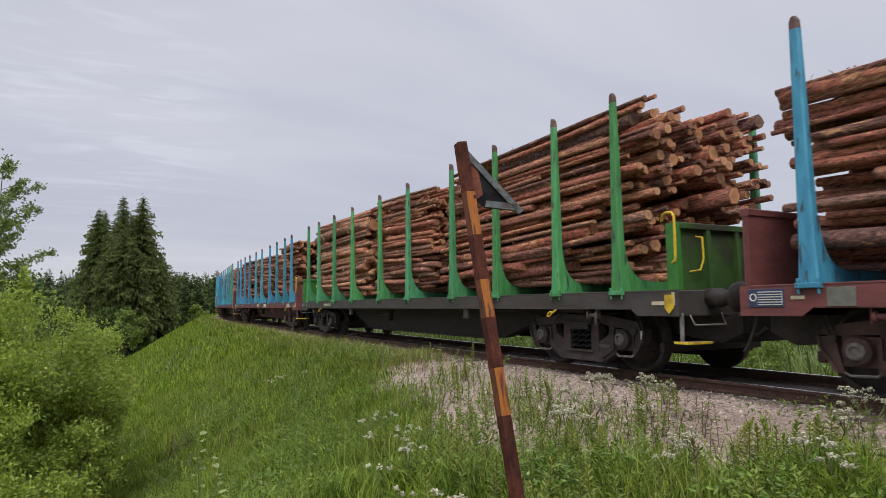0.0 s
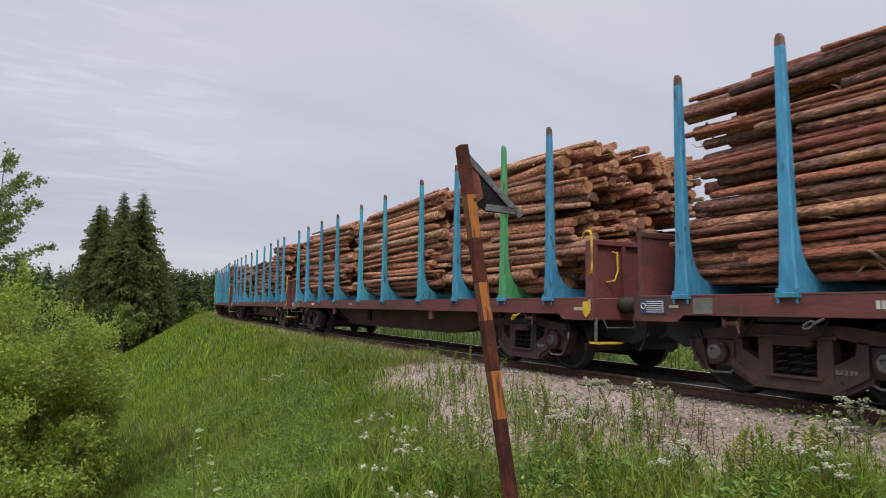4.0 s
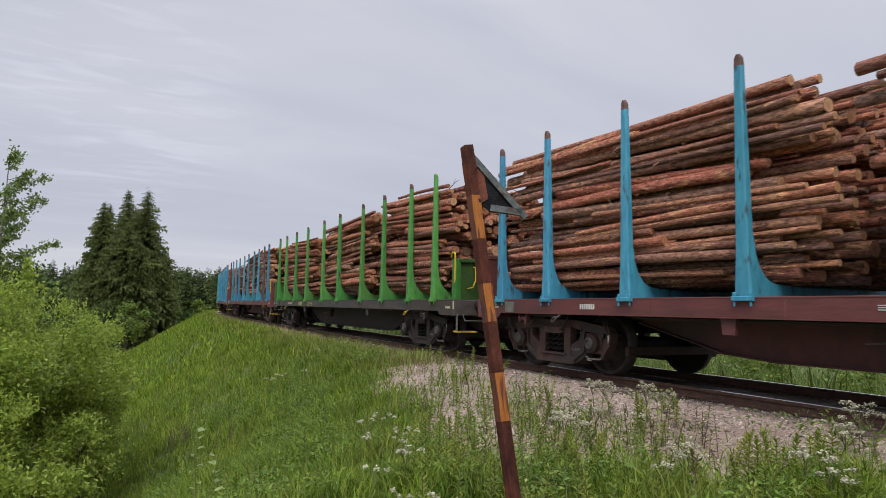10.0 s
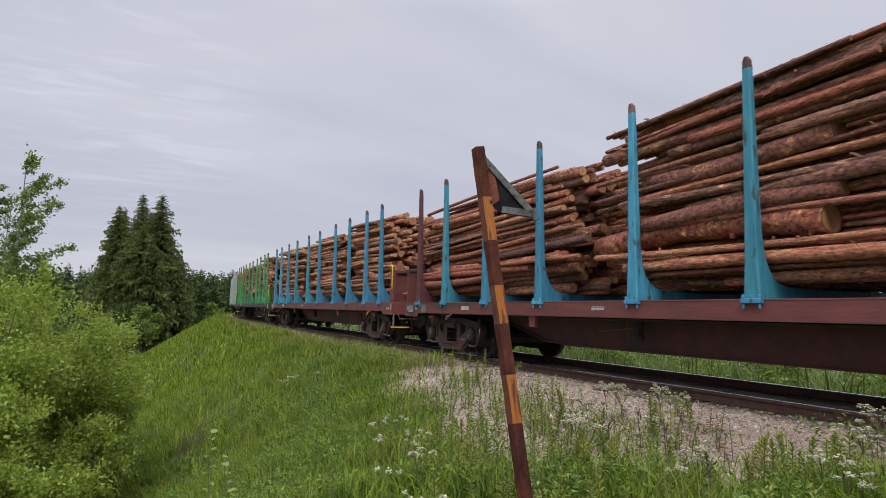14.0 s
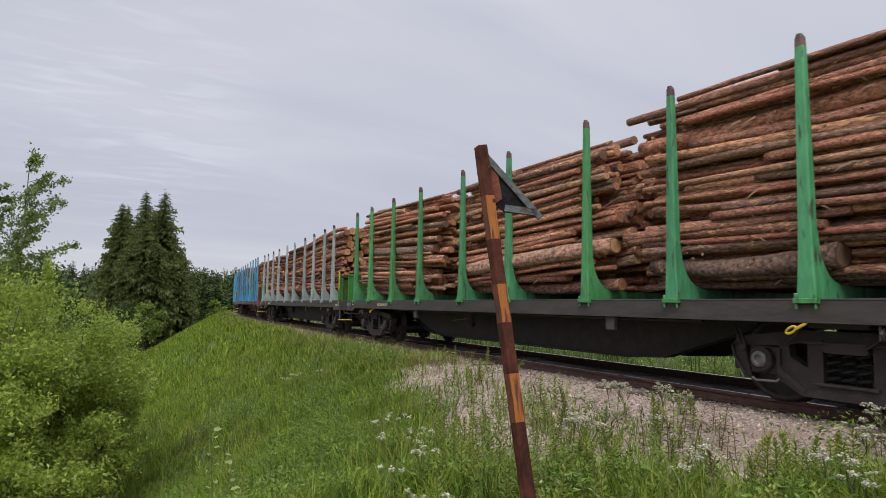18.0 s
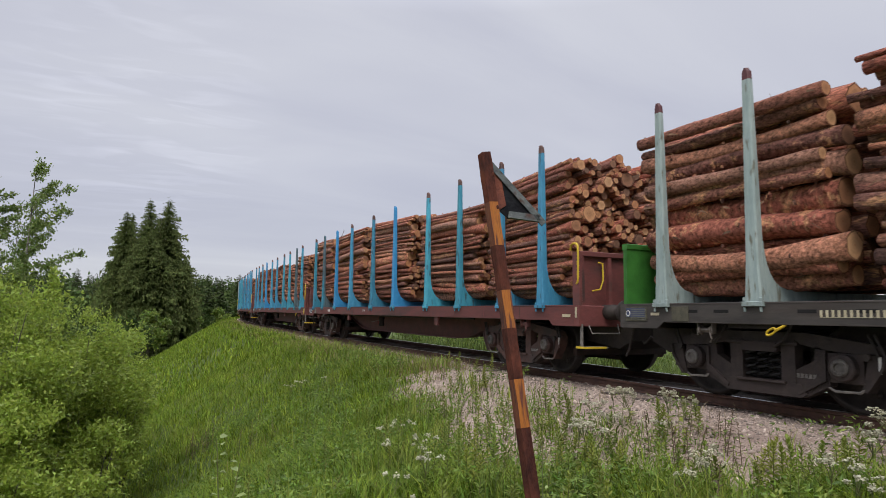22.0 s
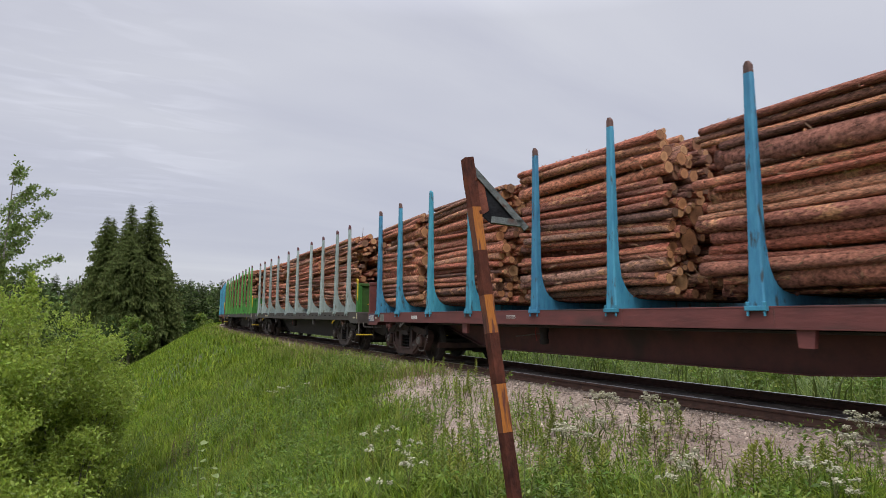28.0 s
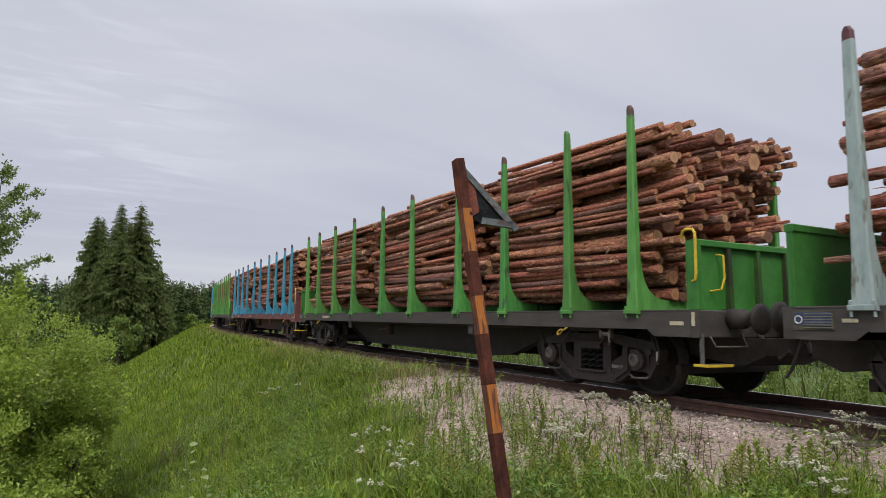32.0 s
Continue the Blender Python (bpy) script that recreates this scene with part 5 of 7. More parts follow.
# ---- the loads ----
# spans of the stacks along a wagon, front to rear, how far each reaches up the stakes, and how much higher its front lies
LONG3 = ((-8.35, -4.05), (-3.75, 1.80), (2.15, 8.15))
SHORT5 = ((-8.45, -5.75), (-5.50, -2.20), (-1.72, 1.72), (2.20, 5.50), (5.75, 8.45))
LOADS = {
    0: (LONG3, (0.819, 0.827, 0.751), (0.015, -0.001, -0.016)),
    1: (((-8.25, -2.45), (-2.05, 1.85), (2.15, 7.70)), (0.962, 0.935, 0.962), (0.069, -0.028, -0.045)),
    2: (((-8.25, -3.50), (-3.20, 1.75), (2.10, 8.10)), (0.894, 0.849, 0.905), (-0.098, 0.024, -0.105)),
    3: (LONG3, (0.886, 0.884, 0.904), (-0.009, 0.001, -0.054)),
    4: (((-8.35, -3.80), (-3.45, 1.80), (2.15, 8.15)), (0.906, 0.715, 0.747), (-0.054, 0.033, 0.051)),
    5: (((-8.35, -4.35), (-3.90, 1.80), (2.15, 8.15)), (0.925, 0.876, 0.902), (0.034, 0.014, 0.001)),
    6: (((-8.35, -3.95), (-3.60, 1.75), (2.15, 8.15)), (0.933, 0.908, 0.877), (-0.059, 0.014, -0.12)),
    7: (LONG3, (0.943, 0.942, 0.806), (0.019, 0.062, -0.045)),
    8: (LONG3, (0.893, 0.888, 0.933), (-0.022, 0.005, -0.048)),
    9: (((-8.35, -3.90), (-3.55, 1.60), (2.15, 8.15)), (0.936, 0.903, 0.935), (-0.063, -0.065, -0.043)),
    10: (SHORT5, (0.933, 0.904, 0.883, 0.863, 0.861), (-0.016, 0.012, 0.042, -0.008, -0.021)),
    11: (SHORT5, (0.877, 0.794, 0.896, 0.924, 0.963), (0.013, -0.034, -0.003, 0.044, -0.007)),
    12: (SHORT5, (0.848, 0.758, 0.818, 0.852, 0.876), (0.012, 0.021, 0.0, 0.017, -0.002)),
    13: (SHORT5, (0.763, 0.812, 0.892, 0.88, 0.849), (-0.006, 0.04, -0.007, 0.034, 0.004)),
    14: (LONG3, (0.859, 0.886, 0.868), (0.011, -0.016, -0.036)),
    15: (LONG3, (0.927, 0.929, 0.916), (-0.03, -0.026, 0.005)),
    16: (LONG3, (0.911, 0.88, 0.913), (0.01, 0.007, 0.016)),
    17: (LONG3, (0.914, 0.92, 0.935), (-0.017, 0.023, 0.018)),
    18: (LONG3, (0.911, 0.898, 0.918), (-0.004, 0.017, 0.004)),
}
THICK = {10: (.046, .056, .058, .058, .105), 11: (.054, .056, .052, .050, .056), 12: (.048, .048, .050, .054, .054), 13: (.058, .058, .056, .054, .058)}


def pack(r, width, top, thick, upper):
    """Cross-section of a stack: circles dropped one after the other to the lowest place they find."""
    cs = np.zeros((0, 3))
    out = []
    for _ in range(1500):
        k = np.clip((cs[:, 1].max() / top - 0.35) / 0.25, 0, 1) if len(cs) else 0.0
        rad = float(np.clip(r.lognormal(math.log(thick * (1 - k) + upper * k), 0.35), 0.030, 0.165))
        xs = r.uniform(-width / 2 + rad, width / 2 - rad, 30)
        z = rad + 0.30 * np.clip((np.abs(xs) - width / 2 + 0.36) / 0.32, 0, 1) ** 2      # the stakes' feet round off the corners
        if len(cs):
            dx = xs[:, None] - cs[None, :, 0]
            rr = rad + cs[None, :, 2]
            hit = np.abs(dx) < rr
            zz = np.where(hit, cs[None, :, 1] + np.sqrt(np.maximum(rr * rr - dx * dx, 0)), 0)
            z = np.maximum(z, zz.max(axis=1))
        k = int(np.argmin(z))
        lim = top * (1.045 - 0.06 * (abs(xs[k]) / (width / 2)) ** 2)
        if z[k] + rad > lim:
            out.append(1)
            if len(out) > 14:
                break
            continue
        cs = np.vstack([cs, (xs[k], z[k], rad)])
    return cs


def log_corners(r, n, rings, length, rad, bend, taper):
    a = np.arange(n) * 2 * math.pi / n
    wob = 1 + r.normal(0, 0.05, n)
    ys = np.linspace(-length / 2, length / 2, rings)
    co = []
    ph = r.uniform(0, 6.28)
    for y in ys:
        t = y / length + 0.5
        k = rad * (1 + taper * (t - 0.5)) * (wob * r.normal(1, 0.035) + r.normal(0, 0.034, n))
        dx, dz = bend * math.sin(math.pi * t) * math.cos(ph), bend * math.sin(math.pi * t) * math.sin(ph)
        co.append(np.stack([dx + k * np.cos(a), np.full(n, y), dz + k * np.sin(a)], -1))
    return np.concatenate(co)


LOG_MESHES = {BARK: [], BARK_TAN: [], BARK_RED: []}
for i in range(22):
    rr_ = np.random.default_rng(100 + i)
    n, rings = 11, 14
    co = log_corners(rr_, n, rings, 4.0, 0.06, rr_.uniform(0.01, 0.05), rr_.uniform(-0.4, 0.4))
    fs = [(j * n + k, (j + 1) * n + k, (j + 1) * n + (k + 1) % n, j * n + (k + 1) % n) for j in range(rings - 1) for k in range(n)]
    q = rings * n
    co = np.vstack([co, co[:n].mean(0), co[q - n:q].mean(0)])
    caps = [(k, (k + 1) % n, q) for k in range(n)] + [(q - n + (k + 1) % n, q - n + k, q + 1) for k in range(n)]
    # cut-off branch stubs, in rough whorls
    stubs, o = [], q + 2
    for whorl in np.arange(-1.8, 1.8, rr_.uniform(0.45, 0.8)):
        for _ in range(int(rr_.integers(2, 5))):
            t, y, z = rr_.uniform(0, 6.28), whorl + rr_.normal(0, 0.05), rr_.uniform(0.5, 1.0)
            c, s_ = math.cos(t), math.sin(t)
            for ra, w, l in ((0.054, 0.011, 0.016), (0.064 + 0.010 * z, 0.007, 0.011)):
                stubs += [(c * ra - s_ * u * w, y + v * l, s_ * ra + c * u * w) for u, v in ((-1, -1), (1, -1), (1, 1), (-1, 1))]
            fs += [(o, o + 1, o + 5, o + 4), (o + 1, o + 2, o + 6, o + 5), (o + 2, o + 3, o + 7, o + 6), (o + 3, o, o + 4, o + 7)]
            caps.append((o + 4, o + 5, o + 6, o + 7))
            o += 8
    co = np.vstack([co, np.array(stubs)])
    me = bpy.data.meshes.new("log")
    me.from_pydata([tuple(c) for c in co], [], fs + caps)
    at = me.attributes.new("ring", "FLOAT", "POINT")
    at.data.foreach_set("value", np.array([1.0] * q + [0.0, 0.0] + [0.6] * len(stubs), dtype=np.float32))
    me.materials.append(BARK)
    me.materials.append(ENDS)
    me.polygons.foreach_set("material_index", np.array([0] * len(fs) + [1] * len(caps), dtype=np.int32))
    me.polygons.foreach_set("use_smooth", np.array([True] * len(fs) + [False] * len(caps)))
    LOG_MESHES[BARK].append(me)
    for m in (BARK_TAN, BARK_RED):
        me = me.copy()
        me.materials[0] = m
        LOG_MESHES[m].append(me)


def make_stack(seed, a, b, fill, thick=0.068, upper=0.0, bark=BARK, slope=0.0):
    """A stack of logs lying along the wagon between y = a and y = b; its own middle is at the deck."""
    r = np.random.default_rng(seed)
    st = tagged(new("log_stack"), "stack of sawn pine logs between the wagon's stakes", "log stack", "log stacks on the train")
    top, width = (STAKE_TOP - DECK) * fill - 0.085, 2.58
    cs = pack(r, width, top, thick, upper or thick)
    length = b - a
    short = length < 3.6
    # laid down grapple by grapple: each bundle has a slant and a shove of its own
    nb = int(r.integers(5, 8))
    slant = np.cumsum(r.normal(0, 1.6 if short else 1.1, nb))
    slant -= slant[0]
    slant = np.clip(slant, -2.6, 2.6) if not short else np.clip(slant, -5.0, 5.0)
    shove = r.normal(0, 0.10 if short else 0.22, nb)
    # the outermost on the near side are single logs, the rest are joined
    near = [i for i in np.argsort(cs[:, 0] - cs[:, 2])
            if not np.any((np.abs(cs[:, 1] - cs[i, 1]) < cs[:, 2] * 0.8) & (cs[:, 0] < cs[i, 0] - 0.01))]
    near = set(near[:36])
    co, quads, ngons, off = [], [], [], 0
    sv, sf, ring = [], [], []
    for i, (x, z, rad) in enumerate(cs):
        ln = length * (r.uniform(0.86, 1.0) if short or thick > 0.06 else r.uniform(0.44, 0.92))
        if r.random() < (0.06 if short else 0.14):
            ln = length * r.uniform(0.55, 1.04)
        g = int(np.clip((z / top + 0.10 * math.sin(2.5 * x + seed)) * nb, 0, nb - 1))
        y = (length - ln) * (r.uniform(-0.5, 0.5) if r.random() < 0.5 else r.choice((-0.45, 0.45))) + shove[g] * min(1.0, (length - ln) + 0.25) + r.normal(0, 0.04)
        y = float(np.clip(y, -(length * 1.05 - ln) / 2 - 0.06, (length * 1.05 - ln) / 2 + 0.06))
        steep = math.degrees(math.atan2(max(z - rad, 0.0) + 0.01, ln / 2))
        rise = -math.degrees(math.atan2(slope * top, length)) * np.clip(z / top - 0.25, 0, 1) / 0.75
        rx = float(np.clip(slant[g] * (1 - 0.5 * z / top) + rise + r.normal(0, 0.75 if z < top - 0.45 else 0.4), -steep, steep))
        rz = r.normal(0, 0.55)
        m = pose(x, y, z + 0.14, rx, 0, rz)
        edge = x - rad < -width / 2 + 0.35 or z > top - 0.35
        if i in near:
            ob = bpy.data.objects.new("log", LOG_MESHES[bark][int(r.integers(22))])
            scene.collection.objects.link(ob)
            ob.parent = st
            ob.matrix_basis = pose(x + 0.01, y, z + 0.14, rx, 0, rz) @ Matrix.Diagonal((rad * 1.04 / 0.06, ln / 4.0, rad * 1.04 / 0.06, 1)) @ pose(0, 0, 0, 0, r.uniform(0, 360), 0 if r.random() > 0.5 else 180)
        else:
            n, rings = (8, 3) if edge else (6, 2)
            c = log_corners(r, n, rings, ln, rad, 0.012, r.uniform(-0.3, 0.3))
            M = np.array(m)
            co.append(c @ M[:3, :3].T + M[:3, 3])
            for j in range(rings - 1):
                for k in range(n):
                    quads.append((off + j * n + k, off + (j + 1) * n + k, off + (j + 1) * n + (k + 1) % n, off + j * n + (k + 1) % n))
            q = n * rings
            co.append(np.stack([co[-1][:n].mean(0), co[-1][q - n:].mean(0)]))
            ngons += [(off + k, off + (k + 1) % n, off + q) for k in range(n)] + [(off + q - n + (k + 1) % n, off + q - n + k, off + q + 1) for k in range(n)]
            ring += [1.0] * q + [0.0, 0.0]
            off += q + 2
        if edge:
            # shreds of loose bark and broken twigs
            for _ in range(int(r.integers(0, 8 if i in near else 4))):
                up_side = z > top - 0.3 and r.random() < 0.6
                along = ln * r.uniform(-0.46, 0.46)
                q = np.array((x + (0 if up_side else -rad), y + along, z + 0.14 + math.sin(radians(rx)) * along + (rad * 0.6 if up_side else 0)))
                L, w = r.uniform(0.04, 0.12 if up_side else 0.22), r.uniform(0.004, 0.010 if up_side else 0.013)
                d = np.array((-0.25 * r.random(), r.normal(0, 1), abs(r.normal(0, 0.6)) if up_side else r.normal(-0.25, 0.35)))
                d /= np.linalg.norm(d) + 1e-6
                p1, p2 = q + d * L * 0.55 + (-0.012, 0, 0.0), q + d * L + (0, 0, -0.12 * L)
                o = len(sv)
                sv += [tuple(q - (0, 0, w)), tuple(q + (0, 0, w)), tuple(p1 + (0, 0, w)), tuple(p1 - (0, 0, w)), tuple(p2)]
                sf += [(o, o + 1, o + 2, o + 3), (o + 3, o + 2, o + 4)]
    me = bpy.data.meshes.new("log_pile_core")
    me.from_pydata(np.concatenate(co).tolist(), [], quads + ngons)
    me.attributes.new("ring", "FLOAT", "POINT").data.foreach_set("value", np.array(ring, dtype=np.float32))
    me.materials.append(bark)
    me.materials.append(ENDS)
    me.polygons.foreach_set("material_index", np.array([0] * len(quads) + [1] * len(ngons), dtype=np.int32))
    me.polygons.foreach_set("use_smooth", np.array([True] * len(quads) + [False] * len(ngons)))
    ob = new("log_pile_core", me)
    ob.parent = st
    ob["kind"] = "stuff"
    # a few broken branches caught between the logs
    for k in range(int(r.integers(1, 4))):
        e, z = r.choice((-1, 1)), top * r.uniform(0.1, 1.0) + 0.14
        p = Vector((-width / 2 + r.uniform(-0.06, 0.5), e * length * r.uniform(0.3, 0.5), z))
        d = Vector((r.uniform(-0.25, 0.05), e * r.uniform(0.5, 1.0), r.uniform(-0.1, 0.5))).normalized() * r.uniform(0.25, 0.6)
        bow = Vector((0, 0, r.uniform(-0.06, 0.06)))
        tw = Shape().tube([p - d * 0.4, p + d * 0.4 + bow, p + d * 0.75 + bow, p + d], 0.009, 5, 0, 0.003)
        tw.tube([p + d * 0.4 + bow, p + d * 0.7 + Vector((0, 0, 0.10))], 0.004, 4, 0, 0.002)
        part("broken_branch", tw, SHRED, st, "thin broken branch")
    me = bpy.data.meshes.new("loose_bark")
    me.from_pydata(sv, [], sf)
    me.materials.append(SHRED)
    ob = new("loose_bark", me)
    ob.parent = st
    ob["kind"] = "stuff"
    return st


SHRED = surf("torn_bark_shreds", (0.16, 0.085, 0.055), (0.34, 0.21, 0.13), 9, rough=0.9, bump=0, island=0.45)
STACKS = []                                      # (wagon, distance from its middle, stack)
for w, (spans, fills, slopes) in LOADS.items():
    for k, ((a, b), f) in enumerate(zip(spans, fills)):
        STACKS.append((w, (a + b) / 2, make_stack(1000 + 10 * w + k, a, b, f, THICK[w][k] if w in THICK else 0.062 if (w, k) == (1, 2) else 0.050, 0.105 if (w, k) == (10, 0) else 0.0, BARK_TAN if w in (3, 8, 9) or (w, k) in ((1, 2), (7, 0)) else BARK_RED if w in (5, 13, 14) else BARK, slopes[k])))

# ---- the leaning old warning post ----
def make_post():
    foot, top = Vector((1.699, 2.339, -0.74)), Vector((1.547, 2.795, 1.764))
    up = (top - foot).normalized()
    view = Vector((0.5, 0.866, 0.0))             # away from the path
    side = (view - up * view.dot(up)).normalized().cross(up).normalized()
    fwd = up.cross(side).normalized()
    H = (top - foot).length
    th = tagged(new("warning_post"), "leaning rusty angle-iron post banded in flaking orange, with a triangular sign", "sign post")
    th.matrix_basis = Matrix.Translation(foot) @ Matrix((side, fwd, up)).transposed().to_4x4()
    # angle section with its ridge turned towards the path: legs open away from it
    a, t = 0.042, 0.006
    L = [(-0.006, 0.0), (a * 0.92, a * 0.52), (a * 0.92 - t * 0.5, a * 0.52 + t), (-0.004, t * 1.4), (-a * 0.62, a * 0.78), (-a * 0.62 - t, a * 0.78 - t * 0.4)]
    ends = [0.0] + [H - q for q in (1.39, 1.165, 0.92, 0.73, 0.50, 0.27)] + [H]
    cuts = [(ends[k], ends[k + 1], ORANGE if k % 2 else RUST) for k in range(7)]
    for z0, z1, m in cuts:
        sh = Shape()
        n = 4
        for k in range(n + 1):
            z = z0 + (z1 - z0) * k / n
            sh.v += [(x + 0.0012 * math.sin(z * 31 + i), y, z + (0.012 * (x + 0.03) / 0.1 if z1 == H and k == n else 0)) for i, (x, y) in enumerate(L)]
        q = len(L)
        for k in range(n):
            sh.f += [(k * q + i, k * q + (i + 1) % q, (k + 1) * q + (i + 1) % q, (k + 1) * q + i) for i in range(q)]
        sh.f += [tuple(range(q - 1, -1, -1)), tuple(range(n * q, (n + 1) * q))]
        sh.m = [1 if i >= 3 and m is ORANGE else 0 for k in range(n) for i in range(q)] + [0, 0]
        part("orange_band" if m is ORANGE else "iron_length", sh, [m, ORANGE_WORN] if m is ORANGE else m, th, "band of flaking orange paint" if m is ORANGE else "")
    # triangular plate, point outwards
    z = H
    A, Bp, C = (0.018, z - 0.012), (0.266, z - 0.408), (0.078, z - 0.358)
    D = (0.028, z - 0.30)
    plate = Shape().prism([A, Bp, C, D], 1, 0.046, 0.058)
    sg = part("sign_plate", plate, SIGN_DARK, th, "blackened triangular sign plate")

    def strip(p, q, w, name):
        p, q = Vector(p), Vector(q)
        d = (q - p).normalized()
        nrm = Vector((d.y, -d.x)) * w
        part(name, Shape().prism([tuple(p), tuple(q), tuple(q + nrm), tuple(p + nrm)], 1, 0.030, 0.052), SIGN_RIM, sg, "flaked grey rim of the sign")
    strip(A, Bp, 0.030, "rim_bar")
    strip((Bp[0] - 0.03, Bp[1] + 0.004), C, 0.034, "rim_bar")
    part("rust_plate", Shape().prism([(0.030, z - 0.10), (0.072, z - 0.125), (0.078, z - 0.29), (0.040, z - 0.31)], 1, 0.040, 0.0505), RUST_RED, sg, "red rusted part of the plate")
    part("sign_mark", Shape().box(0.168, 0.176, 0.048, 0.0515, z - 0.29, z - 0.25, 0.001), SIGN_RIM, sg, "small pale scratch on the plate")
    for zz in (z - 0.12, z - 0.30):
        part("bolt", Shape().lathe([(0.012, 0), (0.012, -0.012), (0.006, -0.014)], 1, (0.03, 0.03, zz), 8), RUST, th)


RUST_RED = surf("red_rusted_plate", (0.10, 0.026, 0.016), (0.19, 0.055, 0.03), 18, (0.05, 0.018, 0.014), rough=0.85, bump=0.4, spot=0.58)
ORANGE_WORN = surf("rust_streaked_orange", (0.068, 0.020, 0.014), (0.161, 0.051, 0.014), 22, (0.055, 0.020, 0.016), rough=0.8, bump=0.4, spot=0.52, stretch=(2.4, 2.4, 0.22), patch=4.0)
make_post()


# ---- grass and weeds ----
def blades(name, label, pts, h, w, lean, mat, bend=0.5):
    """Many grass blades, each a tapered bent strip, in one mesh."""
    n = len(pts)
    az = rng.uniform(0, 2 * math.pi, n)
    ln = np.abs(rng.normal(lean, 0.18, n))
    d = np.stack([np.cos(az), np.sin(az), np.zeros(n)], -1)
    s = np.stack([-np.sin(az), np.cos(az), np.zeros(n)], -1)
    up = np.array([0, 0, 1.0])
    base = pts
    mid = pts + up * (h * 0.55)[:, None] + d * (h * ln * 0.35)[:, None]
    tip = pts + up * (h * (1 - bend * ln * 0.6))[:, None] + d * (h * ln)[:, None]
    hw = (w / 2)[:, None]
    co = np.stack([base - s * hw, base + s * hw, mid - s * hw * 0.8, mid + s * hw * 0.8, tip], 1).reshape(-1, 3)
    i = np.arange(n) * 5
    ob = big_mesh(name, co, np.stack([i, i + 1, i + 3, i + 2], -1), np.stack([i + 2, i + 3, i + 4], -1), (mat,))
    tagged(ob, label, "grass", kind="stuff")
    return ob


def scatter(n, u0, u1, y0, y1, keep, power=1.0):
    """Points on the ground between two distances from the straight track's line; keep gives the chance of each."""
    y = y0 + (y1 - y0) * rng.random(n) ** power
    u = rng.uniform(u0, u1, n)
    x = u + shift(y)
    k = rng.random(n) < keep(x, y, u)
    x, y = x[k], y[k]
    return np.stack([x, y, ground_z(x, y) - 0.01], -1)


def clump(x, y, f=1.0):
    return 0.5 + 0.5 * np.sin(x * 2.3 * f + 1.7 * np.sin(y * 1.1 * f)) * np.sin(y * 1.9 * f + 1.3 * np.sin(x * 0.8 * f))


def seen(x, y):
    """Only the side of the bank that the path looks along."""
    return (x > -0.32 * y - 0.6) & (x < 1.9 * y + 1.0)


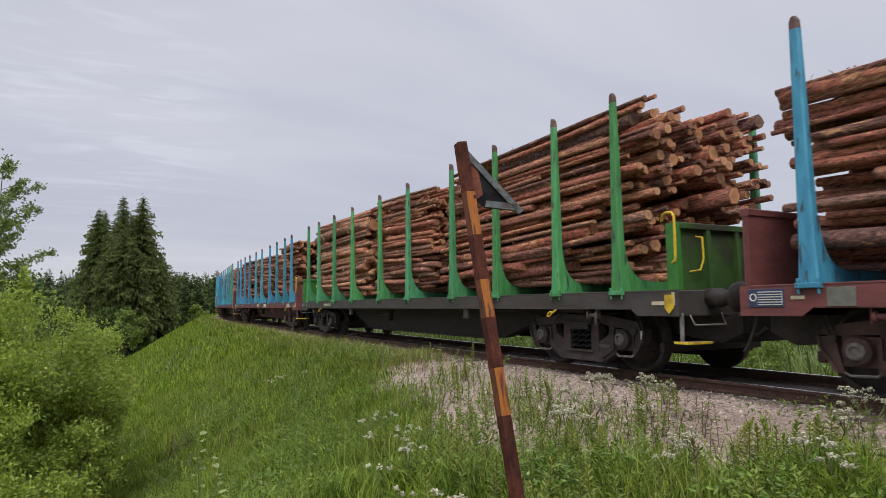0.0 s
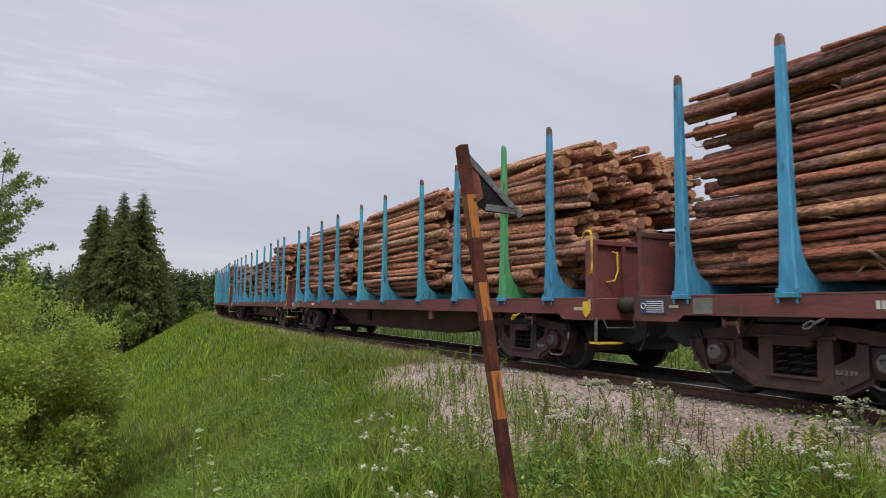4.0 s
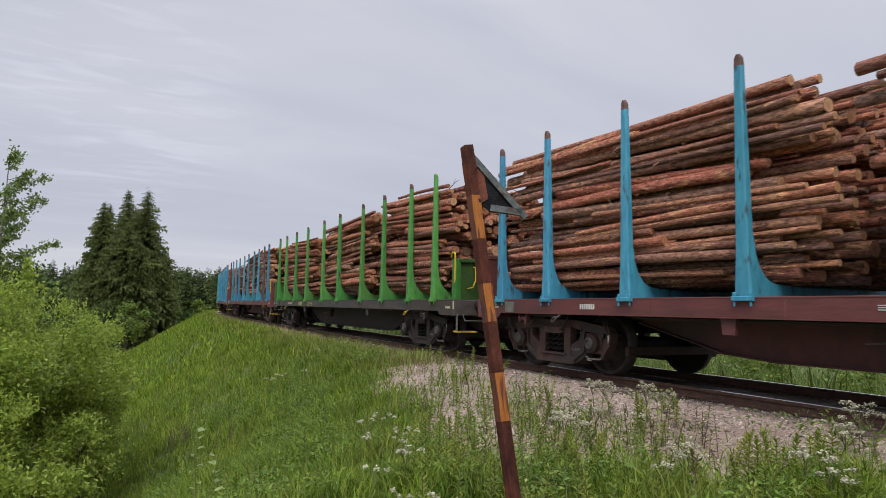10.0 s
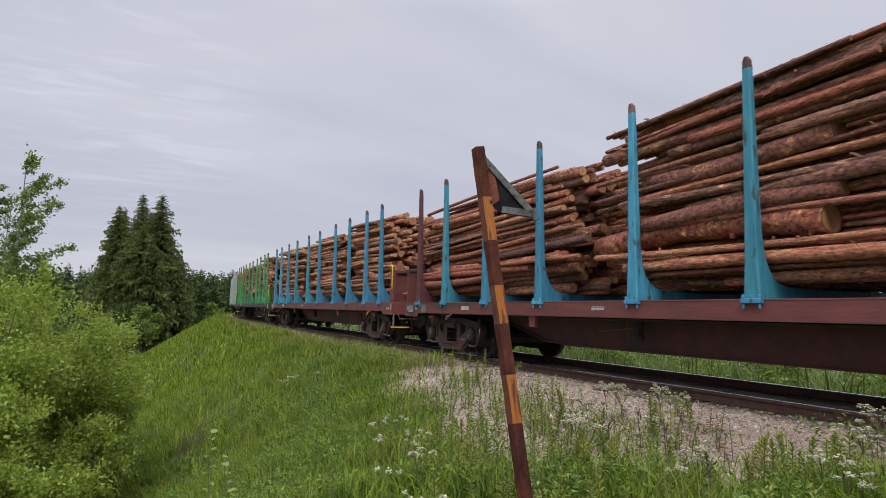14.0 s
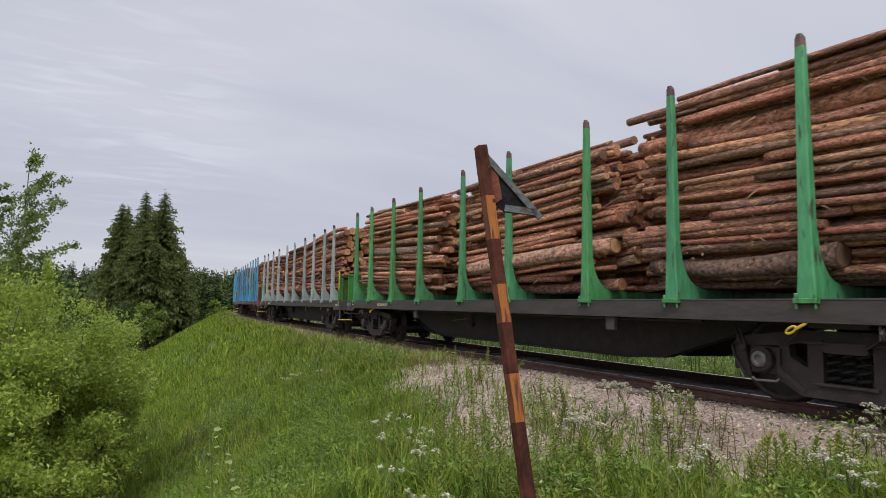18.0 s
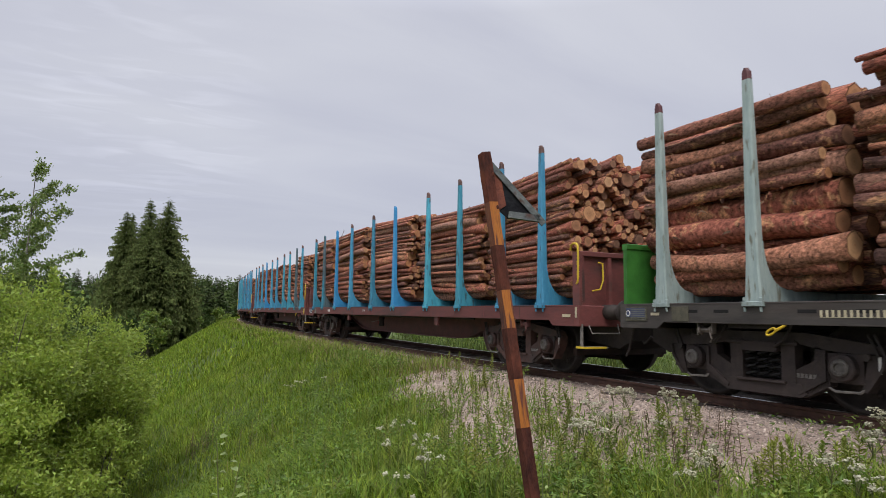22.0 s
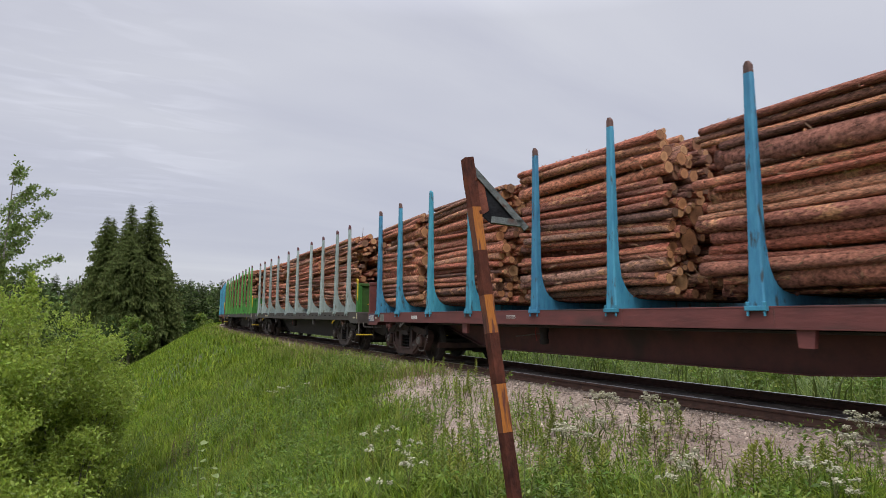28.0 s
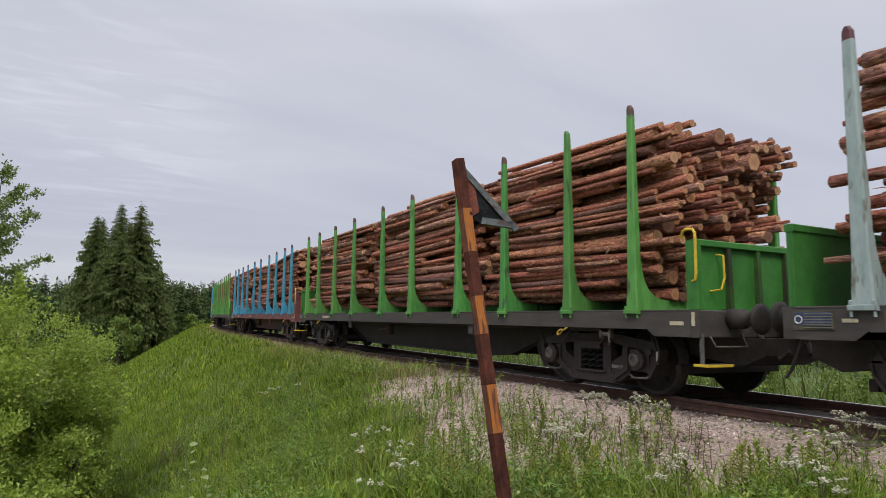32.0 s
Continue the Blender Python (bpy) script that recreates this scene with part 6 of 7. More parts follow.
def make_grass():
    m = lambda x, y, u: (1 - 0.93 * gravel(x, y)) * seen(x, y)
    p = scatter(150000, -3.5, 5.2, 1.7, 9.5, lambda x, y, u: m(x, y, u) * (0.35 + 0.65 * clump(x, y)), 1.1)
    blades("meadow_grass", "dense green meadow grass on the embankment", p, rng.uniform(0.10, 0.32, len(p)) * (0.55 + 0.9 * clump(p[:, 0], p[:, 1], 1.1)), rng.uniform(0.006, 0.014, len(p)), 0.72, GRASS)
    p = scatter(95000, -6.0, 5.2, 9.0, 26, lambda x, y, u: m(x, y, u) * (0.5 + 0.5 * clump(x, y)), 1.2)
    blades("bank_grass", "bright fine grass on the embankment slope", p, rng.uniform(0.10, 0.26, len(p)) * (0.6 + 1.0 * clump(p[:, 0], p[:, 1], 1.6)), rng.uniform(0.010, 0.022, len(p)), 0.75, GRASS_FAR)
    p = scatter(34000, -7.0, 5.2, 24, 110, lambda x, y, u: m(x, y, u), 1.3)
    blades("far_bank_grass", "bright fine grass far along the embankment", p, rng.uniform(0.18, 0.42, len(p)), rng.uniform(0.03, 0.065, len(p)), 0.5, GRASS_FAR)
    p = scatter(60000, 9.6, 38, 1, 80, lambda x, y, u: (0.45 + 0.55 * clump(x, y)), 1.25)
    blades("reeds_behind_track", "tall green grass and reeds behind the track", p, rng.uniform(0.4, 0.9, len(p)) + 0.75 * np.clip((p[:, 0] - shift(p[:, 1]) - 11) / 6, 0, 1), rng.uniform(0.016, 0.04, len(p)), 0.5, REED)
    p = scatter(60000, -14, 5.2, -14, 16, lambda x, y, u: (1 - gravel(x, y)) * np.where(seen(x, y) & (y > 1.9), 0.0, 1.0), 1.0)
    blades("path_side_grass", "short meadow grass round the standpoint", p, rng.uniform(0.06, 0.22, len(p)), rng.uniform(0.012, 0.024, len(p)), 0.5, GRASS)
    p = scatter(15000, 34, 95, 2, 130, lambda x, y, u: 0.4 + 0.6 * clump(x, y, 0.5), 1.0)
    blades("far_marsh_grass", "tall rough grass far behind the track", p, rng.uniform(0.7, 1.5, len(p)), rng.uniform(0.08, 0.16, len(p)), 0.5, REED)
    p = scatter(6000, -2, 5.6, 2.0, 22, lambda x, y, u: seen(x, y) * 0.35 * (1 - 0.75 * gravel(x, y)), 1.0)
    blades("dry_stalks", "thin dry straw-coloured grass stalks", p, rng.uniform(0.15, 0.4, len(p)), rng.uniform(0.003, 0.006, len(p)), 0.3, STRAW)
    p = scatter(60000, -4, 5.2, 2.4, 24, lambda x, y, u: m(x, y, u) * np.clip(clump(x - 1.3, y + 2.1, 1.3) * 3.2 - 2.1, 0, 1), 1.2)
    blades("tall_grass_tufts", "taller yellowish tufts among the meadow grass", p, rng.uniform(0.26, 0.52, len(p)), rng.uniform(0.005, 0.010, len(p)), 0.4, GRASS_TALL)
    # rough growth on the shoulder, up to the sleepers' ends
    p = scatter(9000, 4.1, 5.85, 11.5, 75, lambda x, y, u: 0.35 + 0.65 * clump(x, y, 1.7), 1.5)
    blades("shoulder_grass", "rough grass and weeds on the shoulder of the track", p, rng.uniform(0.10, 0.34, len(p)), rng.uniform(0.010, 0.024, len(p)) * (1 + p[:, 1] / 40), 0.6, GRASS_TALL)
    p = scatter(4500, 4.3, 5.9, 11, 60, lambda x, y, u: 0.3 + 0.7 * clump(x + 2, y, 1.4), 1.5)
    blades("shoulder_stalks", "brown dry stalks on the shoulder of the track", p, rng.uniform(0.12, 0.36, len(p)), rng.uniform(0.006, 0.012, len(p)) * (1 + p[:, 1] / 30), 0.4, STRAW)
    # bleached tufts on the gravel
    p = scatter(9000, 3.0, 5.7, 2.6, 12, lambda x, y, u: gravel(x, y) * np.clip(clump(x + 0.7, y - 0.4, 2.3) * 3 - 1.9, 0, 1), 1.2)
    blades("bleached_grass", "pale bleached grass tufts on the gravel", p, rng.uniform(0.08, 0.26, len(p)), rng.uniform(0.003, 0.006, len(p)), 0.8, STRAW)
    # broad low weeds
    p = scatter(26000, -4, 5.6, 1.9, 16, lambda x, y, u: seen(x, y) * np.clip(clump(x + 3, y, 1.1) * 2.4 - 1.15 + 0.3 * np.clip(u - 0.8, 0, 1.5), 0, 1) * (1 - 0.76 * gravel(x, y)), 1.15)
    n = len(p)
    k = 6
    P = np.repeat(p, k, 0) + np.stack([rng.normal(0, 0.05, n * k), rng.normal(0, 0.05, n * k), rng.uniform(0.02, 0.30, n * k)], -1)
    leaf_cloud("low_weeds", "low broad-leaved weeds among the grass", P, 0.019, 0.056, HERB_LOW, flat=0.2, kind="stuff")


def leaf_cloud(name, label, P, w, l, mat, parent=None, flat=0.0, kind="", cat="weeds"):
    """Leaves as folded diamonds at the points P."""
    n = len(P)
    az, el = rng.uniform(0, 2 * math.pi, n), rng.normal(-0.1, 0.75 * (1 - flat), n)
    d = np.stack([np.cos(az) * np.cos(el), np.sin(az) * np.cos(el), np.sin(el)], -1)
    s = np.cross(d, rng.normal(0, 1, (n, 3)) * (1 - flat) + np.array([0, 0, 1.0]) * (flat + 0.2))
    s /= np.linalg.norm(s, axis=1)[:, None] + 1e-9
    nr = np.cross(d, s)
    k = rng.uniform(0.65, 1.25, n)[:, None]
    c = P + d * l * 0.45 * k
    co = np.stack([P, c + s * w / 2 * k + nr * w * 0.18, P + d * l * k - nr * l * 0.12, c - s * w / 2 * k + nr * w * 0.18], 1).reshape(-1, 3)
    i = np.arange(n) * 4
    ob = big_mesh(name, co, None, np.concatenate([np.stack([i, i + 1, i + 2], -1), np.stack([i, i + 2, i + 3], -1)]), (mat,), parent)
    if kind:
        tagged(ob, label, cat, kind=kind)
    elif label:
        ob["label"] = label
    return ob


make_grass()


def make_fireweed(h, n, seed, dry=False, stout=1.0):
    r = np.random.default_rng(seed)
    th = tagged(new("fireweed_plant"), "upright young fireweed with narrow green leaves" if not dry else "reddish half-dry weed stalk on the gravel", "wild plant", "weeds on the embankment")
    bx, by = r.normal(0, 0.04, 2)
    st = Shape().tube([(0, 0, -0.03), (bx * 0.4, by * 0.4, h * 0.5), (bx, by, h)], 0.005, 5, 0, 0.002)
    part("stem", st, HERB_DRY if dry else HERB_STEM, th)
    sh = Shape()
    for k in range(n):
        t = 0.12 + 0.88 * k / n
        a = k * 2.4 + r.normal(0, 0.2)
        L = (0.15 - 0.075 * t) * r.uniform(0.8, 1.2) * (h / 0.6) ** 0.5 * (0.6 if dry else 1) * (0.85 if stout > 1 else 1)
        w = L * 0.17 * stout
        o = Vector((bx * t * t, by * t * t, h * t))
        el = (0.25 if stout == 1 else 0.42) + 0.8 * t * t
        d = Vector((math.cos(a) * math.cos(el), math.sin(a) * math.cos(el), math.sin(el)))
        s = Vector((-math.sin(a), math.cos(a), 0)) * w
        m = o + d * L * 0.5
        e = o + d * L - Vector((0, 0, 0.25 * L))
        sh.add([o, m + s, e, m - s], [(0, 1, 2), (0, 2, 3)])
    ob = part("foliage", sh, HERB_DRY if dry else HERB, th)
    ob["kind"] = "stuff"
    return th


def make_umbel(h, heads, seed, size=0.05):
    r = np.random.default_rng(seed)
    th = tagged(new("cow_parsley"), "slender cow parsley with flat white flower heads", "wild flower", "white wild flowers")
    lx, ly = r.normal(0, 0.06, 2)
    st = Shape().tube([(0, 0, -0.03), (lx * 0.4, ly * 0.4, h * 0.5), (lx, ly, h * 0.85)], 0.0045, 5, 0, 0.003)
    tops = []
    for k in range(heads):
        a = 2 * math.pi * k / heads + r.normal(0, 0.4)
        q = 0 if k == 0 else r.uniform(0.05, 0.13)
        e = Vector((lx + q * math.cos(a), ly + q * math.sin(a), h * r.uniform(0.9, 1.03)))
        st.tube([(lx * 0.6, ly * 0.6, h * 0.6), ((lx + e.x) / 2, (ly + e.y) / 2, h * 0.8), e], 0.003, 4, 0, 0.0018)
        tops.append(e)
    part("stem", st, HERB_STEM, th)
    for e in tops:
        n = 20
        sz = 0.72 * size * r.uniform(0.7, 1.2)
        q = np.sqrt(r.random(n)) * sz
        a = r.uniform(0, 6.28, n)
        sh = Shape()
        for qq, aa in zip(q, a):
            c = e + Vector((qq * math.cos(aa), qq * math.sin(aa), 0.012 - 0.25 * qq * qq / sz + r.normal(0, 0.008)))
            s = 0.0068
            t = r.normal(0, 0.35, 2)
            sh.add([c + Vector((-s, -s, t[0] * s)), c + Vector((s, -s, t[1] * s)), c + Vector((s, s, -t[0] * s)), c + Vector((-s, s, -t[1] * s))], [(0, 1, 2, 3)])
            sh.add([c + Vector((-s, 0, -s * 0.9)), c + Vector((s, 0, -s * 0.9)), c + Vector((s * 0.6, 0, 0)), c + Vector((-s * 0.6, 0, 0))], [(0, 1, 2, 3)])
        part("flower_head", sh, PETAL, th, "flat head of tiny white flowers")
    lf = Shape()
    for k in range(7):
        a, L, z = r.uniform(0, 6.28), r.uniform(0.05, 0.11), h * r.uniform(0.05, 0.5)
        d, s = Vector((math.cos(a), math.sin(a), 0.3)), Vector((-math.sin(a), math.cos(a), 0)) * L * 0.22
        o = Vector((lx * 0.3, ly * 0.3, z))
        lf.add([o, o + d * L * 0.5 + s, o + d * L, o + d * L * 0.5 - s], [(0, 1, 2), (0, 2, 3)])
    part("foliage", lf, HERB, th)["kind"] = "stuff"
    return th


def plant_all(protos, places, spread=(0.85, 1.2)):
    """The first of each kind stands at the first places, copies at the others."""
    for i, (x, y) in enumerate(places):
        m = pose(x, y, float(ground_z(x, y)), 0, 0, float(rng.uniform(0, 360)))
        k = i % len(protos)
        if i < len(protos):
            protos[i].matrix_basis = m
        else:
            copy_thing(protos[k], m)


# thick patches of fireweed close to the path
FIREWEED = ((2.45, 5.05, 9), (2.64, 4.7, 9), (3.32, 6.16, 6), (3.47, 4.74, 5), (3.48, 4.15, 5), (3.81, 3.87, 3), (4.51, 3.36, 4), (4.79, 3.23, 3), (4.77, 2.93, 4), (5.03, 5.01, 2), (4.14, 3.67, 2), (2.38, 6.09, 6))


BROWN_STALKS = ((1.38, 14.76, 9), (1.18, 14.95, 7), (2.05, 12.6, 6))


def make_herbs():
    # near patches of tall fireweed, then a thin scatter along the gravel
    places = []
    for cx, cy, sx, sy, n in ((2.6, 4.2, 0.5, 0.6, 22), (2.3, 3.3, 0.35, 0.35, 20),
                              (3.2, 3.0, 0.45, 0.35, 16), (4.3, 2.75, 0.45, 0.2, 8), (5.6, 11.0, 0.3, 0.8, 5), (5.2, 9.0, 0.4, 0.8, 3), (3.2, 8.0, 0.5, 1.0, 8),
                              (4.4, 7.0, 0.5, 0.6, 3), (3.0, 5.4, 0.5, 0.6, 9), (4.0, 11.5, 0.6, 1.5, 10), (1.2, 5.5, 0.6, 1.2, 10), (3.6, 5.6, 0.6, 0.9, 16), (3.7, 4.5, 0.25, 0.4, 7), (4.3, 7.8, 0.4, 1.6, 10), (3.0, 6.6, 0.5, 0.9, 14), (3.9, 6.8, 0.45, 0.8, 12), (4.5, 9.5, 0.4, 1.2, 8), (2.2, 2.9, 0.3, 0.25, 12)):
        for _ in range(n):
            places.append((cx + rng.normal(0, sx), cy + rng.normal(0, sy)))
    for cx, cy, n in FIREWEED:
        places += [(cx + rng.normal(0, 0.16), cy + rng.normal(0, 0.14)) for _ in range(n)]
    places = [(x, y) for x, y in places if x < 6.1 and x * x + y * y > 6.5 and (x - 1.6) ** 2 + (y - 2.5) ** 2 > 0.09]
    plant_all([make_fireweed(0.33, 32, 5), make_fireweed(0.26, 26, 6), make_fireweed(0.38, 36, 7)], [q for q in places if q[1] < 3.15])
    places = [q for q in places if q[1] >= 3.15]
    # single stout plants on the gravel
    plant_all([make_fireweed(0.42, 60, 8, stout=1.35), make_fireweed(0.38, 54, 9, stout=1.35), make_fireweed(0.34, 50, 10, stout=1.4)],
              [(4.46, 5.92), (4.78, 4.88), (3.93, 3.43), (4.44, 3.19), (4.64, 3.15), (4.87, 3.08), (3.92, 5.38), (3.62, 4.51), (3.65, 4.26), (4.84, 4.97), (4.40, 3.27)])
    plant_all([make_fireweed(0.28, 44, 13, stout=1.3), make_fireweed(0.24, 40, 14, stout=1.3)],
              [(5.51, 5.11), (4.72, 4.55), (4.77, 3.67), (5.46, 5.2), (4.70, 3.72), (4.0, 3.5), (5.0, 3.2), (4.3, 3.4)])
    plant_all([make_fireweed(0.24, 30, 15, True), make_fireweed(0.18, 26, 16, True)], [(5.23, 4.58), (4.55, 3.78), (5.30, 4.50), (4.62, 4.15), (4.9, 4.2)])
    plant_all([make_fireweed(0.34, 36, 1, stout=1.2), make_fireweed(0.27, 30, 2, stout=1.2), make_fireweed(0.22, 26, 3, stout=1.2), make_fireweed(0.40, 40, 4, stout=1.2)], places)
    dry = [(4.55 + rng.normal(0, 0.5), 4.3 + rng.normal(0, 0.7)) for _ in range(12)] + [(4.4 + rng.normal(0, 0.5), 8 + rng.normal(0, 1.5)) for _ in range(10)]
    dry += [(X0 + rng.normal(0, 0.12), Y0 + rng.normal(0, 0.25)) for X0, Y0, n in BROWN_STALKS for _ in range(n)]
    plant_all([make_fireweed(0.30, 16, 11, True), make_fireweed(0.38, 18, 12, True), make_fireweed(0.46, 22, 17, True)], dry)
    # white flowers where they stand along the bank
    fl = []
    for cx, cy, s, n in ((5.35, 3.04, 0.07, 4), (5.0, 3.04, 0.10, 2), (5.0, 5.56, 0.12, 5), (4.37, 5.38, 0.15, 4), (4.2, 4.75, 0.16, 6), (3.81, 4.82, 0.12, 3), (5.17, 5.05, 0.10, 4), (3.61, 3.44, 0.05, 2), (3.9, 3.45, 0.05, 2), (4.3, 2.6, 0.15, 3), (2.56, 5.92, 0.15, 3),
                         (2.12, 4.96, 0.10, 2), (2.73, 7.09, 0.08, 2), (3.14, 13.8, 0.4, 3), (3.5, 9.5, 0.8, 1), (1.9, 3.6, 0.3, 2)):
        for _ in range(n):
            fl.append((cx + rng.normal(0, s), cy + rng.normal(0, s)))
    plant_all([make_umbel(0.38, 5, 21, 0.044), make_umbel(0.33, 4, 22, 0.04), make_umbel(0.42, 6, 23, 0.048), make_umbel(0.28, 3, 24, 0.036)], fl)
    # a small sapling with big pale leaves close to the path
    th = tagged(new("sapling"), "small young sapling with large pale green leaves", "sapling")
    th.matrix_basis = pose(0.47, 4.08, float(ground_z(0.47, 4.08)))
    st = Shape().tube([(0, 0, -0.02), (0.02, 0.02, 0.55), (-0.02, 0.03, 1.08)], 0.008, 6, 0, 0.003).tube([(0.015, 0.02, 0.5), (0.10, 0.05, 0.75), (0.13, 0.05, 0.95)], 0.005, 5, 0, 0.002)
    part("stem", st, HERB_STEM, th)
    r = np.random.default_rng(5)
    for k in range(15):
        a, L = k * 2.3, r.uniform(0.045, 0.078)
        o = Vector((0.0, 0.02, 0.62 + 0.033 * k)) if k % 3 else Vector((0.11, 0.05, 0.72 + 0.017 * k))
        d, s = Vector((math.cos(a), math.sin(a), 0.35)).normalized(), Vector((-math.sin(a), math.cos(a), 0.1)) * L * 0.33
        e = o + d * L
        lf = Shape().add([o, o + d * L * 0.3 + s, o + d * L * 0.7 + s * 0.8, e - Vector((0, 0, 0.02)), o + d * L * 0.7 - s * 0.8, o + d * L * 0.3 - s], [(0, 1, 2, 3), (0, 3, 4, 5)])
        part("leaf", lf, HERB_PALE, th)


def make_twig():
    """Thin young shoot that has grown up along the post."""
    th = tagged(new("young_shoot"), "thin young shoot with small pale leaves beside the post", "wild plant")
    th.matrix_basis = pose(1.61, 2.27, float(ground_z(1.61, 2.27)))
    pts = [(0, 0, -0.03), (0.02, 0.03, 0.45), (-0.015, 0.06, 0.80), (0.01, 0.10, 1.10)]
    part("stem", Shape().tube(pts, 0.004, 5, 0, 0.0018), HERB_STEM, th)
    r = np.random.default_rng(8)
    for k in range(13):
        z = 0.45 + 0.05 * k
        o = Vector((0.01 * math.sin(9 * z), 0.10 * z - 0.01, z))
        a, L = k * 2.5, r.uniform(0.022, 0.040)
        d, s = Vector((math.cos(a), math.sin(a) * 0.6 - 0.3, 0.35)).normalized(), Vector((-math.sin(a), math.cos(a), 0.2)) * L * 0.32
        part("leaf", Shape().add([o, o + d * L * 0.5 + s, o + d * L, o + d * L * 0.5 - s], [(0, 1, 2), (0, 2, 3)]), HERB_PALE, th)


HERB_PALE = surf("pale_young_leaves", (0.19, 0.25, 0.07), (0.30, 0.37, 0.15), 8, rough=0.55, bump=0.1, rnd=0.2, translucent=0.3)
make_herbs()
make_twig()


def make_stones():
    """Loose stones lying on the gravel."""
    p = scatter(40000, 2.3, 6.6, 2.4, 17, lambda x, y, u: gravel(x, y) * 0.9, 1.3)
    n = len(p)
    s = np.clip(rng.lognormal(math.log(0.0105), 0.5, n), 0.005, 0.042)
    o = np.array([(1, 0, 0), (-1, 0, 0), (0, 1, 0), (0, -1, 0), (0, 0, 1), (0, 0, -1)], float)
    a = rng.uniform(0, 6.28, n)
    c, t = np.cos(a), np.sin(a)
    v = np.repeat(o[None], n, 0) * rng.uniform(0.6, 1.3, (n, 6, 1)) * s[:, None, None] * np.array([1, 1, 0.65])
    v += rng.normal(0, 0.2, (n, 6, 3)) * s[:, None, None]
    x, y = v[..., 0] * c[:, None] - v[..., 1] * t[:, None], v[..., 0] * t[:, None] + v[..., 1] * c[:, None]
    co = np.stack([x, y, v[..., 2]], -1) + (p + np.array([0, 0, 0.012]))[:, None, :]
    f = np.array([(0, 2, 4), (2, 1, 4), (1, 3, 4), (3, 0, 4), (2, 0, 5), (1, 2, 5), (3, 1, 5), (0, 3, 5)])
    tri = (np.arange(n)[:, None, None] * 6 + f[None]).reshape(-1, 3)
    tagged(big_mesh("ballast_stones", co.reshape(-1, 3), None, tri, (STONE,)), "loose grey and pinkish ballast stones", "gravel", kind="stuff")


make_stones()


WOODS_LEAFY = surf("far_leafy_trees", (0.046, 0.076, 0.022), (0.080, 0.118, 0.034), 0.3, rough=0.8, bump=0, island=0.3, hue=0.02, translucent=0.15, spec=0.15)


# ---- bushes and trees ----
def make_bush(name, label, x, y, rx, ry, top, n, mat, seed, leaf=(0.032, 0.068), cat="bush", lean=0.0):
    """Several stems and a crown of leaf clumps with gaps and an uneven outline."""
    r = np.random.default_rng(seed)
    th = tagged(new(name), label, cat, "bushes beside the embankment")
    z0 = float(ground_z(x, y))
    h = top - z0
    th.matrix_basis = pose(x, y, z0)
    st = Shape()
    tips = []
    for k in range(11):
        a, q = r.uniform(0, 6.28), r.uniform(0.2, 0.95)
        e = Vector((0.8 * q * rx * math.cos(a) + 0.3 * lean * rx, 0.8 * q * ry * math.sin(a), h * r.uniform(0.55, 0.98) * (1 - 0.35 * q)))
        m = Vector((e.x * 0.4, e.y * 0.4, e.z * 0.55))
        st.tube([(e.x * 0.25 - 0.3 * lean * rx, e.y * 0.25, -0.1), m, e], 0.016, 5, 0, 0.005)
        tips += [e, m, (e + m) / 2]
    part("branchwork", st, TRUNK, th)
    # lobes on the bush, clumps on the lobes, leaves in the clumps
    nl = 30
    d = r.normal(0, 1, (nl, 3))
    d /= np.linalg.norm(d, axis=1)[:, None]
    lobe = d * r.uniform(0.35, 0.78, (nl, 1)) * np.array([rx, ry, h * 0.5]) + np.array([0, 0, h * 0.5])
    ls = r.uniform(0.26, 0.48, nl) * min(rx, ry, h * 0.6)
    nc = n // 45
    k = r.integers(0, nl, nc)
    e = r.normal(0, 1, (nc, 3))
    e /= np.linalg.norm(e, axis=1)[:, None]
    e[:, 2] = np.abs(e[:, 2]) * 0.9 - 0.25
    c = lobe[k] + e * (ls[k] * r.uniform(0.7, 1.15, nc))[:, None]
    c = c[c[:, 2] > 0.0]
    cs = r.uniform(0.05, 0.13, len(c)) * (h / 3) ** 0.5
    i = r.integers(0, len(c), n)
    P = c[i] + r.normal(0, 1, (n, 3)) * cs[i][:, None] * np.array([1, 1, 0.8])
    # young shoots stand out of the crown
    ns = 46
    o = c[r.integers(0, len(c), ns)]
    k, q = r.integers(0, ns, n // 7), r.random(n // 7)
    d = np.stack([r.normal(0, 0.22, ns), r.normal(0, 0.22, ns), r.uniform(0.6, 1.0, ns)], -1) * (r.uniform(0.10, 0.24, ns) * min(h, 2.6))[:, None]
    P[:n // 7] = o[k] + d[k] * q[:, None] + r.normal(0, 0.022, (n // 7, 3)) * (1.3 - q)[:, None] * max(1.0, h / 3)
    # narrower at the foot, leaning out over the slope
    t = np.clip(P[:, 2] / h, 0, 1.1)
    k = 0.72 + 0.28 * np.minimum(1, t / 0.6)
    P[:, 0] = P[:, 0] * k + rx * lean * (t - 0.6)
    P[:, 1] *= k
    leaf_cloud("crown", "", P, leaf[0], leaf[1], mat, th)
    return th


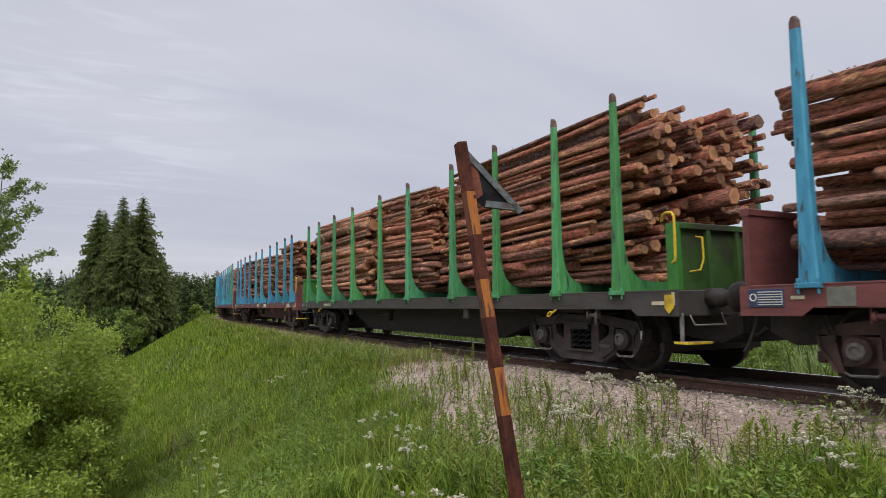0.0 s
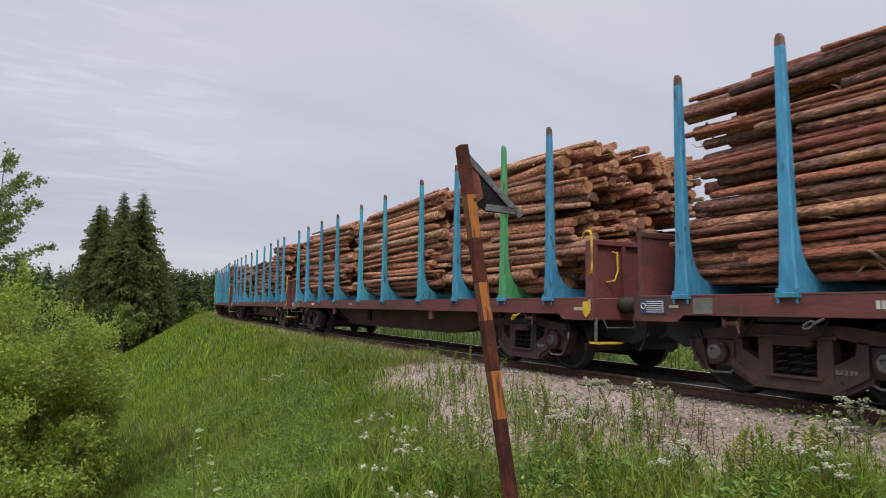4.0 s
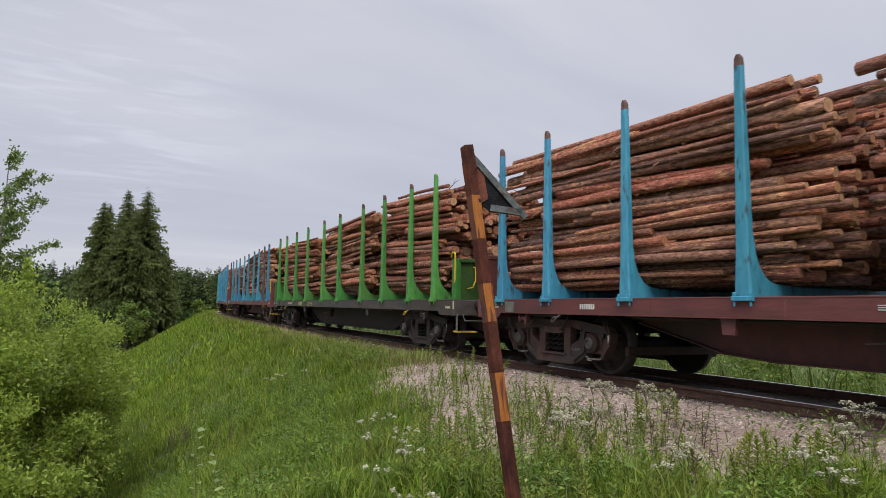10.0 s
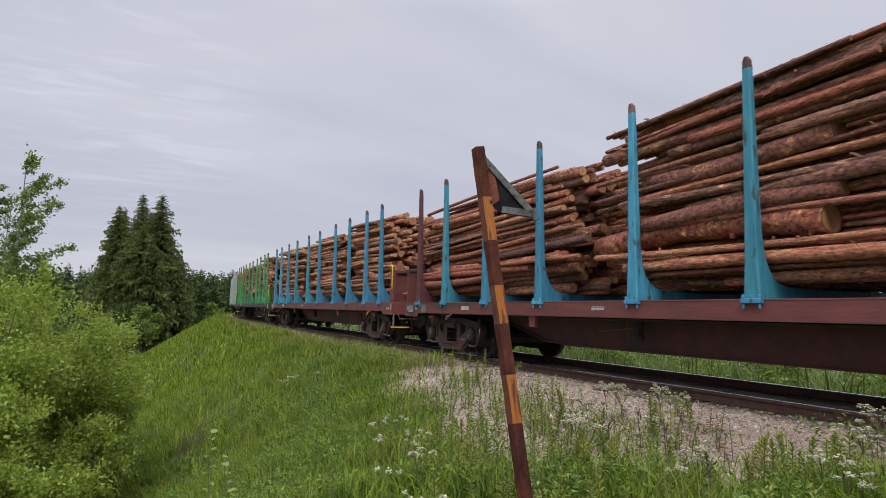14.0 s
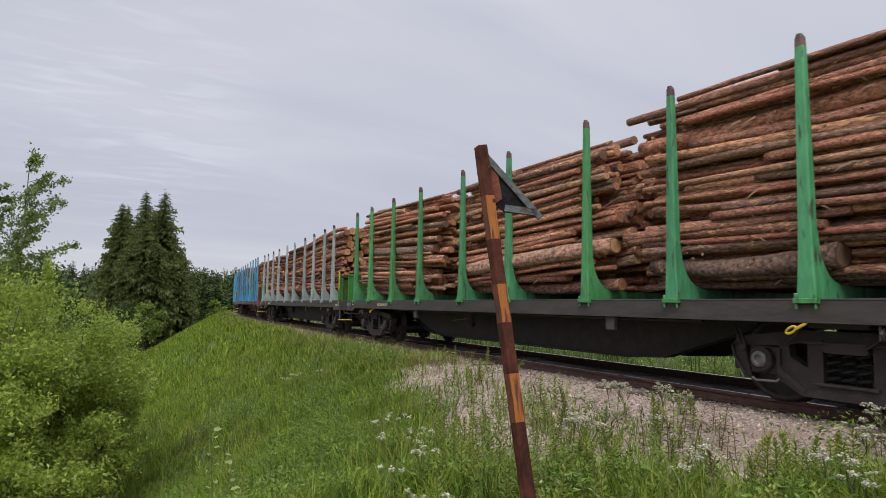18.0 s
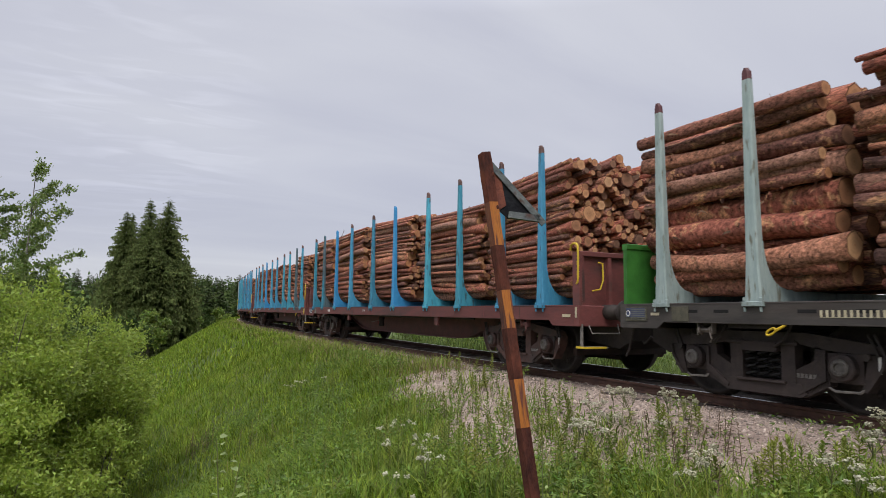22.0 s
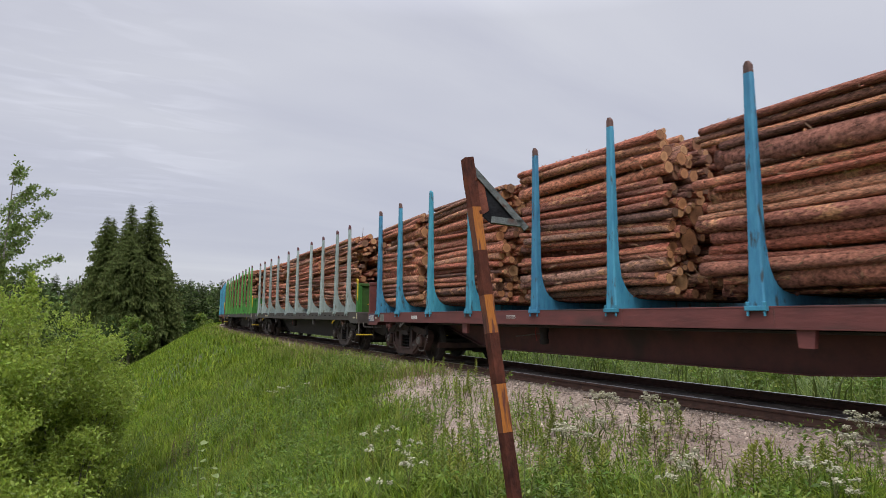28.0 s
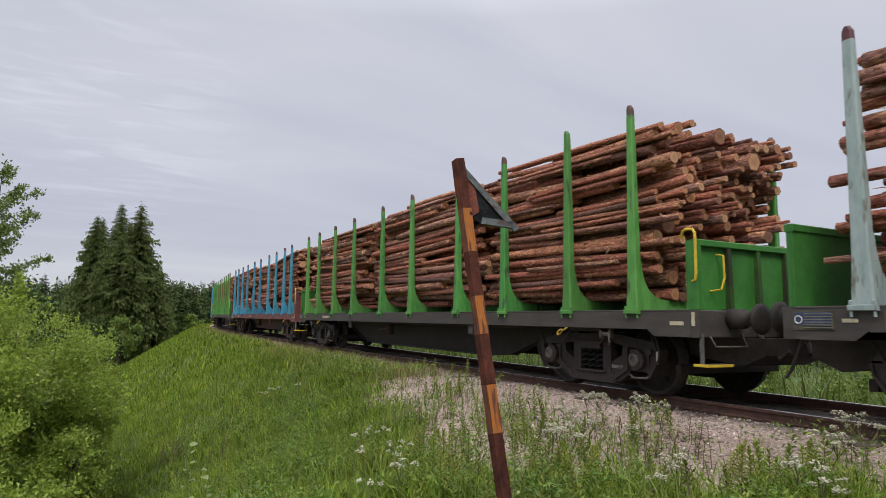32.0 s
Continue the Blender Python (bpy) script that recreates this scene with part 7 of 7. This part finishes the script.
def make_birch(x, y, top, seed, lean=0.0):
    h = top - float(ground_z(x, y))
    r = np.random.default_rng(seed)
    th = tagged(new("birch_tree"), "slender young birch with loose wind-blown branches", "tree", "young birches")
    th.matrix_basis = pose(x, y, float(ground_z(x, y)))
    pts = [(lean * t * t * h + 0.05 * math.sin(5 * t + seed), 0.04 * math.cos(4 * t), h * t) for t in np.linspace(-0.02, 1, 9)]
    part("trunk", Shape().tube(pts, 0.05, 7, 0, 0.006), BIRCH_BARK, th)
    br, P = Shape(), []
    for k in range(52):
        # boughs rise from the stem, the wind pushes them one way; leaves sit in small bunches on the outer part
        t = 0.30 + 0.69 * (k + r.uniform(0, 1)) / 52
        i = min(int(t * 8), 7)
        o = Vector(pts[i + 1]) * (t * 8 - i) + Vector(pts[i]) * (1 - (t * 8 - i))
        a, L = r.uniform(0, 6.28), (0.42 + 1.10 * (1 - t) ** 0.8) * r.uniform(0.55, 1.35)
        d = Vector((math.cos(a) * 0.75 + 0.66, math.sin(a) * 0.8, r.uniform(0.25, 0.8))).normalized()
        e = o + d * L
        m = (o + e) / 2 + Vector((0, 0, -0.04 * L))
        br.tube([o, m, e], 0.007, 4, 0, 0.002)
        for _ in range(max(8, int(L * 30))):
            q = r.uniform(0.25, 1.05)
            c = o.lerp(m, q * 2) if q < 0.5 else m.lerp(e, q * 2 - 1)
            c = c + Vector((r.normal(0, 0.035), r.normal(0, 0.05), r.normal(-0.02, 0.032)))
            for _ in range(int(r.integers(7, 15))):
                P.append((c.x + r.normal(0, 0.030), c.y + r.normal(0, 0.030), c.z + r.normal(0, 0.026)))
    part("branchwork", br, TRUNK, th)
    leaf_cloud("crown", "", np.array(P), 0.036, 0.052, BIRCH_LEAF, th)


def spruce_arrays(r, x, y, z0, h, rad, whorls, per, n=5, loose=0.0):
    """Corners of one spruce crown: drooping fans of needled twigs in whorls."""
    V, T = [], []
    z = h * 0.06
    while z < h * 0.995:
        t = z / h
        R = rad * min((1 - t) ** 0.70, 0.74) * r.uniform(0.70, 1.16) + 0.02 * rad
        z += max(0.05 * h / 19, R * 2.6 / whorls + 0.006 * h)
        for j in range(max(5, int(per * (1 - 0.6 * t)))):
            a = r.uniform(0, 6.28)
            L = R * r.uniform(0.7, 1.12)
            c, s = math.cos(a), math.sin(a)
            droop = r.uniform(0.15, 0.42)
            zb = z + loose * R * r.normal()
            for i in range(n):
                q0 = (i + 0.2) / n
                px, pz = L * q0, zb - droop * L * q0 ** 1.3 + 0.10 * L * q0 * q0
                w = L * (1.35 / n) * (1 - q0 * 0.6) * r.uniform(0.6, 1.3)
                f = L * 1.5 / n
                for sd in (-1, 1):
                    b = len(V)
                    V.append((x + c * px, y + s * px, z0 + pz))
                    ex, ey = px + f * 0.8, sd * w
                    V.append((x + c * ex - s * ey, y + s * ex + c * ey, z0 + pz + 0.10 * L * r.normal(-0.9, 0.8)))
                    V.append((x + c * (px + f), y + s * (px + f), z0 + pz + 0.07 * L * r.normal(-0.5, 0.8)))
                    T.append((b, b + 1, b + 2))
    return V, T


def make_spruce(x, y, h, rad, seed, loose):
    r = np.random.default_rng(seed)
    th = tagged(new("spruce_tree"), "tall dark spruce with drooping needled boughs", "tree", "tall spruces")
    z0 = float(ground_z(x, y)) - 0.1
    th.matrix_basis = pose(x, y, z0)
    part("trunk", Shape().tube([(0, 0, 0), (0, 0, h * 0.5), (0, 0, h)], 0.17, 7, 0, 0.01), TRUNK, th)
    V, T = spruce_arrays(r, 0, 0, 0, h, rad * 1.16, 38, 36, 14, loose)
    big_mesh("crown", np.array(V), None, np.array(T), (NEEDLES,), th)


def make_trees():
    big, low, side, tall = ("large dense willow bush with bright green leaves", "low spreading willow bush at the slope's foot",
                            "dense green willow bush beside the slope", "tall willow bush with bright young leaves")
    for k, (lab, x, y, rx, ry, h, n, mt) in enumerate((
            (big, -2.05, 10.8, 1.50, 1.25, 2.10, 40000, LEAF_LIGHT), (low, -2.35, 8.1, 0.95, 0.9, 0.30, 18000, LEAF_LIGHT), (low, -1.60, 9.6, 0.85, 0.8, 0.1, 14000, LEAF_LIGHT), (side, -0.95, 12.6, 0.95, 0.9, 1.30, 22000, LEAF_LIGHT), (low, -1.35, 8.7, 0.62, 0.6, -0.72, 9000, LEAF_LIGHT), (low, -1.15, 10.4, 0.62, 0.6, -0.5, 8000, LEAF_LIGHT),
            (low, -0.45, 13.3, 0.70, 0.7, 0.45, 11000, LEAF_LIGHT), (low, -1.75, 7.6, 0.60, 0.6, -0.75, 9000, LEAF_LIGHT), (low, -0.75, 9.3, 0.55, 0.55, -0.95, 8000, LEAF_LIGHT), (low, -2.35, 6.6, 0.70, 0.6, -0.55, 11000, LEAF_LIGHT), (low, -0.55, 11.2, 0.6, 0.6, -0.55, 8000, LEAF_LIGHT),
            (side, -1.45, 12.8, 0.95, 0.9, 1.62, 22000, LEAF_LIGHT), (side, -0.75, 15.0, 0.70, 0.7, 1.05, 12000, LEAF_LIGHT), (side, -0.28, 16.0, 0.50, 0.5, 0.82, 7000, LEAF_LIGHT), (low, -0.25, 14.2, 0.60, 0.6, 0.30, 9000, LEAF_LIGHT),
            (tall, -2.8, 13.8, 1.5, 1.5, 2.45, 22000, LEAF_LIGHT), (side, -1.7, 16.5, 1.2, 1.3, 1.45, 15000, LEAF_LIGHT), (low, -1.0, 18.5, 0.9, 0.9, 0.15, 9000, LEAF), (tall, -3.6, 19, 1.8, 1.8, 2.6, 12000, LEAF_LIGHT),
            (side, -2.2, 24, 1.5, 1.6, 0.9, 9000, LEAF), (low, -1.6, 29, 1.2, 1.2, -0.6, 6000, LEAF))):
        make_bush("willow_bush", lab, x, y, rx, ry, h, int(n * 1.35), mt, 31 + k, lean=0.5)
    # a belt of bushes and small trees along the foot of the bank
    r = np.random.default_rng(9)
    for k in range(22):
        y = 33 + 7.5 * k + r.uniform(-2, 2)
        x = float(shift(y)) - (4.5 if y < 95 else 6.0) + r.uniform(-1.3, 0.7)
        q = r.uniform(1.8, 2.7)
        make_bush("willow_bush", "leafy bush in the belt below the embankment", x, y, q, q, r.uniform(-0.6, 1.0) + 0.035 * max(0, y - 50), 3000, LEAF if k % 3 == 0 else WOODS_LEAFY, 131 + k, (0.075 + 0.0013 * y, 0.125 + 0.0024 * y))
    for k, (x, y, q, top) in enumerate(((3.4, 130, 3.2, 5.0), (7.2, 155, 3.6, 7.0), (11.5, 178, 4.0, 9.5), (15.5, 192, 4.0, 8.5), (19.0, 203, 3.6, 6.0))):
        make_bush("leafy_tree", "round leafy tree at the wood's edge", x, y, q, q, top, 5000, WOODS_LEAFY, 171 + k, (0.22, 0.38), "tree")
    make_birch(-2.14, 14.1, 3.66, 41, 0.012)
    make_birch(-2.75, 13.2, 3.1, 42, 0.03)
    make_birch(-2.9, 16.5, 2.9, 43, 0.05)
    for i, (x, y, top, rad) in enumerate(((0.22, 88.9, 15.2, 3.3), (2.47, 88.8, 15.2, 3.5), (-2.40, 89.1, 13.5, 3.5), (-1.75, 92, 13.6, 3.0), (1.40, 92.5, 13.4, 3.0), (3.6, 91, 10.4, 3.3),
                                          (-3.3, 91, 8.0, 2.9), (0.4, 86, 11.0, 3.2), (5.2, 95, 8.4, 2.8), (4.6, 88, 6.4, 2.6), (-0.9, 86.5, 9.0, 3.0), (2.0, 85.5, 8.2, 3.0))):
        h = top - float(ground_z(x, y)) + 0.1
        make_spruce(x, y, h, rad, 50 + i, 0.25 if i == 2 else 0.75)
    # mixed woods beyond, uncounted
    r = np.random.default_rng(77)
    V, T, P = [], [], []
    spots = []
    while len(spots) < 300:
        d, b = r.uniform(105, 270), r.uniform(-20, 9)
        spots.append((d * math.sin(radians(b)), d * math.cos(radians(b)), r.uniform(9, 13) * (0.55 + d / 270)))
    while len(spots) < 520:
        d, b = r.uniform(170, 330), r.uniform(-11, 10)
        spots.append((d * math.sin(radians(b)), d * math.cos(radians(b)), r.uniform(10, 14) * (0.55 + d / 290)))
    while len(spots) < 640:
        d, b = r.uniform(70, 200), r.uniform(14, 75)
        spots.append((d * math.sin(radians(b)), d * math.cos(radians(b)), r.uniform(6, 9)))
    while len(spots) < 680:
        d, b = r.uniform(60, 220), r.uniform(75, 340)
        spots.append((d * math.sin(radians(b)), d * math.cos(radians(b)), r.uniform(8, 14)))
    for x, y, h in spots:
        u = x - float(shift(y))
        if -6.5 < u < 24:
            continue
        z0 = float(ground_z(x, y)) - 0.2
        if r.random() < 0.55:
            v, t = spruce_arrays(r, x, y, z0, h * 1.06, h * 0.20, 12, 9, 3, 0.5)
            b = len(V)
            V += v
            T += [(i + b, j + b, k + b) for i, j, k in t]
        else:
            n = 200
            c = np.array([(r.normal(0, h * 0.14), r.normal(0, h * 0.14), h * r.uniform(0.35, 0.92)) for _ in range(9)])
            i = r.integers(0, 9, n)
            P.append(c[i] + r.normal(0, h * 0.058, (n, 3)) + np.array([x, y, z0]))
    tagged(big_mesh("far_woods", np.array(V), None, np.array(T), (WOODS,)), "far spruce woods along the horizon", "forest", kind="stuff")
    leaf_cloud("far_leafy_woods", "far birch and willow woods", np.concatenate(P), 0.62, 0.9, WOODS_LEAFY, kind="stuff", cat="forest")
    # young growth on the far side of the track
    for i, (x, y, q) in enumerate(((14.5, 8, 0.9), (16.5, 12, 1.2), (15, 17, 1.0), (19, 21, 1.6), (18, 5, 1.1), (22, 30, 2.0), (17, 26, 1.1), (13.6, 12, 0.7), (21, 12, 1.3), (12.6, 5.5, 0.7), (12.2, 9.0, 0.6), (12.9, 15, 0.8), (13.2, 20, 0.8), (13.5, 24.5, 0.9), (15.0, 31, 1.1), (15.5, 37, 1.2), (13.4, 3.2, 0.9), (17.5, 8.5, 1.2), (18.5, 16, 1.3), (24, 18, 1.8), (26, 9, 1.8), (28, 26, 2.2))):
        make_bush("willow_bush", "low green bush behind the track", x, y, q, q, 1.3 * q - 0.9, 2800, LEAF, 90 + i, (0.05, 0.11))


make_trees()

# ---- what moves ----
# the train's way along the track at times, slowing a little
WAY = ((0, 13.311), (1, 22.224), (2, 31.06), (3, 39.826), (6, 65.745), (7, 74.263), (8, 82.72), (9, 91.115), (10, 99.447), (11, 107.715), (12, 115.917), (13, 124.054), (14, 132.125),
       (17, 155.96), (18, 163.788), (19, 171.564), (20, 179.292), (21, 186.979), (22, 194.631), (23, 202.255), (24, 209.859), (25, 217.449), (28, 240.204), (29, 247.803), (30, 255.416), (31, 263.042), (32, 270.682))
# how far each wagon stands ahead of an even spacing, with its couplings stretched or pressed
SLACK = (-0.005, 0.023, -0.048, 0.048, 0.055, 0.021, 0.059, -0.004, 0.036, -0.006, -0.06, -0.067, -0.05, 0.015, 0.074, -0.09, 0.0, 0.0, 0.0)


def spline():
    """Natural cubic through WAY: its second derivatives."""
    t, s = np.array(WAY, float).T
    n, h = len(t), np.diff(t)
    A, b = np.eye(n), np.zeros(n)
    for i in range(1, n - 1):
        A[i, i - 1:i + 2] = h[i - 1] / 6, (h[i - 1] + h[i]) / 3, h[i] / 6
        b[i] = (s[i + 1] - s[i]) / h[i] - (s[i] - s[i - 1]) / h[i - 1]
    return t, s, np.linalg.solve(A, b)


_T, _S, _M = spline()


def travelled(t):
    i = int(np.clip(np.searchsorted(_T, t) - 1, 0, len(_T) - 2))
    h, a, b = _T[i + 1] - _T[i], _T[i + 1] - t, t - _T[i]
    return float(_M[i] * a ** 3 / (6 * h) + _M[i + 1] * b ** 3 / (6 * h) + (_S[i] / h - _M[i] * h / 6) * a + (_S[i + 1] / h - _M[i + 1] * h / 6) * b)


def wagon_pose(y):
    x, z, a = on_track(y)
    return Matrix.Translation((x, y, z)) @ Matrix.Rotation(a, 4, "Z") @ Matrix.Rotation(GRADE if y > CURVE_Y else 0.0, 4, "X")


def make_path_grass():
    """Thicker turf close round the standpoint, thinning out away from it."""
    p = scatter(90000, -7, 5.2, -5, 6, lambda x, y, u: (1 - gravel(x, y)) * np.where(seen(x, y) & (y > 1.9), 0.0, 1.0) * np.clip(1.35 - np.hypot(x, y - 0.8) / 5.5, 0, 1), 1.0)
    blades("standpoint_turf", "thick green turf round the standpoint", p, rng.uniform(0.06, 0.20, len(p)), rng.uniform(0.008, 0.016, len(p)), 0.7, GRASS)


make_path_grass()


def motions():
    times = [float(t) for t in range(33)]
    for w, wg in enumerate(WAGONS):
        base = w * WAGON_L + WAGON_L / 2 - SLACK[w]
        walk(wg, [(t, wagon_pose(base - travelled(t))) for t in times])
    for w, y, st in STACKS:
        base = w * WAGON_L + WAGON_L / 2 - SLACK[w]
        walk(st, [(t, wagon_pose(base - travelled(t)) @ pose(0, y, DECK)) for t in times])
    # wheels roll while their wagon passes near
    for w, wg in enumerate(WAGONS):
        base = w * WAGON_L + WAGON_L / 2 - SLACK[w]
        for ob in wg.children_recursive:
            if ob.name.startswith("wheelset"):
                y = ob.location.y
                rows, last = [], None
                for k in range(0, 481):
                    t = k / 15
                    if -14 < base - travelled(t) < 42 or k in (0, 480):
                        if last is not None and k - last > 1 and k != 480:
                            rows.append(((k - 1) / 15, Matrix.Translation((0, y, 0.46)) @ rows[-1][1].to_3x3().to_4x4()))
                        rows.append((t, Matrix.Translation((0, y, 0.46)) @ Matrix.Rotation(travelled(t) / 0.46, 4, "X")) if k not in (0, 480) or -14 < base - travelled(t) < 42
                                    else (t, rows[-1][1] if rows else Matrix.Translation((0, y, 0.46))))
                        last = k
                walk(ob, rows)


motions()
